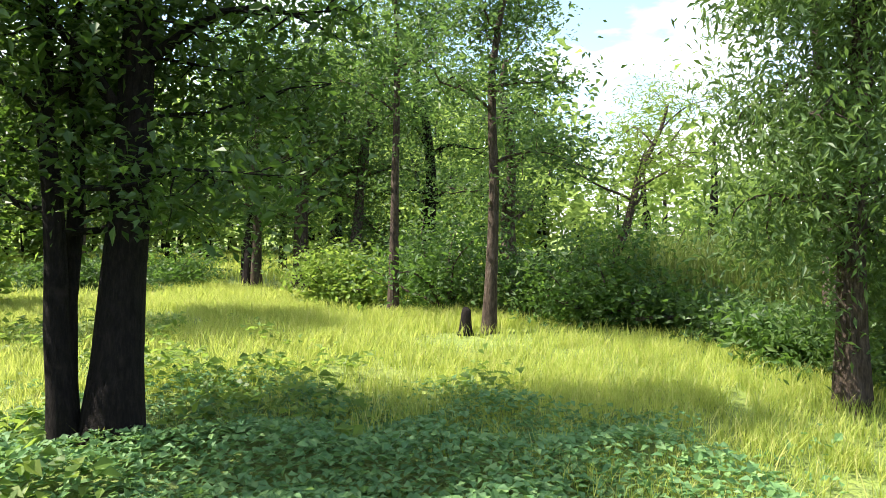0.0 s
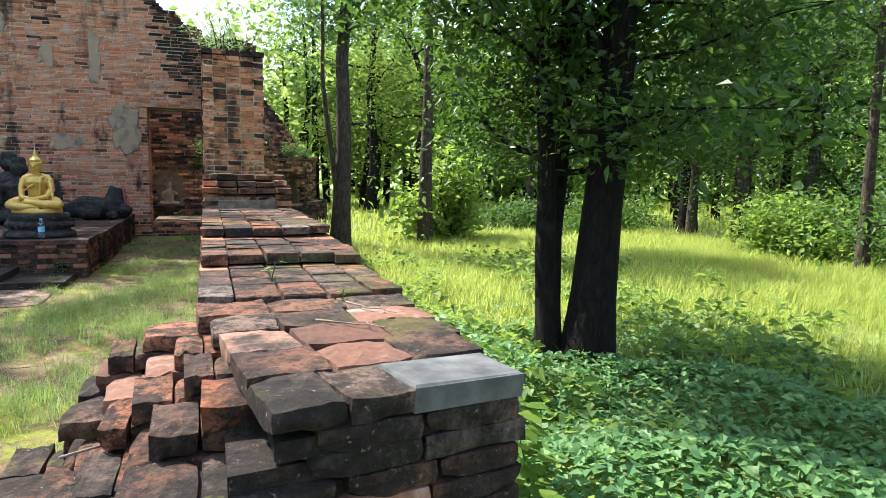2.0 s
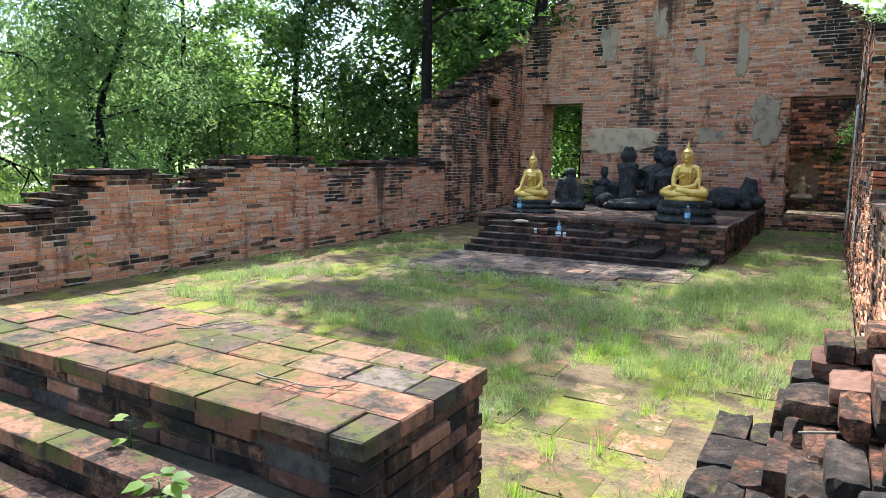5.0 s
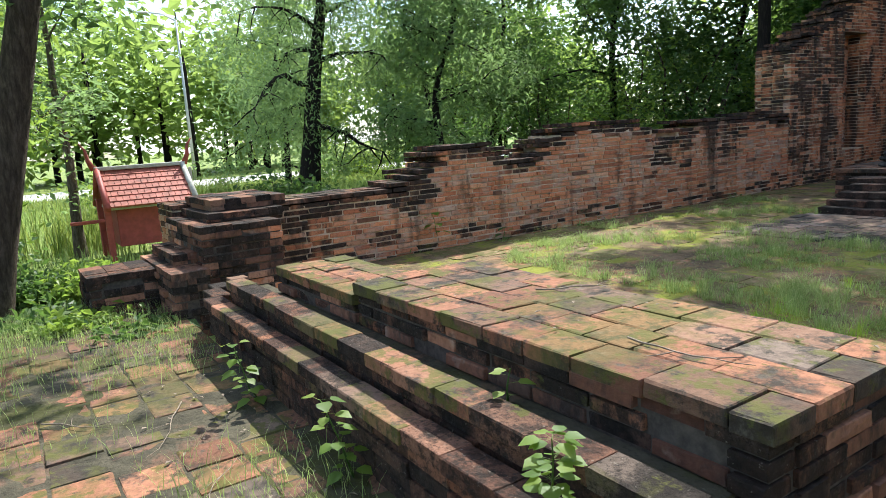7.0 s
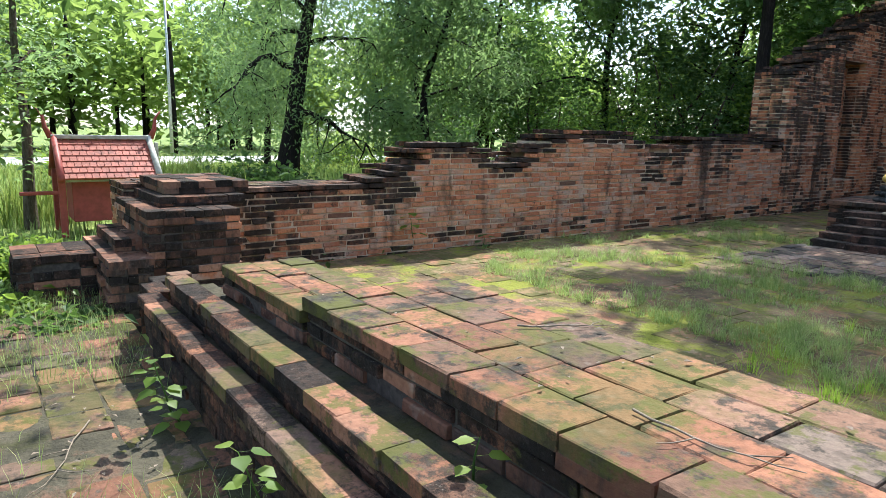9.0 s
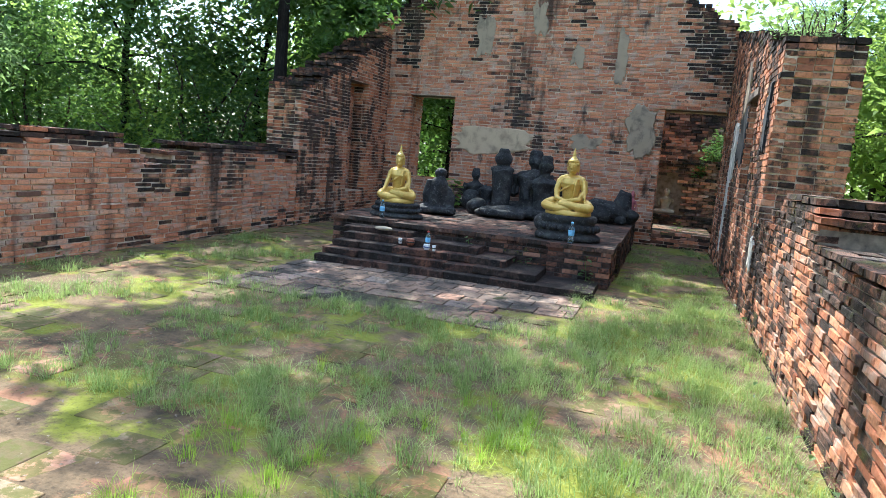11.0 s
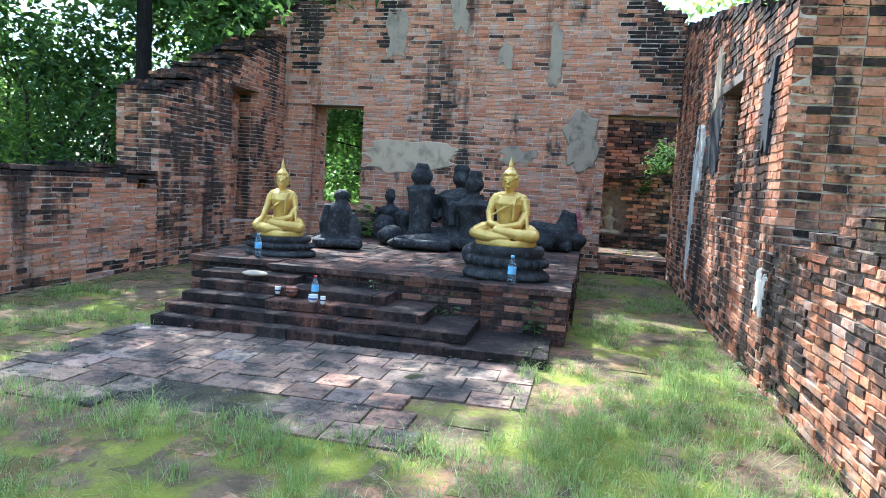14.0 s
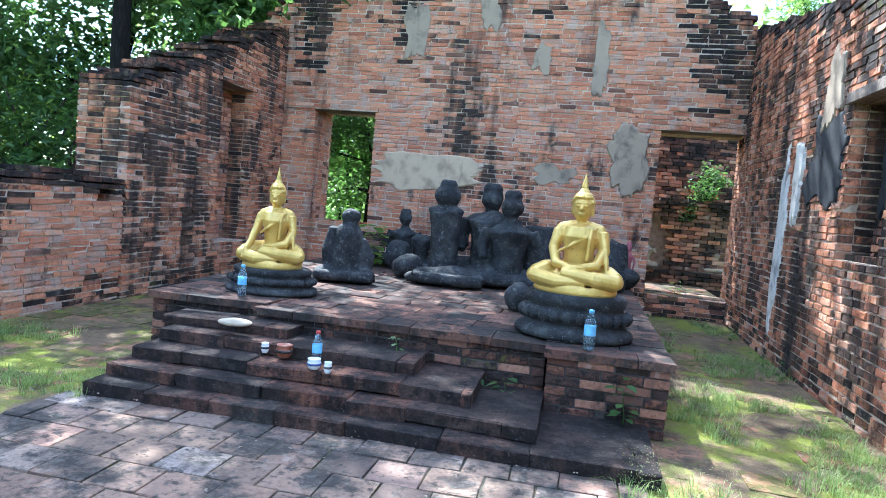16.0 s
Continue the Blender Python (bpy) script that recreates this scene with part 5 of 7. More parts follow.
stone_figure("blackened crossed legs broken from a stone statue", [a for a in torso(False, False, True, 1.0)][2:] + [sphere_arrays((0, 0, 0.12), (0.30, 0.2, 0.11))], (-3.95, 13.25, AZ), 4, 3)
stone_figure("blackened stone statue torso without head, leaning close to others", torso(False, True, True, 1.28), (-3.62, 13.95, AZ), -6, 4)
stone_figure("blackened stone statue torso with flat-topped head", torso(True, True, True, 1.12), (-3.32, 13.72, AZ), 5, 5, 0.15)
stone_figure("blackened stone statue with small head standing behind others", torso(True, True, True, 1.22), (-3.72, 14.75, AZ), 0, 6)
stone_figure("slab of blackened stone leaning behind statues", [tube_arrays([(0, 0, 0), (0, 0.05, 0.4), (0.02, 0.1, 0.75)], [0.24, 0.25, 0.21], 8)], (-2.98, 14.2, AZ), 20, 7, 0.12)
stone_figure("small blackened stone statue with lumpy head", torso(True, True, True, 0.78), (-4.98, 14.9, AZ), 10, 8)
stone_figure("low blackened stone torso fragment on the platform", torso(False, False, True, 0.7), (-4.65, 14.6, AZ), -20, 9)
stone_figure("blackened fallen stone torso lying on its side", [tube_arrays([(-0.45, 0, 0.16), (-0.1, 0.02, 0.24), (0.25, 0, 0.22), (0.5, -0.05, 0.12)], [0.14, 0.23, 0.21, 0.10], 12), sphere_arrays((0.0, -0.12, 0.16), (0.24, 0.16, 0.16))], (-2.35, 14.6, AZ), 8, 10)
stone_figure("blackened stone statue fragments beside the doorway", [tube_arrays([(0, 0, 0), (0, 0, 0.35), (0.04, 0, 0.6)], [0.22, 0.2, 0.12], 12), sphere_arrays((0.2, -0.1, 0.14), (0.16, 0.15, 0.14)), sphere_arrays((-0.2, -0.05, 0.2), (0.2, 0.18, 0.2))], (-1.98, 15.2, AZ), 0, 11)
for i, (x, y, sx, sy, sz) in enumerate(((-4.55, 13.55, 0.20, 0.17, 0.15), (-3.0, 11.95, 0.14, 0.12, 0.14), (-2.92, 12.1, 0.14, 0.13, 0.10), (-4.9, 14.35, 0.19, 0.17, 0.22), (-5.5, 14.9, 0.18, 0.2, 0.12), (-4.35, 13.2, 0.13, 0.10, 0.07), (-1.95, 14.55, 0.12, 0.12, 0.10))):
    carved("stone_fragment", "rounded blackened stone fragment of a broken statue", rough([sphere_arrays((x, y, AZ + sz * 0.92), (sx, sy, sz))], 0.25, i + 20), BLACK_STONE, 0.018, 2, "stone", "stone fragments on the altar")


# low dark wall behind the figures and small sandstone figures seen through the doorway
def rear_parapet():
    t = thing("parapet", "low blackened brick parapet behind the statues", "wall", kind="structure", at=(-5.2, 16.1, AZ))
    p, core = Pieces("brick", BRICKS, t, 60, lambda x, y, z: True), []
    brick_block(p, -6.2, -3.9, 15.95, 16.35, AZ, AZ + 0.36, 0.07, 0.25, (2, 2, 2, 1), (0.26, 0.2), None, core, top_mats=(2,), seed=95)
    p.build(), cores(core, t)


rear_parapet()
carved("sandstone_statue", "small weathered sandstone seated statue in a brick niche", moved(torso(True, True, True, 0.62), (0.22, 20.05, 0.55), 0), SKIN_STONE, 0.018, 2, "statue", "niche statues")
carved("sandstone_statue", "small weathered sandstone seated statue in a brick niche", moved(torso(True, True, True, 0.62), (-1.15, 19.95, 0.55), 0), SKIN_STONE, 0.018, 2, "statue", "niche statues")


# ---- offerings ----
def bottle(at, label, capcol, labelcol, H=0.29):
    t = thing("water_bottle", label, "bottle", "water bottles", at=at)
    R = H * 0.142
    part("body", joined("body", [lathe_arrays(at, [(R * 0.9, 0), (R, 0.01), (R * 0.93, H * 0.12), (R, H * 0.18), (R * 0.93, H * 0.26), (R, H * 0.32), (R, H * 0.62), (R * 0.93, H * 0.70), (R * 0.55, H * 0.86), (R * 0.40, H * 0.90), (R * 0.40, H * 0.93)], 20)], WATER_BLUE), t, "clear ribbed plastic body")
    part("paper_label", joined("paper_label", [lathe_arrays((at[0], at[1], at[2] + H * 0.36), [(R * 1.02, 0), (R * 1.03, 0.005), (R * 1.03, H * 0.24), (R * 1.02, H * 0.245)], 20)], labelcol), t, "printed wrap label")
    part("cap", joined("cap", [lathe_arrays((at[0], at[1], at[2] + H * 0.915), [(R * 0.46, 0), (R * 0.46, H * 0.07), (R * 0.40, H * 0.085)], 16)], capcol), t, "plastic screw cap")


bottle((-2.33, 10.42, 0.545), "clear plastic water bottle with blue label before the pedestal", LABEL_BLUE, LABEL_BLUE, 0.29)
bottle((-5.28, 10.82, 0.545), "clear plastic water bottle with pale blue cap beside smaller statue", LABEL_BLUE, LABEL_BLUE, 0.27)
bottle((-4.17, 9.88, 0.30), "plastic water bottle with red cap on the altar step", LABEL_RED, LABEL_BLUE, 0.24)


def pot(name, label, at, R, H, material, band):
    t = thing(name, label, "pot", "offering pots", at=at)
    part("body", joined("body", [lathe_arrays(at, [(R * 0.62, 0), (R * 0.7, H * 0.08), (R, H * 0.42), (R * 0.98, H * 0.62), (R * 0.80, H * 0.86), (R * 0.92, H), (R * 0.8, H), (R * 0.7, H * 0.86)], 24)], material), t)
    part("band", joined("band", [lathe_arrays((at[0], at[1], at[2] + H * 0.42), [(R * 1.01, 0), (R * 1.015, H * 0.1), (R * 1.0, H * 0.2)], 24)], band), t, "painted band")


pot("incense_pot", "round brown ceramic incense pot on the step", (-4.45, 9.96, 0.30), 0.062, 0.09, CERAMIC_BROWN, BLACK_STONE)
pot("incense_pot", "small white and blue ceramic incense pot on the step", (-4.14, 9.77, 0.30), 0.05, 0.072, CERAMIC, CERAMIC_BLUE)
pot("offering_cup", "small white ceramic candle holder with dark pattern", (-4.62, 10.0, 0.30), 0.03, 0.075, CERAMIC, BLACK_STONE)
pot("offering_cup", "small white ceramic candle holder with dark pattern", (-4.02, 9.72, 0.30), 0.028, 0.075, CERAMIC, BLACK_STONE)
doll = [lathe_arrays((0, 0, 0), [(0.075, 0), (0.07, 0.1), (0.05, 0.26), (0.045, 0.32)], 16), tube_arrays([(0, 0, 0.3), (0, 0, 0.42), (0, 0, 0.48)], [0.045, 0.062, 0.03], 12), sphere_arrays((0, 0, 0.53), (0.042, 0.042, 0.052)), lathe_arrays((0, 0, 0.565), [(0.035, 0), (0.03, 0.03), (0.008, 0.065)], 10), tube_arrays([(-0.06, 0, 0.43), (-0.085, -0.02, 0.34), (-0.06, -0.05, 0.27)], [0.016, 0.014, 0.012], 8), tube_arrays([(0.06, 0, 0.43), (0.09, -0.02, 0.34), (0.07, -0.04, 0.26)], [0.016, 0.014, 0.012], 8)]
carved("figurine", "small standing votive figurine in dark red dress", moved(doll, (-1.80, 15.25, AZ), 0, 1.05), CLOTH_RED, 0.008, 1, "figurine")
flat = rough([sphere_arrays((-4.93, 10.1, 0.47), (0.13, 0.10, 0.03))], 0.15, 3)
carved("flat_stone", "flat pinkish stone lying on the altar step", flat, SKIN_STONE, 0.012, 1, "stone")


# ---- small red shrine house beyond the low wall ----
def shrine():
    at = (-12.0, 1.65, GROUND_Z)
    t = thing("shrine_house", "small red wooden shrine house with scaly tiled gable roof", "shrine", at=at)
    x, y, z = at

    def box(name, c, s, material, label="", turn=0.0):
        bm = bmesh.new()
        bmesh.ops.create_cube(bm, size=1, matrix=Matrix.LocRotScale(c, Euler((turn, 0, 0)), s))
        bmesh.ops.bevel(bm, geom=bm.edges[:], offset=0.008, segments=1, affect="EDGES")
        me = bpy.data.meshes.new(name)
        bm.to_mesh(me)
        bm.free()
        me.materials.append(material)
        return part(name, me, t, label)
    box("body", (x, y, z + 0.50), (0.75, 0.95, 0.60), RED_PAINT, "plain red panelled box")
    box("sill_board", (x + 0.05, y, z + 0.79), (0.95, 1.15, 0.05), GREY_TRIM, "grey weathered board")
    for dx, dy in ((0.42, -0.60), (0.42, 0.55), (-0.42, -0.60), (-0.42, 0.55)):
        box("post", (x + dx, y + dy, z + 0.45), (0.09, 0.09, 0.9), RED_PAINT)
    box("arm", (x + 0.42, y - 0.85, z + 0.62), (0.05, 0.5, 0.05), RED_PAINT)
    # two roof slopes of overlapping scale tiles
    for sg in (-1, 1):
        p = Pieces("roof_tile", [ROOF_RED], t, 150, lambda a, b, c: True, chip=0.02)
        for i in range(7):
            q = i / 6
            for j in range(13):
                p.add((x + sg * (0.62 - 0.57 * q), y - 0.57 + (j + 0.5 * (i % 2)) * 0.092, z + 0.86 + 0.44 * q), (0.15, 0.085, 0.022), 0, 0.0, -sg * 0.62)
        p.build()
        slope = fast_mesh("slope", UNIT * np.array([0.80, 1.18, 0.03]) @ np.array(Euler((0, sg * math.atan(0.77), 0)).to_matrix()).T + np.array([x + sg * 0.33, y, z + 1.06]), FACES, [RED_PAINT])
        part("roof_slope", slope, t)
        for dy in (-0.62, 0.62):
            A = tube_arrays([(x + sg * 0.70, y + dy, z + 0.80), (x + sg * 0.35, y + dy, z + 1.10), (x, y + dy, z + 1.38)], [0.05, 0.045, 0.04], 6)
            part("bargeboard", joined("bargeboard", [A], RED_PAINT if dy < 0 else GREY_TRIM), t, "curved painted gable board")
    for dy in (-0.65, 0.65):
        A = tube_arrays([(x, y + dy, z + 1.36), (x, y + dy * 1.10, z + 1.50), (x, y + dy * 1.13, z + 1.66), (x, y + dy * 1.24, z + 1.76)], [0.05, 0.035, 0.022, 0.008], 6)
        part("finial", joined("finial", [A], RED_PAINT), t, "red curled gable finial")
    box("ridge", (x, y, z + 1.37), (0.10, 1.32, 0.06), GREY_TRIM, "grey ridge cap")
    box("ridge_board", (x + 0.04, y + 0.72, z + 1.05), (0.06, 0.05, 0.5), GREY_TRIM, "", 0.0)


shrine()


# ---- far road and its lamp post ----
def road():
    n = 60
    V, F = [], []
    for i in range(n + 1):
        y = -70 + 160 * i / n
        x = -33 - 0.004 * (y - 5) ** 2
        V += [(x - 2.2, y, GROUND_Z + 0.10), (x + 2.2, y, GROUND_Z + 0.10), (x + 3.2, y, GROUND_Z - 0.15)]
    for i in range(n):
        for k in (0, 1):
            F.append([3 * i + k, 3 * i + 1 + k, 3 * i + 4 + k, 3 * i + 3 + k])
    tagged(new("road", fast_mesh("road", V, F, [ROAD])), "pale sunlit concrete road along the woods", "road", kind="structure")


road()


def street_lamp(at, H):
    t = thing("street_lamp", "tall thin grey metal street lamp beside road", "lamp", at=at)
    x, y, z = at
    part("pole", joined("pole", [tube_arrays([(x, y, z), (x, y, z + H)], [0.09, 0.05], 10)], METAL_GREY), t)
    part("arm", joined("arm", [tube_arrays([(x, y, z + H - 0.05), (x, y - 0.6, z + H + 0.25), (x, y - 1.3, z + H + 0.3)], [0.04, 0.035, 0.03], 8)], METAL_GREY), t)
    part("lamp_head", joined("lamp_head", [sphere_arrays((x, y - 1.5, z + H + 0.29), (0.12, 0.32, 0.06))], METAL_GREY), t)


street_lamp((-36.5, 8.2, GROUND_Z), 8.0)


# ---- foliage ----
def leaf_arrays(C, size, seed, aspect=0.45, droop=0.0, spread=1.0, up=0.35):
    """A folded blade of four corners at each centre C."""
    r = np.random.default_rng(seed)
    n = len(C)
    d = r.normal(0, 1, (n, 3)) * np.array([1, 1, 0.55 * spread]) + np.array([0, 0, -droop])
    d /= np.linalg.norm(d, axis=1, keepdims=True)
    nn = r.normal(0, 0.6, (n, 3)) + np.array([0, 0, up + 0.5])
    s = np.cross(d, nn)
    s /= np.linalg.norm(s, axis=1, keepdims=True) + 1e-6
    nn = np.cross(s, d)
    L = size * r.uniform(0.6, 1.3, (n, 1))
    W = L * aspect
    b = C - d * L * 0.5
    l_ = C - d * L * 0.08 + s * W * 0.5 + nn * W * 0.18
    r_ = C - d * L * 0.08 - s * W * 0.5 + nn * W * 0.18
    tip = C + d * L * 0.5 - np.array([0, 0, 1]) * L * 0.12
    V = np.stack([b, r_, tip, l_], 1).reshape(-1, 3)
    q = 4 * np.arange(n)[:, None]
    F = np.concatenate([q + np.array([0, 1, 2]), q + np.array([0, 2, 3])], 1).reshape(-1, 3)
    return V, F


def blade_arrays(P, height, width, seed, lean=0.35):
    """Grass blades at the points P: tapering, bent, three faces each."""
    r = np.random.default_rng(seed)
    n = len(P)
    H = np.asarray(height).reshape(-1, 1) * r.uniform(0.55, 1.25, (n, 1))
    a = r.uniform(0, 2 * math.pi, n)
    d = np.stack([np.cos(a), np.sin(a), np.zeros(n)], 1)
    side = np.stack([-np.sin(a), np.cos(a), np.zeros(n)], 1) * np.asarray(width).reshape(-1, 1)
    bend = r.uniform(0.1, 1.0, (n, 1)) * lean
    z = np.array([0, 0, 1.0])
    p1 = P + z * H * 0.55 + d * H * bend * 0.35
    p2 = P + z * H + d * H * bend
    V = np.stack([P - side, P + side, p1 + side * 0.7, p1 - side * 0.7, p2], 1).reshape(-1, 3)
    q = 5 * np.arange(n)[:, None]
    F = np.concatenate([q + np.array([0, 1, 2]), q + np.array([0, 2, 3]), q + np.array([3, 2, 4])], 1).reshape(-1, 3)
    return V, F


def wander(p, d, length, n, r, bend=0.25, lift=0.0):
    """A crooked line from p towards d."""
    pts, q, d = [Vector(p)], Vector(p), Vector(d).normalized()
    for _ in range(n):
        d = (d + Vector(r.normal(0, bend, 3)) + Vector((0, 0, lift))).normalized()
        q = q + d * (length / n)
        pts.append(q)
    return pts


def tree(label, base, height, radius, lean=(0, 0), crown_from=0.4, crown_r=2.2, leaves=5000, leaf=0.14, leaf_mat=LEAF_MID, bark=BARK, seed=0, limbs=9, forks=(), droop=0.0, clump=0.55, aspect=0.45, low=None, bend=0.06, crown_off=(0, 0), group="trees", name="tree"):
    """A tapered trunk with crooked limbs, and a crown of leaf clumps round the limbs' ends."""
    r = np.random.default_rng(seed)
    t = thing(name, label, "tree", group, at=base)
    b = Vector(base)
    wood, tips = [], []
    stems = [(Vector((0, 0, 0)), Vector((lean[0], lean[1], 0)), height, radius)] + [(Vector((dx, dy, 0)), Vector((lx, ly, 0)), hh, rr) for dx, dy, lx, ly, hh, rr in forks]
    for off, ln, hh, rr in stems:
        n = 9
        pts, rad = [], []
        for i in range(n + 1):
            q = i / n
            wob = Vector((noise.noise(Vector((q * 3 + seed, 0, rr * 9))), noise.noise(Vector((q * 3 + seed, 5, rr * 9))), 0)) * bend * hh * q
            pts.append(b + off + ln * q * hh + wob + Vector((0, 0, q * hh - 0.12)))
            rad.append(rr * (1.0 - 0.75 * q) + (rr * 0.35 * math.exp(-q * 14)))
        wood.append(tube_arrays(pts, rad, 12, False))
        for k in range(limbs):
            q = crown_from + (0.97 - crown_from) * (k + r.random()) / limbs
            i = min(n - 1, int(q * n))
            p = pts[i].lerp(pts[i + 1], q * n - i)
            a = 2.4 * k + r.uniform(-0.5, 0.5)
            d = Vector((math.cos(a), math.sin(a), 0.25 + 0.75 * q - droop * 0.3))
            ln2 = crown_r * r.uniform(0.65, 1.1) * (1.25 - 0.55 * q)
            line = wander(p, d, ln2, 6, r, 0.22, -0.04 - droop * 0.10)
            r0 = rad[i] * 0.42
            wood.append(tube_arrays(line, [r0 * (1 - 0.85 * m / 6) for m in range(7)], 6, False))
            for m in (2, 3, 4, 5, 6):
                for _ in range(2):
                    e = wander(line[m], Vector((r.normal(), r.normal(), r.normal(0.15, 0.5) - droop)), crown_r * r.uniform(0.18, 0.42), 3, r, 0.3, -droop * 0.2)
                    wood.append(tube_arrays(e, [r0 * 0.28, r0 * 0.2, r0 * 0.13, r0 * 0.05], 4, False))
                    tips.append(e[-1])
                    tips.append(e[1])
            tips.append(line[-1])
        tips += [p + Vector(r.normal(0, 0.25 * crown_r, 3)) * 0.6 for p in pts[max(2, int(crown_from * n)):] for _ in range(3)]
        tips.append(pts[-1])
    part("trunk", joined("trunk", wood, bark), t, "rough bark")
    T = np.array([tuple(v) for v in tips])
    if low is not None:
        T[:, 2] = np.where(T[:, 2] < b.z + low, b.z + low + np.abs(r.normal(0, 0.4, len(T))), T[:, 2])
    w = r.uniform(0.25, 1.0, len(T)) ** 1.4
    pick = r.choice(len(T), leaves, p=w / w.sum())
    C = T[pick] + r.normal(0, 1, (leaves, 3)) * clump * np.array([0.55, 0.55, 0.34 + 0.5 * droop]) - np.array([0, 0, 0.3]) * droop * np.abs(r.normal(0, 1, (leaves, 1)))
    part("crown", fast_mesh("crown", *leaf_arrays(C, leaf, seed + 1, aspect, droop * 0.9), [leaf_mat]), t, "leafy crown with gaps")
    return t


def shrub(name, label, base, R, H, leaves, leaf, material, seed, aspect=0.5, stems=9, group="shrubs", category="shrub"):
    r = np.random.default_rng(seed)
    t = thing(name, label, category, group, at=base)
    wood, tips = [], []
    for k in range(stems):
        a = 2.4 * k + r.uniform(-0.4, 0.4)
        line = wander(base, (math.cos(a) * R / max(H, 0.05), math.sin(a) * R / max(H, 0.05), 1.0), H * r.uniform(0.6, 1.1), 5, r, 0.22)
        wood.append(tube_arrays(line, [max(0.004, 0.02 * H) * (1 - 0.16 * m) for m in range(6)], 5))
        tips += line[1:]
    for w in wood:
        part("stem", joined("stem", [w], BARK), t)
    T = np.array([tuple(v) for v in tips])
    C = T[r.integers(len(T), size=leaves)] + r.normal(0, 1, (leaves, 3)) * np.array([R * 0.30, R * 0.30, H * 0.13])
    C[:, 2] = np.maximum(C[:, 2], base[2] + 0.02)
    part("foliage", fast_mesh("foliage", *leaf_arrays(C, leaf, seed + 3, aspect), [material]), t)
    return t


G = GROUND_Z
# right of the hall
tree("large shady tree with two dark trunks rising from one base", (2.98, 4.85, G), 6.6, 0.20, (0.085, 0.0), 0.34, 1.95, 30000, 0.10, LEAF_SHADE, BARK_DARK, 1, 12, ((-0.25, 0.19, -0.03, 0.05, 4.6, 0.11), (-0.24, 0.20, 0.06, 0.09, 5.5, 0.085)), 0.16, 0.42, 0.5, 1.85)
tree("slender pale-trunked tree at the field's edge", (10.6, 8.3, G), 8.5, 0.105, (0.0, 0.0), 0.42, 2.2, 8500, 0.13, LEAF_MID, BARK, 2, 8, bend=0.02)
tree("slim tree with mottled trunk in the open meadow", (9.85, 5.55, G), 8.2, 0.11, (0.02, -0.005), 0.36, 1.7, 8200, 0.125, LEAF_MID, BARK, 3, 9, bend=0.04)
tree("broad tree with drooping feathery foliage", (8.15, 0.15, G), 7.5, 0.15, (0.0, 0.02), 0.22, 1.55, 46000, 0.108, LEAF_DROOP, BARK, 4, 18, (), 0.75, 0.4, 0.32, 0.55, 0.03)
tree("leaning dark-trunked tree beside the hall", (2.40, 13.4, G), 9.0, 0.19, (0.03, 0.0), 0.66, 1.7, 6500, 0.13, LEAF_MID, BARK, 5, 7, ((-0.02, 0.0, -0.055, 0.0, 6.5, 0.07),), bend=0.05)
tree("straight brown-trunked tree on the sunny meadow", (4.42, 13.95, G), 9.0, 0.16, (0.0, 0.0), 0.60, 1.7, 6500, 0.13, LEAF_DARK, BARK, 6, 8, bend=0.02)
shrub("bush", "bright green leafy bush behind a tree", (5.3, 14.8, G), 1.0, 2.3, 2600, 0.20, LEAF_LIGHT, 7)
k = 0
for x, y, h, lr in ((12.4, 14.8, 6.0, -0.10), (12.6, 15.4, 7.5, 0.0), (13.0, 13.6, 6.5, 0.06), (15.1, 14.5, 8.0, 0.02), (13.8, 12.6, 6.0, 0.16), (16.5, 11.8, 7.5, 0.0), (10.5, 21.0, 8.0, 0.0), (7.5, 24.0, 8.5, -0.03), (12.0, 22.0, 8.5, 0.05), (14.5, 18.0, 9.0, 0.0), (18.0, 16.0, 9.0, -0.03), (6.0, 26.0, 9.0, 0.04), (9.5, 27.0, 9.5, 0.0), (4.5, 31.0, 9.5, 0.0), (16.0, 8.6, 6.5, -0.05)):
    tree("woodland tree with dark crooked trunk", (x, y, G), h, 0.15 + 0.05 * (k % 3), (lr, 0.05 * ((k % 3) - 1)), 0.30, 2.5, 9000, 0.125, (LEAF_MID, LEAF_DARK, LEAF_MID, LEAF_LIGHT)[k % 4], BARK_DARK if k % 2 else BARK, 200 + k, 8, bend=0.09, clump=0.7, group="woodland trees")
    k += 1
tree("spreading feathery yellow-green tree with bent trunk", (13.2, 5.0, G), 4.6, 0.13, (0.25, -0.18), 0.45, 2.3, 4200, 0.13, LEAF_LIGHT, BARK, 31, 9, clump=0.55, aspect=0.25, bend=0.10)
tree("tall roadside tree against the sky", (15.0, -1.2, G), 8.5, 0.16, (-0.02, 0.03), 0.45, 2.6, 3600, 0.2, LEAF_MID, BARK, 32, 8)
tree("tall tree with thin feathery crown", (12.0, 0.6, G), 9.0, 0.15, (-0.06, 0.10), 0.55, 2.4, 3800, 0.16, LEAF_FEATHER, BARK, 33, 8, droop=0.3, aspect=0.3)
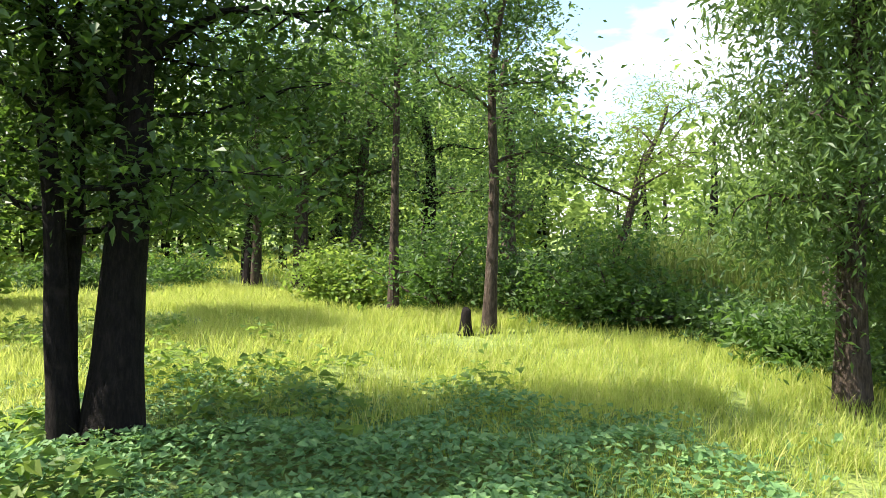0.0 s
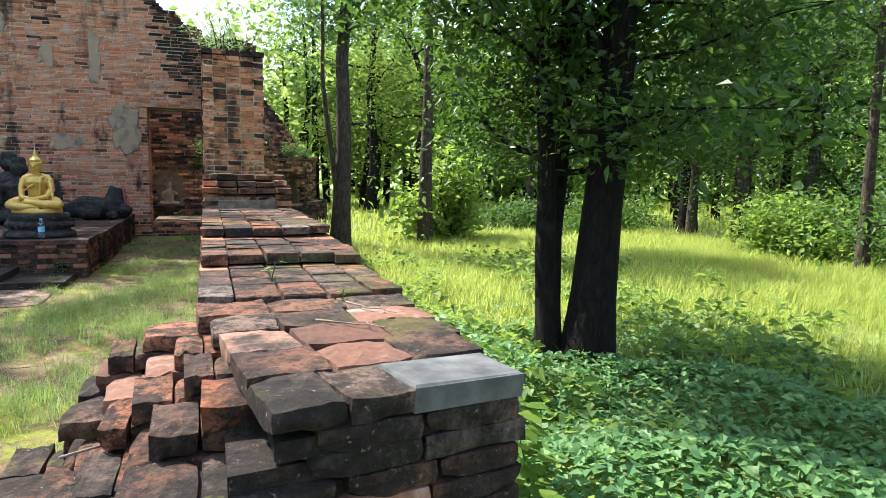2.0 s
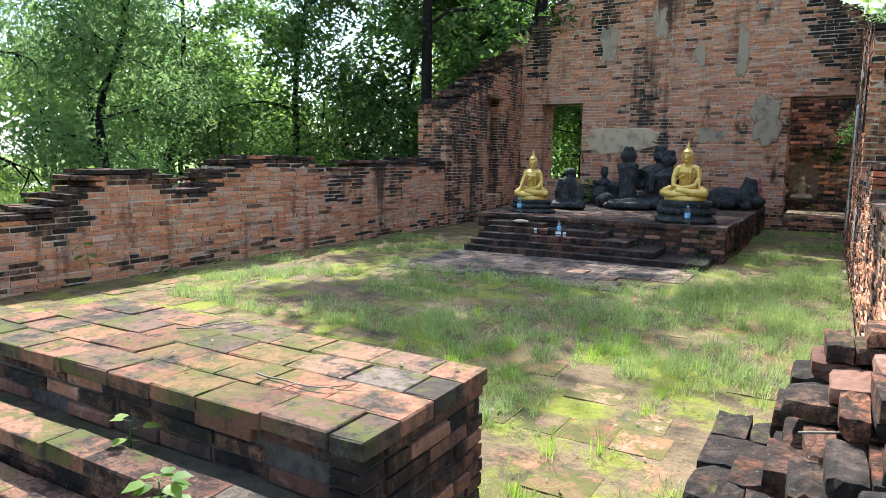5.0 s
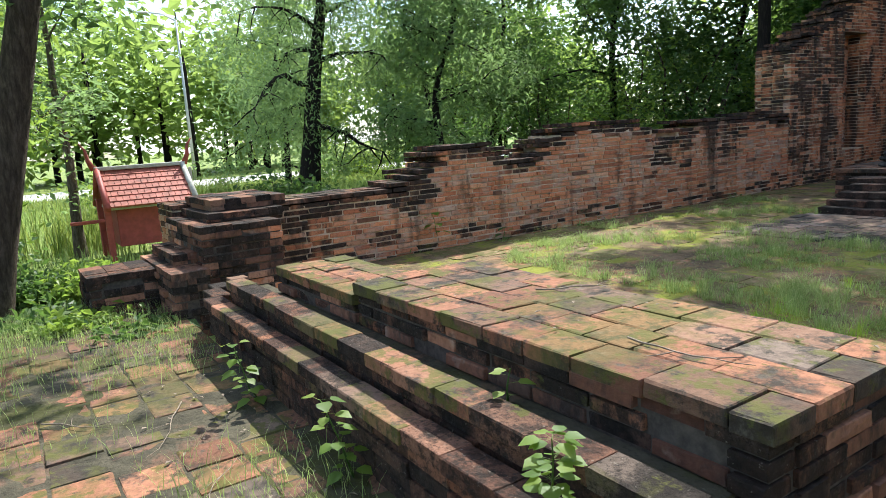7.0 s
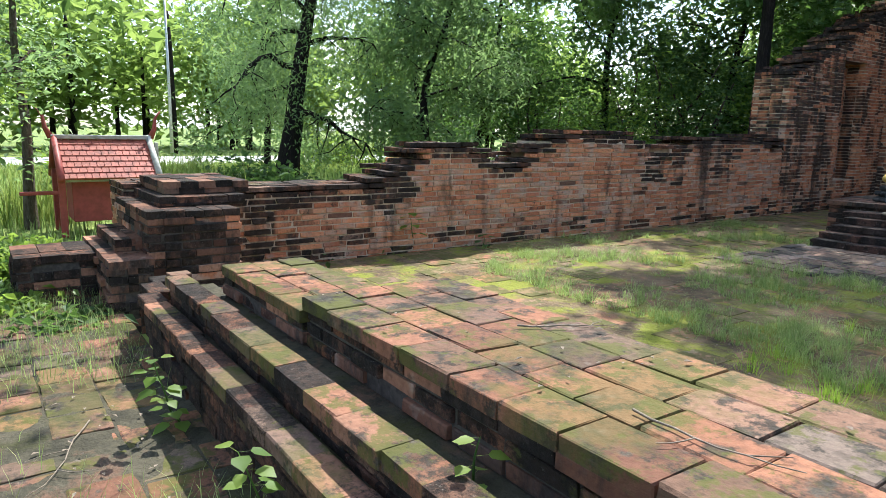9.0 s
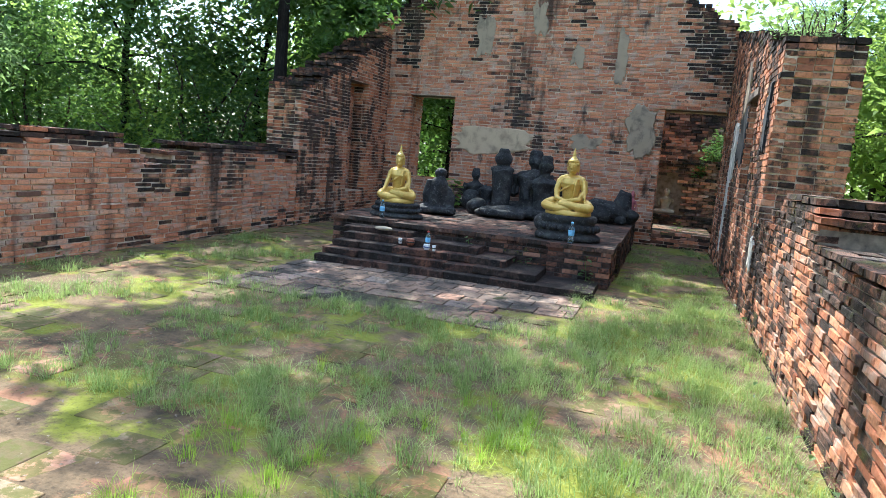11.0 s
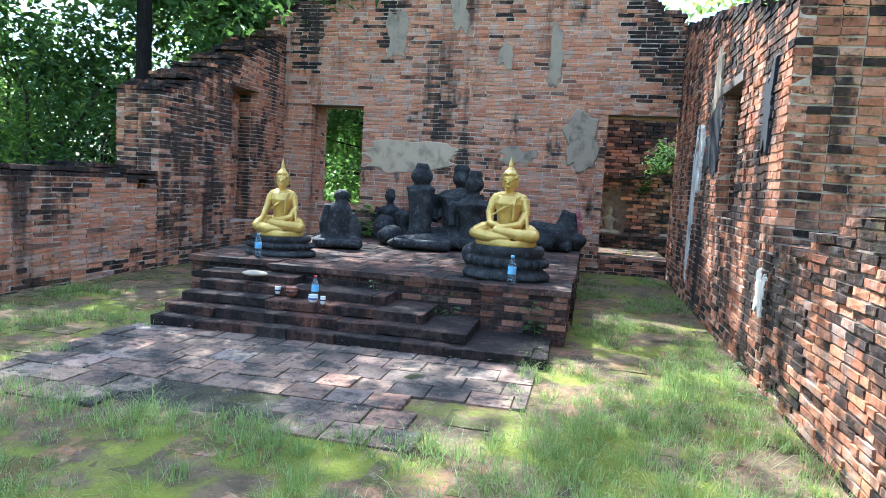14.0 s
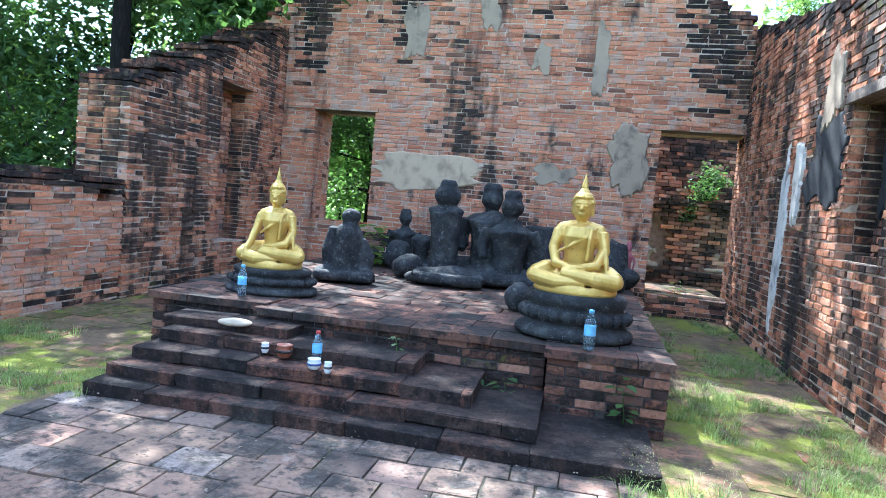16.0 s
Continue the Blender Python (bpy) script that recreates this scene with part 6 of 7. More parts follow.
for i, (x, y, R, H) in enumerate(((11.9, 4.4, 1.4, 1.9), (12.8, 6.2, 1.5, 2.0), (11.9, 8.0, 1.5, 2.1), (13.5, 9.6, 1.6, 2.2), (11.2, 10.4, 1.2, 1.3), (12.5, 2.9, 1.3, 1.1), (11.2, 1.6, 1.2, 0.9), (10.2, 0.9, 1.1, 0.9), (9.3, -0.9, 1.2, 0.9), (13.6, 12.0, 1.5, 1.7), (16.5, 5.2, 1.8, 2.2), (16.0, 13.4, 1.6, 2.2), (10.5, 16.2, 1.6, 1.4), (8.4, 17.4, 1.4, 1.1))):
    shrub("thicket", "dense dark green thicket at the meadow's edge", (x, y, G), R, H, 4300, 0.145, (LEAF_DARK, LEAF_MID, LEAF_DARK, LEAF_MID, LEAF_LIGHT)[i % 5], 60 + i, group="thickets")
# left of the hall
tree("large leaning tree with rough grey-brown bark beside the forecourt", (-7.95, -0.55, G), 8.0, 0.175, (0.04, 0.25), 0.50, 2.4, 6500, 0.17, LEAF_MID, BARK, 8, 8, bend=0.01)
tree("thick dark old trunk at the forecourt's edge", (-8.25, -1.55, G), 7.5, 0.22, (-0.02, 0.02), 0.35, 2.4, 5000, 0.15, LEAF_MID, BARK_DARK, 9, 8)
tree("thin pale-barked young tree behind shrine", (-12.75, 0.72, G), 5.0, 0.085, (-0.01, 0.01), 0.33, 1.4, 2600, 0.13, LEAF_FEATHER, BARK_PALE, 10, 7)
tree("small leafy tree with forked stems", (-11.2, -0.9, G), 4.5, 0.08, (0.0, 0.04), 0.25, 1.3, 2600, 0.14, LEAF_LIGHT, BARK, 11, 7, ((0.1, 0.1, 0.1, 0.16, 3.8, 0.06),))
tree("leaning willowy tree with drooping feathery foliage", (-18.6, 7.0, G), 8.0, 0.30, (-0.05, 0.17), 0.25, 3.0, 22000, 0.15, LEAF_FEATHER, BARK_DARK, 12, 12, (), 0.6, 0.8, 0.26, 1.3)
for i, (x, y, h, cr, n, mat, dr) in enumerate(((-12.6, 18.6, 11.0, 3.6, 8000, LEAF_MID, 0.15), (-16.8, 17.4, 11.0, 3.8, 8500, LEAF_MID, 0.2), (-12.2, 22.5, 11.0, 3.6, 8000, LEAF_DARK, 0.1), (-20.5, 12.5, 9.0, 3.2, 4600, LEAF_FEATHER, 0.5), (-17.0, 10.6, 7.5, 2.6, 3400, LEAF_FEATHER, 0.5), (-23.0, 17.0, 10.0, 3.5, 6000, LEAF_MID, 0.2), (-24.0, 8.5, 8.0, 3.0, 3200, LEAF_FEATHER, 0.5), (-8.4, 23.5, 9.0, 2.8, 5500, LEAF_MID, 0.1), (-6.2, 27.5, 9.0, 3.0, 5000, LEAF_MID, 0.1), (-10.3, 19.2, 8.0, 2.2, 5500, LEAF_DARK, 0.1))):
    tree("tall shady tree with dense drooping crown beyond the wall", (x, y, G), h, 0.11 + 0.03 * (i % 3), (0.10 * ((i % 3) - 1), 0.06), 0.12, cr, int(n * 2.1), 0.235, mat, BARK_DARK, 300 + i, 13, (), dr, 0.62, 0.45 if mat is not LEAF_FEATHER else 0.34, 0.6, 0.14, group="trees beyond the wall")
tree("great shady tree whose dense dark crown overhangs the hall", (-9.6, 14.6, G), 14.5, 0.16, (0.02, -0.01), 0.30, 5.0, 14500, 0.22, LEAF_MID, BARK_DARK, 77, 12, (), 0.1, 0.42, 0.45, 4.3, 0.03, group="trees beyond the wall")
# Added up-sun so its crown above view shades the floor right of the altar.
tree("tall tree added beside the gable, its high crown there to shade the hall", (-8.9, 19.2, G), 15.5, 0.24, (0.10, -0.06), 0.5, 4.2, 3600, 0.24, LEAF_MID, BARK_DARK, 79, 8, (), 0.1, 0.42, 0.45, 8.5, 0.03, group="trees beyond the wall")
# Added out of view behind the gable, to keep sun off the right wall.
tree("tall unseen tree added behind the gable to shade the right wall", (-4.8, 20.3, G), 13.0, 0.25, (0.0, -0.01), 0.48, 4.3, 9500, 0.24, LEAF_MID, BARK, 78, 12, (), 0.1, 0.55, 0.45, 6.0, 0.03, group="trees beyond the wall")
for i, (x, y, R, H) in enumerate(((-7.3, -0.15, 0.45, 0.42), (-6.75, 0.15, 0.35, 0.32), (-6.3, 0.5, 0.3, 0.3), (-6.6, -0.9, 0.4, 0.35), (-9.2, -0.2, 0.6, 0.55), (-8.9, 0.45, 0.5, 0.5), (-14.5, -1.5, 1.0, 1.3), (-13.5, 8.0, 1.4, 1.2), (-15.5, 5.2, 1.2, 0.9), (-20.0, 2.5, 1.5, 1.2), (-22.0, -2.0, 1.8, 1.8), (-26.0, 12.0, 2.0, 2.0))):
    shrub("bush", "leafy green undergrowth bush", (x, y, G), R, H, 1500 if R < 0.7 else 2200, 0.10 if R < 0.7 else 0.18, (LEAF_MID, LEAF_LIGHT)[i % 2], 90 + i)


for i, (x, y, R, H) in enumerate(((-12.2, 15.8, 1.5, 3.6), (-14.2, 16.6, 1.6, 4.0), (-16.4, 18.2, 1.8, 4.2), (-12.6, 20.2, 1.7, 4.2), (-10.4, 17.6, 1.2, 3.4), (-18.6, 16.2, 1.8, 3.8), (-14.6, 21.5, 1.8, 4.5))):
    shrub("thicket", "dense green thicket beyond the long low wall", (x, y, G), R, H, 4300, 0.16, (LEAF_MID, LEAF_LIGHT)[i % 3 == 1], 700 + i, group="thickets")


# ---- far woods all round, as one mass of foliage ----
def far_woods(name, label, r0, r1, a0, a1, n_trees, h0, h1, per, leaf, seed, material=FAR_LEAF):
    r = np.random.default_rng(seed)
    C, wood = [], []
    for _ in range(n_trees):
        a, d = math.radians(r.uniform(a0, a1)), r.uniform(r0, r1)
        x, y = -2 + d * math.cos(a), 7 + d * math.sin(a)
        if -38 < x < -28:
            continue
        h = r.uniform(h0, h1)
        R = h * r.uniform(0.28, 0.42)
        blobs = r.normal(0, 1, (9, 3)) * np.array([R * 0.55, R * 0.55, h * 0.2]) + np.array([x, y, h * 0.58])
        pts = blobs[r.integers(9, size=per)] + r.normal(0, 1, (per, 3)) * np.array([R * 0.34, R * 0.34, h * 0.12])
        pts[:, 2] = np.maximum(pts[:, 2], 0.05)
        C.append(pts)
        wood.append(tube_arrays([(x, y, -0.2), (x + r.normal(0, 0.3), y, h * 0.5), (x + r.normal(0, 0.5), y, h * 0.8)], [0.2, 0.12, 0.04], 5))
    C = np.concatenate(C)
    v, f = leaf_arrays(C, leaf, seed + 1, 0.6)
    ob = new(name, fast_mesh(name, v, f, [material]))
    tagged(ob, label, "woods", kind="stuff")
    tagged(new(name + "_trunks", joined(name + "_trunks", wood, BARK_DARK)), "distant dark tree trunks of the far woods", "woods", kind="stuff")


far_woods("far_woods", "distant sunlit green woods round the ruin", 38, 58, 20, 235, 240, 7.0, 13.0, 520, 0.75, 401)
far_woods("far_woods_east", "distant low green scrub and trees beyond the meadow", 24, 46, -20, 60, 46, 3.0, 6.5, 520, 0.38, 402)
far_woods("far_woods_north", "distant hazy green trees behind the stupa", 24, 38, 58, 84, 20, 7.0, 11.0, 520, 0.42, 404)
far_woods("far_woods_rear", "distant green trees behind", 40, 60, 235, 340, 40, 6.0, 9.0, 300, 0.9, 403)


# ---- grass ----
def scatter(n, x0, x1, y0, y1, seed, keep):
    r = np.random.default_rng(seed)
    P = np.stack([r.uniform(x0, x1, n), r.uniform(y0, y1, n)], 1)
    return P[[keep(x, y, u) for (x, y), u in zip(P, r.random(n))]]


def tufts(P, n, spread, seed):
    """Spread n blades round each point."""
    r = np.random.default_rng(seed)
    return np.repeat(P, n, 0) + r.normal(0, spread, (len(P) * n, 2)) * np.repeat(r.uniform(0.4, 1.3, (len(P), 1)), n, 0)


def grass(name, label, P, z, height, width, material, seed, lean=0.4):
    V, F = blade_arrays(np.column_stack([P, np.full(len(P), z)]), height, width, seed, lean)
    tagged(new(name, fast_mesh(name, V, F, [material])), label, "grass", kind="stuff")


def in_hall(x, y):
    return HALL_L - 0.75 < x < HALL_R + 0.85 and 1.2 < y < BACK + 0.9


def meadow_keep(x, y, u):
    return not in_hall(x, y) and not (x < 0.9 and y < 9.8) and (x + 1.0) ** 2 + (y - 24.3) ** 2 > 25 and math.hypot(x - 2.3, (y - 2.4) * 0.8) > 1.9 + u and u < 0.55 + 0.8 * noise.noise(Vector((x * 0.5, y * 0.5, 1)))


P = tufts(scatter(20000, 0.85, 11.5, -4.0, 16.0, 501, meadow_keep), 10, 0.07, 500)
P = P[P[:, 0] > 0.75]
dist = np.hypot(P[:, 0], P[:, 1])
grass("meadow_grass", "tall sunlit yellow-green meadow grass", P, G - 0.02, 0.17 + 0.006 * dist, 0.0024 + 0.00042 * dist, GRASS, 502, 1.1)
P = scatter(72000, 0.85, 30.0, -9.0, 36.0, 503, lambda x, y, u: meadow_keep(x, y, u) and (x > 10.5 or y > 15 or y < -3.5))
dist = np.hypot(P[:, 0], P[:, 1])
grass("meadow_grass_far", "tall meadow grass further out", P, G - 0.02, 0.32, 0.004 + 0.0006 * dist, GRASS, 504, 0.9)
P = scatter(50000, -28.0, -8.7, -7.0, 16.0, 505, lambda x, y, u: u < 0.75 and not (x > -7.2 and y > -3.2))
dist = np.hypot(P[:, 0] + 1, P[:, 1])
grass("verge_grass", "bright green grass beyond the low wall", P, G - 0.02, 0.20 + 0.004 * dist, 0.0032 + 0.0005 * dist, GRASS_FINE, 506)
P = scatter(9000, -17.5, -13.0, -2.5, 4.5, 507, lambda x, y, u: noise.noise(Vector((x * 0.6, y * 0.6, 4))) > 0.05)
grass("reeds", "tall pale green reeds near the shrine", P, G - 0.02, 0.95, 0.010, REED, 508, 0.6)
P = scatter(12000, 12.5, 17.5, -1.5, 5.0, 509, lambda x, y, u: noise.noise(Vector((x * 0.5, y * 0.5, 9))) > -0.15)
grass("reeds_meadow", "tall dry yellow-green reeds at the meadow's edge", P, G - 0.02, 1.7, 0.014, REED, 510, 0.5)
P = scatter(14000, -27.5, -22.5, -14.0, 24.0, 511, lambda x, y, u: u < 0.8)
grass("roadside_reeds", "long green grass along the far road", P, G - 0.02, 0.30, 0.02, REED, 512, 0.5)


def hall_cover(x, y):
    """How much fine grass grows in the hall: thick in the middle and along the right wall, little on the moss by the left wall, none on the altar or its paving."""
    if 10.2 < y and -6.2 < x < -1.7 or (-5.6 < x < -2.1 and 7.5 < y < 10.4):
        return 0.0
    c = 0.14 + 0.95 * noise.noise(Vector((x * 1.0, y * 1.0, 21))) + 0.8 * noise.noise(Vector((x * 2.7, y * 2.7, 5)))
    if y < 4.4:
        c -= 0.12 if x > -3.0 else 0.55
    elif x > -5.2 and y < 9.6:
        c += 0.18 + (0.16 if x > -2.6 else 0)
    if x < -5.8:
        c -= 0.10
    if y > 11:
        c -= 0.02 if x > -1.7 else 0.7
    if y > 14:
        c -= 0.3
    if x > -0.75:
        c += 0.2
    return max(0.0, min(1.0, c * 2.0))


def tuft_arrays(P, per, height, width, spread, seed, lean=0.9):
    """Tufts of bent blades that fan out from each point: blades of three faces."""
    r = np.random.default_rng(seed)
    n = len(P) * per
    size = np.repeat(r.uniform(0.55, 1.25, len(P)), per)[:, None]
    a = r.uniform(0, 2 * math.pi, n)
    rad = np.abs(r.normal(0, spread, n))[:, None] * size
    d = np.stack([np.cos(a), np.sin(a), np.zeros(n)], 1)
    B = np.column_stack([np.repeat(P, per, 0), np.full(n, -0.012)]) + d * rad
    H = np.repeat(np.asarray(height), per)[:, None] * r.uniform(0.4, 1.2, (n, 1)) * size
    turn = a + r.normal(0, 0.7, n)
    d = np.stack([np.cos(turn), np.sin(turn), np.zeros(n)], 1)
    side = np.stack([-np.sin(turn), np.cos(turn), np.zeros(n)], 1) * width * r.uniform(0.6, 1.3, (n, 1))
    bend = (0.25 + rad / spread * 0.35) * lean * r.uniform(0.4, 1.2, (n, 1))
    z = np.array([0, 0, 1.0])
    p1 = B + z * H * 0.6 + d * H * bend * 0.35
    p2 = B + z * H * (1 - 0.25 * np.minimum(bend, 1.2)) + d * H * bend
    V = np.stack([B - side, B + side, p1 + side * 0.75, p1 - side * 0.75, p2], 1).reshape(-1, 3)
    q = 5 * np.arange(n)[:, None]
    F = np.concatenate([q + np.array([0, 1, 2]), q + np.array([0, 2, 3]), q + np.array([3, 2, 4])], 1).reshape(-1, 3)
    return V, F


TUFT = scatter(10500, HALL_L + 0.1, HALL_R - 0.06, 1.7, 16.2, 521, lambda x, y, u: u < hall_cover(x, y))
V, F = tuft_arrays(TUFT, 29, [0.035 + (0.10 if y < 9.5 else 0.07) * hall_cover(x, y) * ru for (x, y), ru in zip(TUFT, rng.uniform(0.5, 1.3, len(TUFT)))], 0.0020, 0.048, 522, 1.7)
tagged(new("hall_grass", fast_mesh("hall_grass", V, F, [GRASS_FINE])), "soft fine green grass growing in tufts over the hall floor", "grass", kind="stuff")
BRIGHT = scatter(520, -3.4, -0.7, 1.9, 5.6, 523, lambda x, y, u: u < 0.25 + 0.9 * noise.noise(Vector((x * 1.6, y * 0.7, 51))))
V, F = tuft_arrays(BRIGHT, 60, np.full(len(BRIGHT), 0.13), 0.0017, 0.05, 524, 1.3)
tagged(new("young_grass", fast_mesh("young_grass", V, F, [GRASS_YOUNG])), "bright lime-green young grass tufts between floor tiles", "grass", kind="stuff")
P = tufts(TUFT, 16, 0.07, 525)
P = P[(P[:, 0] < HALL_R - 0.02) & (P[:, 0] > HALL_L + 0.02)]
rs = np.random.default_rng(526)
zz = np.array([(0.05 + (0.16 if y < 9.5 else 0.10) * hall_cover(x, y)) for x, y in P]) * rs.uniform(0.45, 1.15, len(P))
V, F = leaf_arrays(np.column_stack([P, zz]), 0.013, 527, 0.22, 0.0, 1.6)
tagged(new("grass_seed_heads", fast_mesh("grass_seed_heads", V, F, [GRASS_SEED])), "airy pale seed heads of the fine hall grass", "grass", kind="stuff")
P = scatter(52000, -7.4, 0.7, -3.6, 0.85, 523, lambda x, y, u: u < 0.75 * max(0.0, noise.noise(Vector((x * 1.1, y * 1.1, 31))) + 0.0 + 0.6 * max(0, -5.0 - x) + 0.5 * max(0, -0.15 - y)))
grass("forecourt_grass", "tufts of grass between the forecourt tiles", P, 0.075, 0.14, 0.0018, GRASS_FINE, 524, 0.9)


# broad-leaved creepers round the large tree and along the right wall's outside
def creeper(name, label, n, keep, x0, x1, y0, y1, z, leaf, seed, material, rise):
    P = scatter(n, x0, x1, y0, y1, seed, keep)
    r = np.random.default_rng(seed)
    hgt = np.array([rise * (0.55 + 0.9 * noise.noise(Vector((x * 1.3, y * 1.3, 2)))) for x, y in P])
    C = np.column_stack([P, z + np.maximum(0.03, hgt) * r.uniform(0.45, 1.0, len(P))])
    V, F = leaf_arrays(C, leaf, seed + 1, 0.72, 0.0, 0.4, 1.6)
    tagged(new(name, fast_mesh(name, V, F, [material])), label, "creeper", kind="stuff")


def shade_keep(x, y, u):
    d = math.hypot(x - 2.5, (y - 2.4) * 0.8)
    return x > 0.72 and u < 1.25 - d / 3.1 + 0.5 * noise.noise(Vector((x, y, 12)))


creeper("creeper", "dark green broad-leaved creeper covering the shaded ground", 62000, shade_keep, 0.72, 6.5, -2.0, 8.0, G, 0.078, 531, LEAF_IVY, 0.28)
creeper("creeper_light", "light green broad-leaved weeds at the tree's foot", 5200, lambda x, y, u: x > 0.75 and noise.noise(Vector((x * 0.8, y * 0.8, 40))) > 0.05, 0.75, 6.5, 3.0, 10.5, G, 0.12, 532, LEAF_LIGHT, 0.48)
creeper("wall_weeds", "low green weeds at the foot of the hall walls", 1800, lambda x, y, u: u < 0.6 and (x > HALL_R - 0.3 or x < HALL_L + 0.35 or y > 16.0) and not -6.3 < x < -1.7, HALL_L + 0.05, HALL_R - 0.04, 2.5, 16.5, 0.0, 0.07, 533, LEAF_MID, 0.14)


# ---- single plants ----
def weed(label, base, H, leaf, n, seed, material=LEAF_LIGHT):
    """A thin-stemmed weed with broad heart-shaped leaves on stalks."""
    r = np.random.default_rng(seed)
    t = thing("weed", label, "plant", "weeds", at=base)
    b = Vector(base)
    line = wander(b, (r.normal(0, 0.12), r.normal(0, 0.12), 1), H, 6, r, 0.10)
    stems = [tube_arrays(line, [0.006 - 0.0007 * i for i in range(7)], 6)]
    ends = []
    for i in range(n):
        p = line[1 + i % 6]
        a = 2.4 * i + r.normal(0, 0.5)
        ends.append((p, a))
    part("stem", joined("stem", stems, LEAF_MID), t)
    shape = [(0.0, 0.012), (0.6, 0.015), (0.75, 0.40), (1.15, 0.46), (1.65, 0.0)]
    for e, a in ends:
        L = leaf * r.uniform(0.7, 1.25)
        d, s = Vector((math.cos(a), math.sin(a), r.uniform(0.0, 0.55))), Vector((-math.sin(a), math.cos(a), 0))
        mid = [e + d * (u * L) - Vector((0, 0, 0.22 * L * u * u)) for u, _ in shape]
        V = [tuple(q) for q in mid] + [tuple(m + s * (w * L) + Vector((0, 0, 0.10 * L * w))) for m, (_, w) in zip(mid, shape)] + [tuple(m - s * (w * L) + Vector((0, 0, 0.10 * L * w))) for m, (_, w) in zip(mid, shape)]
        F = [[i, i + 1, 6 + i, 5 + i] for i in range(4)] + [[i + 1, i, 10 + i, 11 + i] for i in range(4)]
        part("leaf", fast_mesh("leaf", V, F, [material], smooth=True), t)


weed("bright green broad-leaved weed growing from the brick ledge", (-1.95, 0.90, 0.30), 0.38, 0.05, 60, 1)
weed("green heart-leaved weed at the ledge's foot", (-3.05, 0.83, 0.08), 0.42, 0.06, 20, 2)
weed("green heart-leaved weed beside the ledge", (-4.15, 0.80, 0.08), 0.40, 0.065, 22, 3)
weed("small green weed rooted in the ledge trough", (-2.45, 1.16, 0.48), 0.16, 0.05, 6, 4)
weed("small pale-leaved weed on the low brick wall's foot", (-7.72, 4.30, 0.20), 0.30, 0.11, 9, 5)
weed("small green weed at the low wall's foot", (-7.70, 5.35, 0.0), 0.16, 0.09, 7, 6, LEAF_MID)
weed("green weed on the altar corner's foot", (-2.05, 10.22, 0.10), 0.30, 0.07, 14, 7, LEAF_MID)
weed("green weeds at the altar's foot", (-2.85, 10.38, 0.10), 0.18, 0.07, 10, 8, LEAF_MID)
weed("green weeds at the altar's foot", (-3.1, 10.35, 0.10), 0.16, 0.07, 12, 9, LEAF_MID)
weed("tiny weed on the altar step", (-3.72, 10.35, 0.36), 0.12, 0.05, 6, 10, LEAF_MID)
weed("small yellow-green weed on the doorway threshold", (-0.85, 17.3, 0.30), 0.24, 0.08, 10, 11)
weed("leafy green plant growing among the broken statues", (-5.32, 14.5, AZ), 0.55, 0.14, 46, 12, LEAF_LIGHT)
weed("tiny weed rooted in the brick wall's top", (0.12, 2.95, 1.0), 0.14, 0.03, 10, 13)
weed("tiny yellow weed rooted between wall bricks", (0.36, 2.45, 1.0), 0.10, 0.025, 9, 14)
weed("pale green leafy shoot beside the wall stub", (0.92, 1.72, G), 0.60, 0.055, 70, 15)
weed("pale green leafy shoot beside the wall stub", (1.3, 2.6, G), 0.55, 0.09, 60, 16, LEAF_LIGHT)
for i, (x, y, z) in enumerate(((-0.15, 19.92, 1.98), (-0.45, 19.90, 1.55), (0.1, 20.2, 2.3), (2.3, 21.4, 1.98), (2.75, 21.9, 1.98), (1.2, 20.6, 1.98))):
    shrub("ledge_plant", "green shrub sprouting from the stupa's brick ledge", (x, y, z), 0.30, 0.45, 420, 0.09, LEAF_MID, 130 + i, 0.45, 6, "ledge plants", "plant")
for i, (x, y, z, H) in enumerate(((0.1, 10.1, 3.15, 0.6), (0.35, 10.6, 3.2, 0.7), (0.0, 11.0, 3.3, 0.55), (0.3, 16.8, 4.4, 0.5))):
    shrub("wall_plant", "thin grassy shrub growing on the ruined wall's top", (x, y, z), 0.28, H, 260, 0.08, LEAF_FEATHER, 150 + i, 0.2, 7, "wall plants", "plant")


# a stump and a fallen branch in the meadow
stump = rough([lathe_arrays((9.45, 5.75, G), [(0.14, 0.0), (0.11, 0.08), (0.09, 0.25), (0.075, 0.42), (0.05, 0.47)], 14)], 0.3, 3)
tagged(new("tree_stump", joined("tree_stump", stump, BARK_DARK)), "short dark rotten tree stump in the meadow", "stump")
branch = [tube_arrays(wander((11.5, 3.6, G + 0.25), (0.35, -0.95, 0.16), 1.3, 6, np.random.default_rng(3), 0.1), [0.04, 0.037, 0.034, 0.03, 0.026, 0.022, 0.016], 8)]
tagged(new("fallen_branch", joined("fallen_branch", branch, BARK_PALE)), "pale dry fallen branch in the undergrowth", "branch")


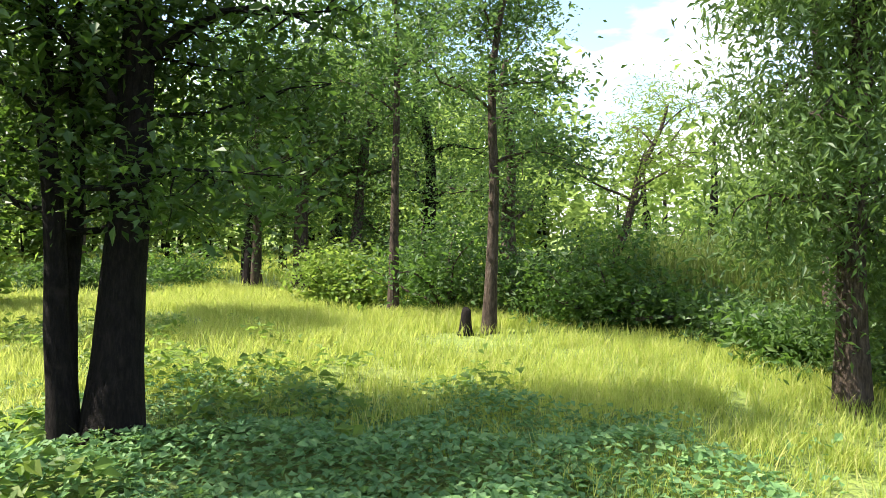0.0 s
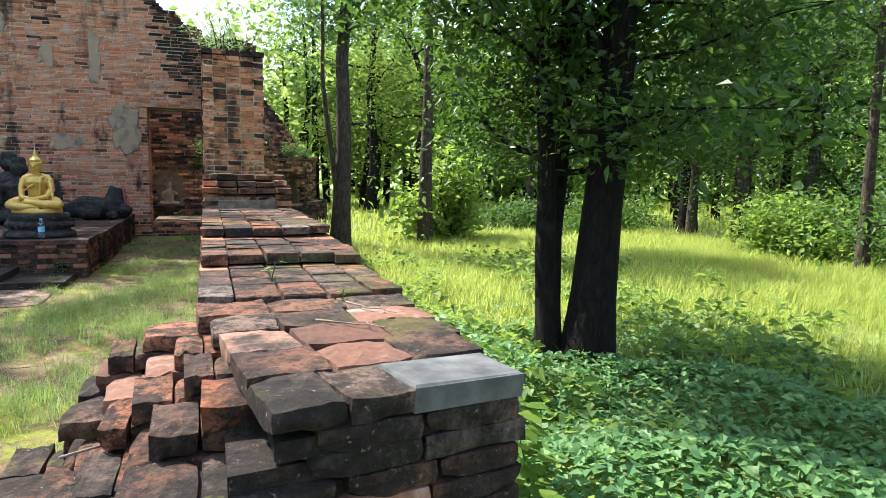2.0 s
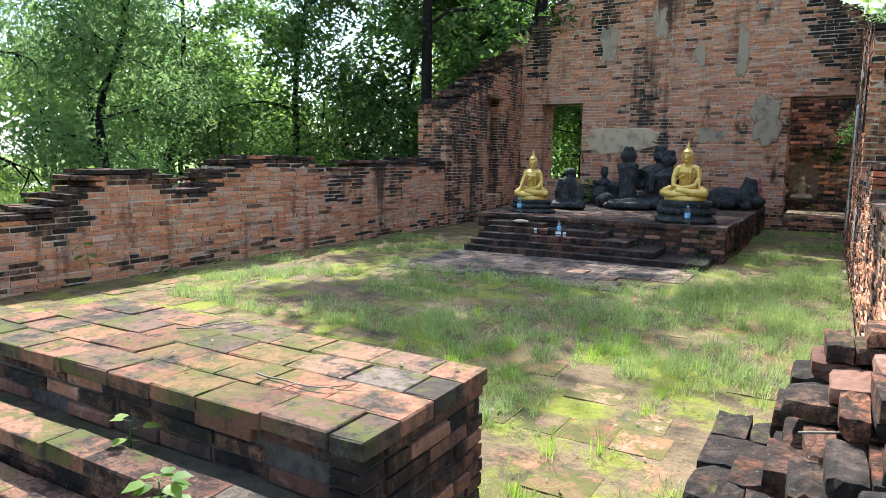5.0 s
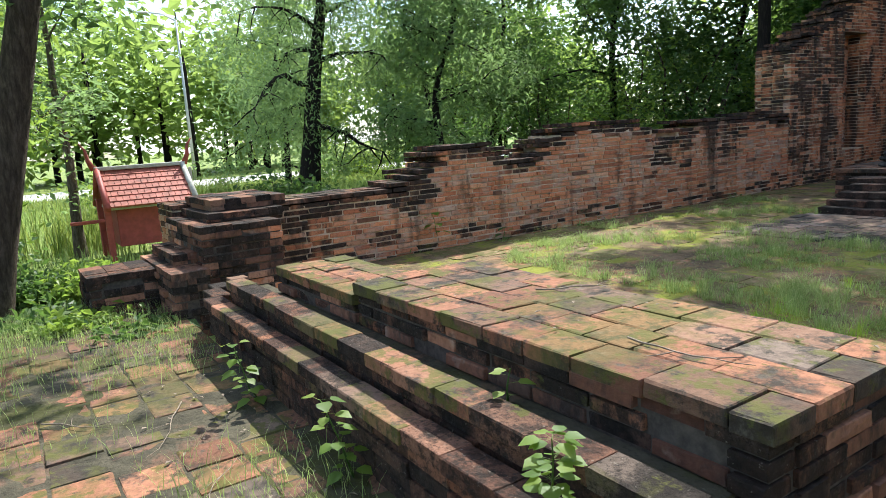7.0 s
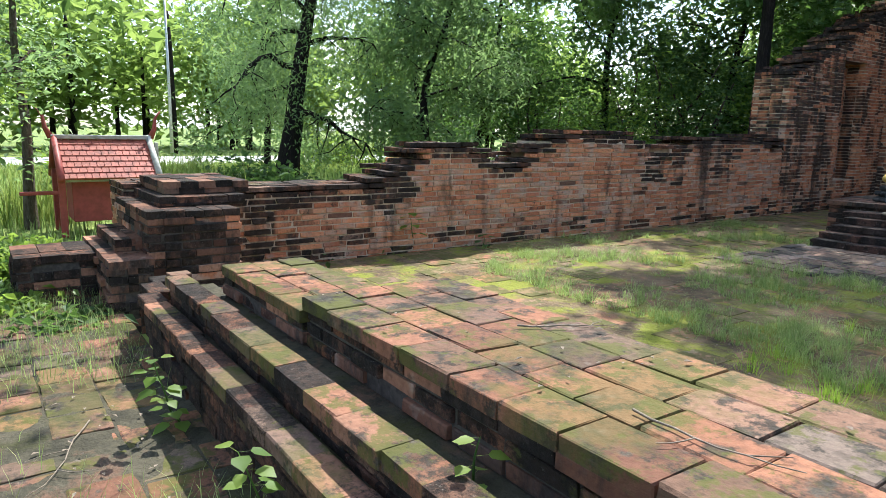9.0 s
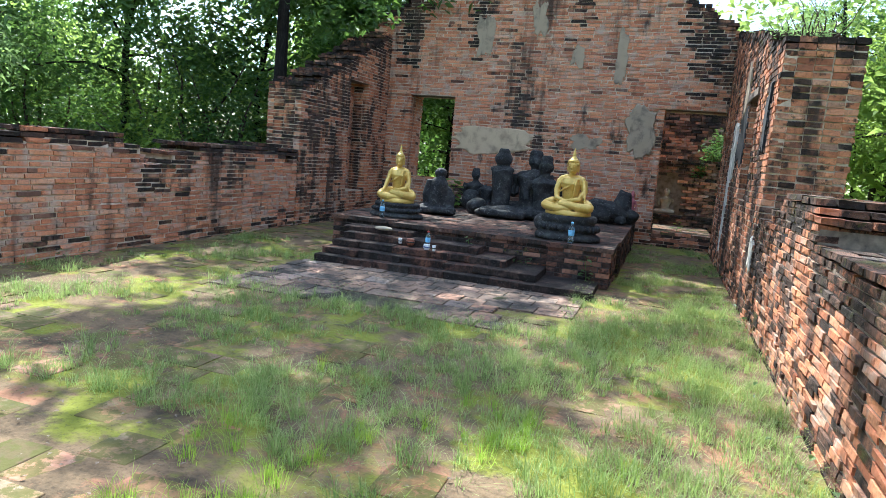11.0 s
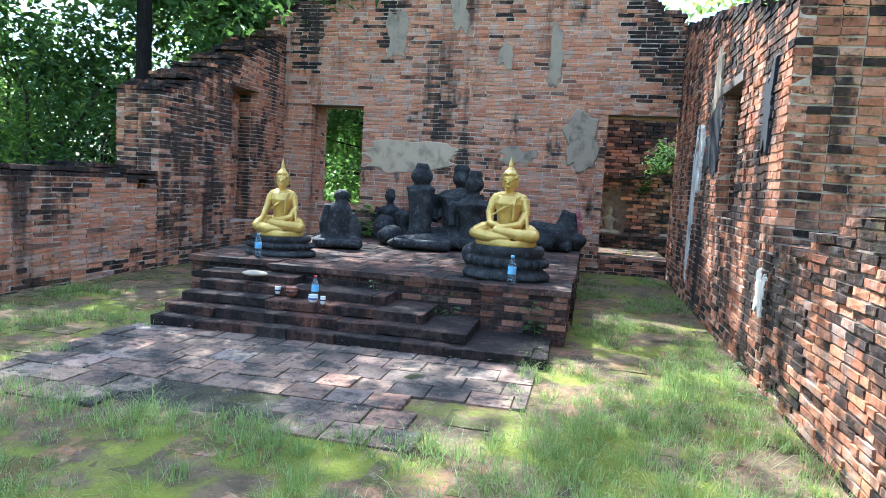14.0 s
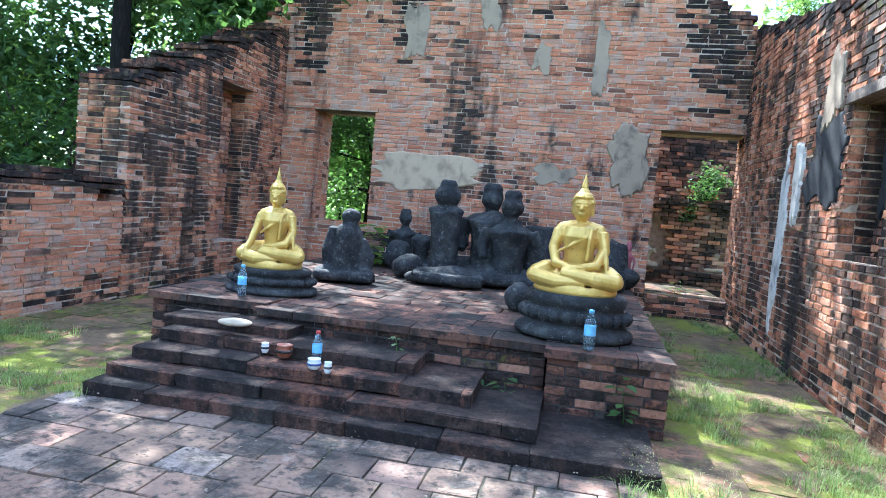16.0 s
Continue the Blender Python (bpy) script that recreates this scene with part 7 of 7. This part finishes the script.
# ---- twigs and litter ----
def twig(label, base, way, length, seed, material=TWIG, rad=0.004):
    r = np.random.default_rng(seed)
    line = wander(base, way, length, 7, r, 0.16)
    line = [Vector((p.x, p.y, base[2] + 0.004 + abs(r.normal(0, 0.004)))) for p in line]
    A = [tube_arrays(line, [rad * (1 - 0.1 * i) for i in range(8)], 6)]
    for k in (3, 5):
        side = wander(line[k], (r.normal(), r.normal(), 0), length * 0.25, 3, r, 0.2)
        A.append(tube_arrays([Vector((p.x, p.y, line[k].z)) for p in side], [rad * 0.6, rad * 0.5, rad * 0.4, rad * 0.3], 5))
    tagged(new("twig", joined("twig", A, material)), label, "twig", "fallen twigs")


twig("dry grey twig lying across broken bricks", (-0.50, 1.75, 0.80), (1, 0.35, 0), 0.75, 1)
twig("pale dry twig on the wall's brick top", (0.20, 2.05, 1.055), (0.6, -0.5, 0), 0.30, 2)
twig("pale dry twig on the wall's brick top", (0.35, 2.30, 1.055), (0.5, -0.6, 0), 0.26, 3)
twig("thin pale twig on the brick steps of the wall", (-0.05, 5.2, 1.305), (0.9, 0.2, 0), 0.5, 4)
twig("dark fallen twig on the tiled wall top", (-2.2, 1.50, 0.725), (0.9, 0.1, 0), 0.45, 5)
twig("dark fallen twig on the tiled wall top", (-2.95, 1.75, 0.725), (0.6, 0.7, 0), 0.40, 6)
twig("fallen twig on the forecourt tiles", (-4.4, 0.45, 0.105), (0.9, -0.4, 0), 0.7, 7)
twig("fallen twig on the forecourt tiles", (-3.1, 0.25, 0.105), (-0.5, 0.6, 0), 0.5, 8)
twig("fallen twig on the forecourt tiles", (-4.6, -0.2, 0.105), (0.7, 0.5, 0), 0.45, 9)
twig("dark twig on the paving before the altar", (-3.7, 7.6, 0.04), (0.8, 0.3, 0), 0.4, 10)
twig("fallen twig in the hall grass", (-1.5, 6.4, 0.01), (0.8, 0.4, 0), 0.5, 11)
P = scatter(1600, -7.0, -0.3, 0.2, 10.3, 541, lambda x, y, u: u < 0.9)
zz = np.array([0.735 if (1.3 < y < 1.98 and -3.8 < x < -1.6) else 0.112 if y < 0.8 else 0.05 if 7.4 < y < 9.4 and x < -2 else 0.012 for x, y in P])
ok = ~((P[:, 1] > 0.8) & (P[:, 1] < 1.3)) & ~((P[:, 1] > 9.35)) & ~((P[:, 0] > -0.95) & (P[:, 1] < 2.7))
litter = fast_mesh("leaf_litter", *leaf_arrays(np.column_stack([P, zz])[ok], 0.030, 542, 0.5, 0, 0.1, 4.0), [TWIG])
tagged(new("leaf_litter", litter), "small dry brown fallen leaves scattered on the paving", "litter", kind="stuff")
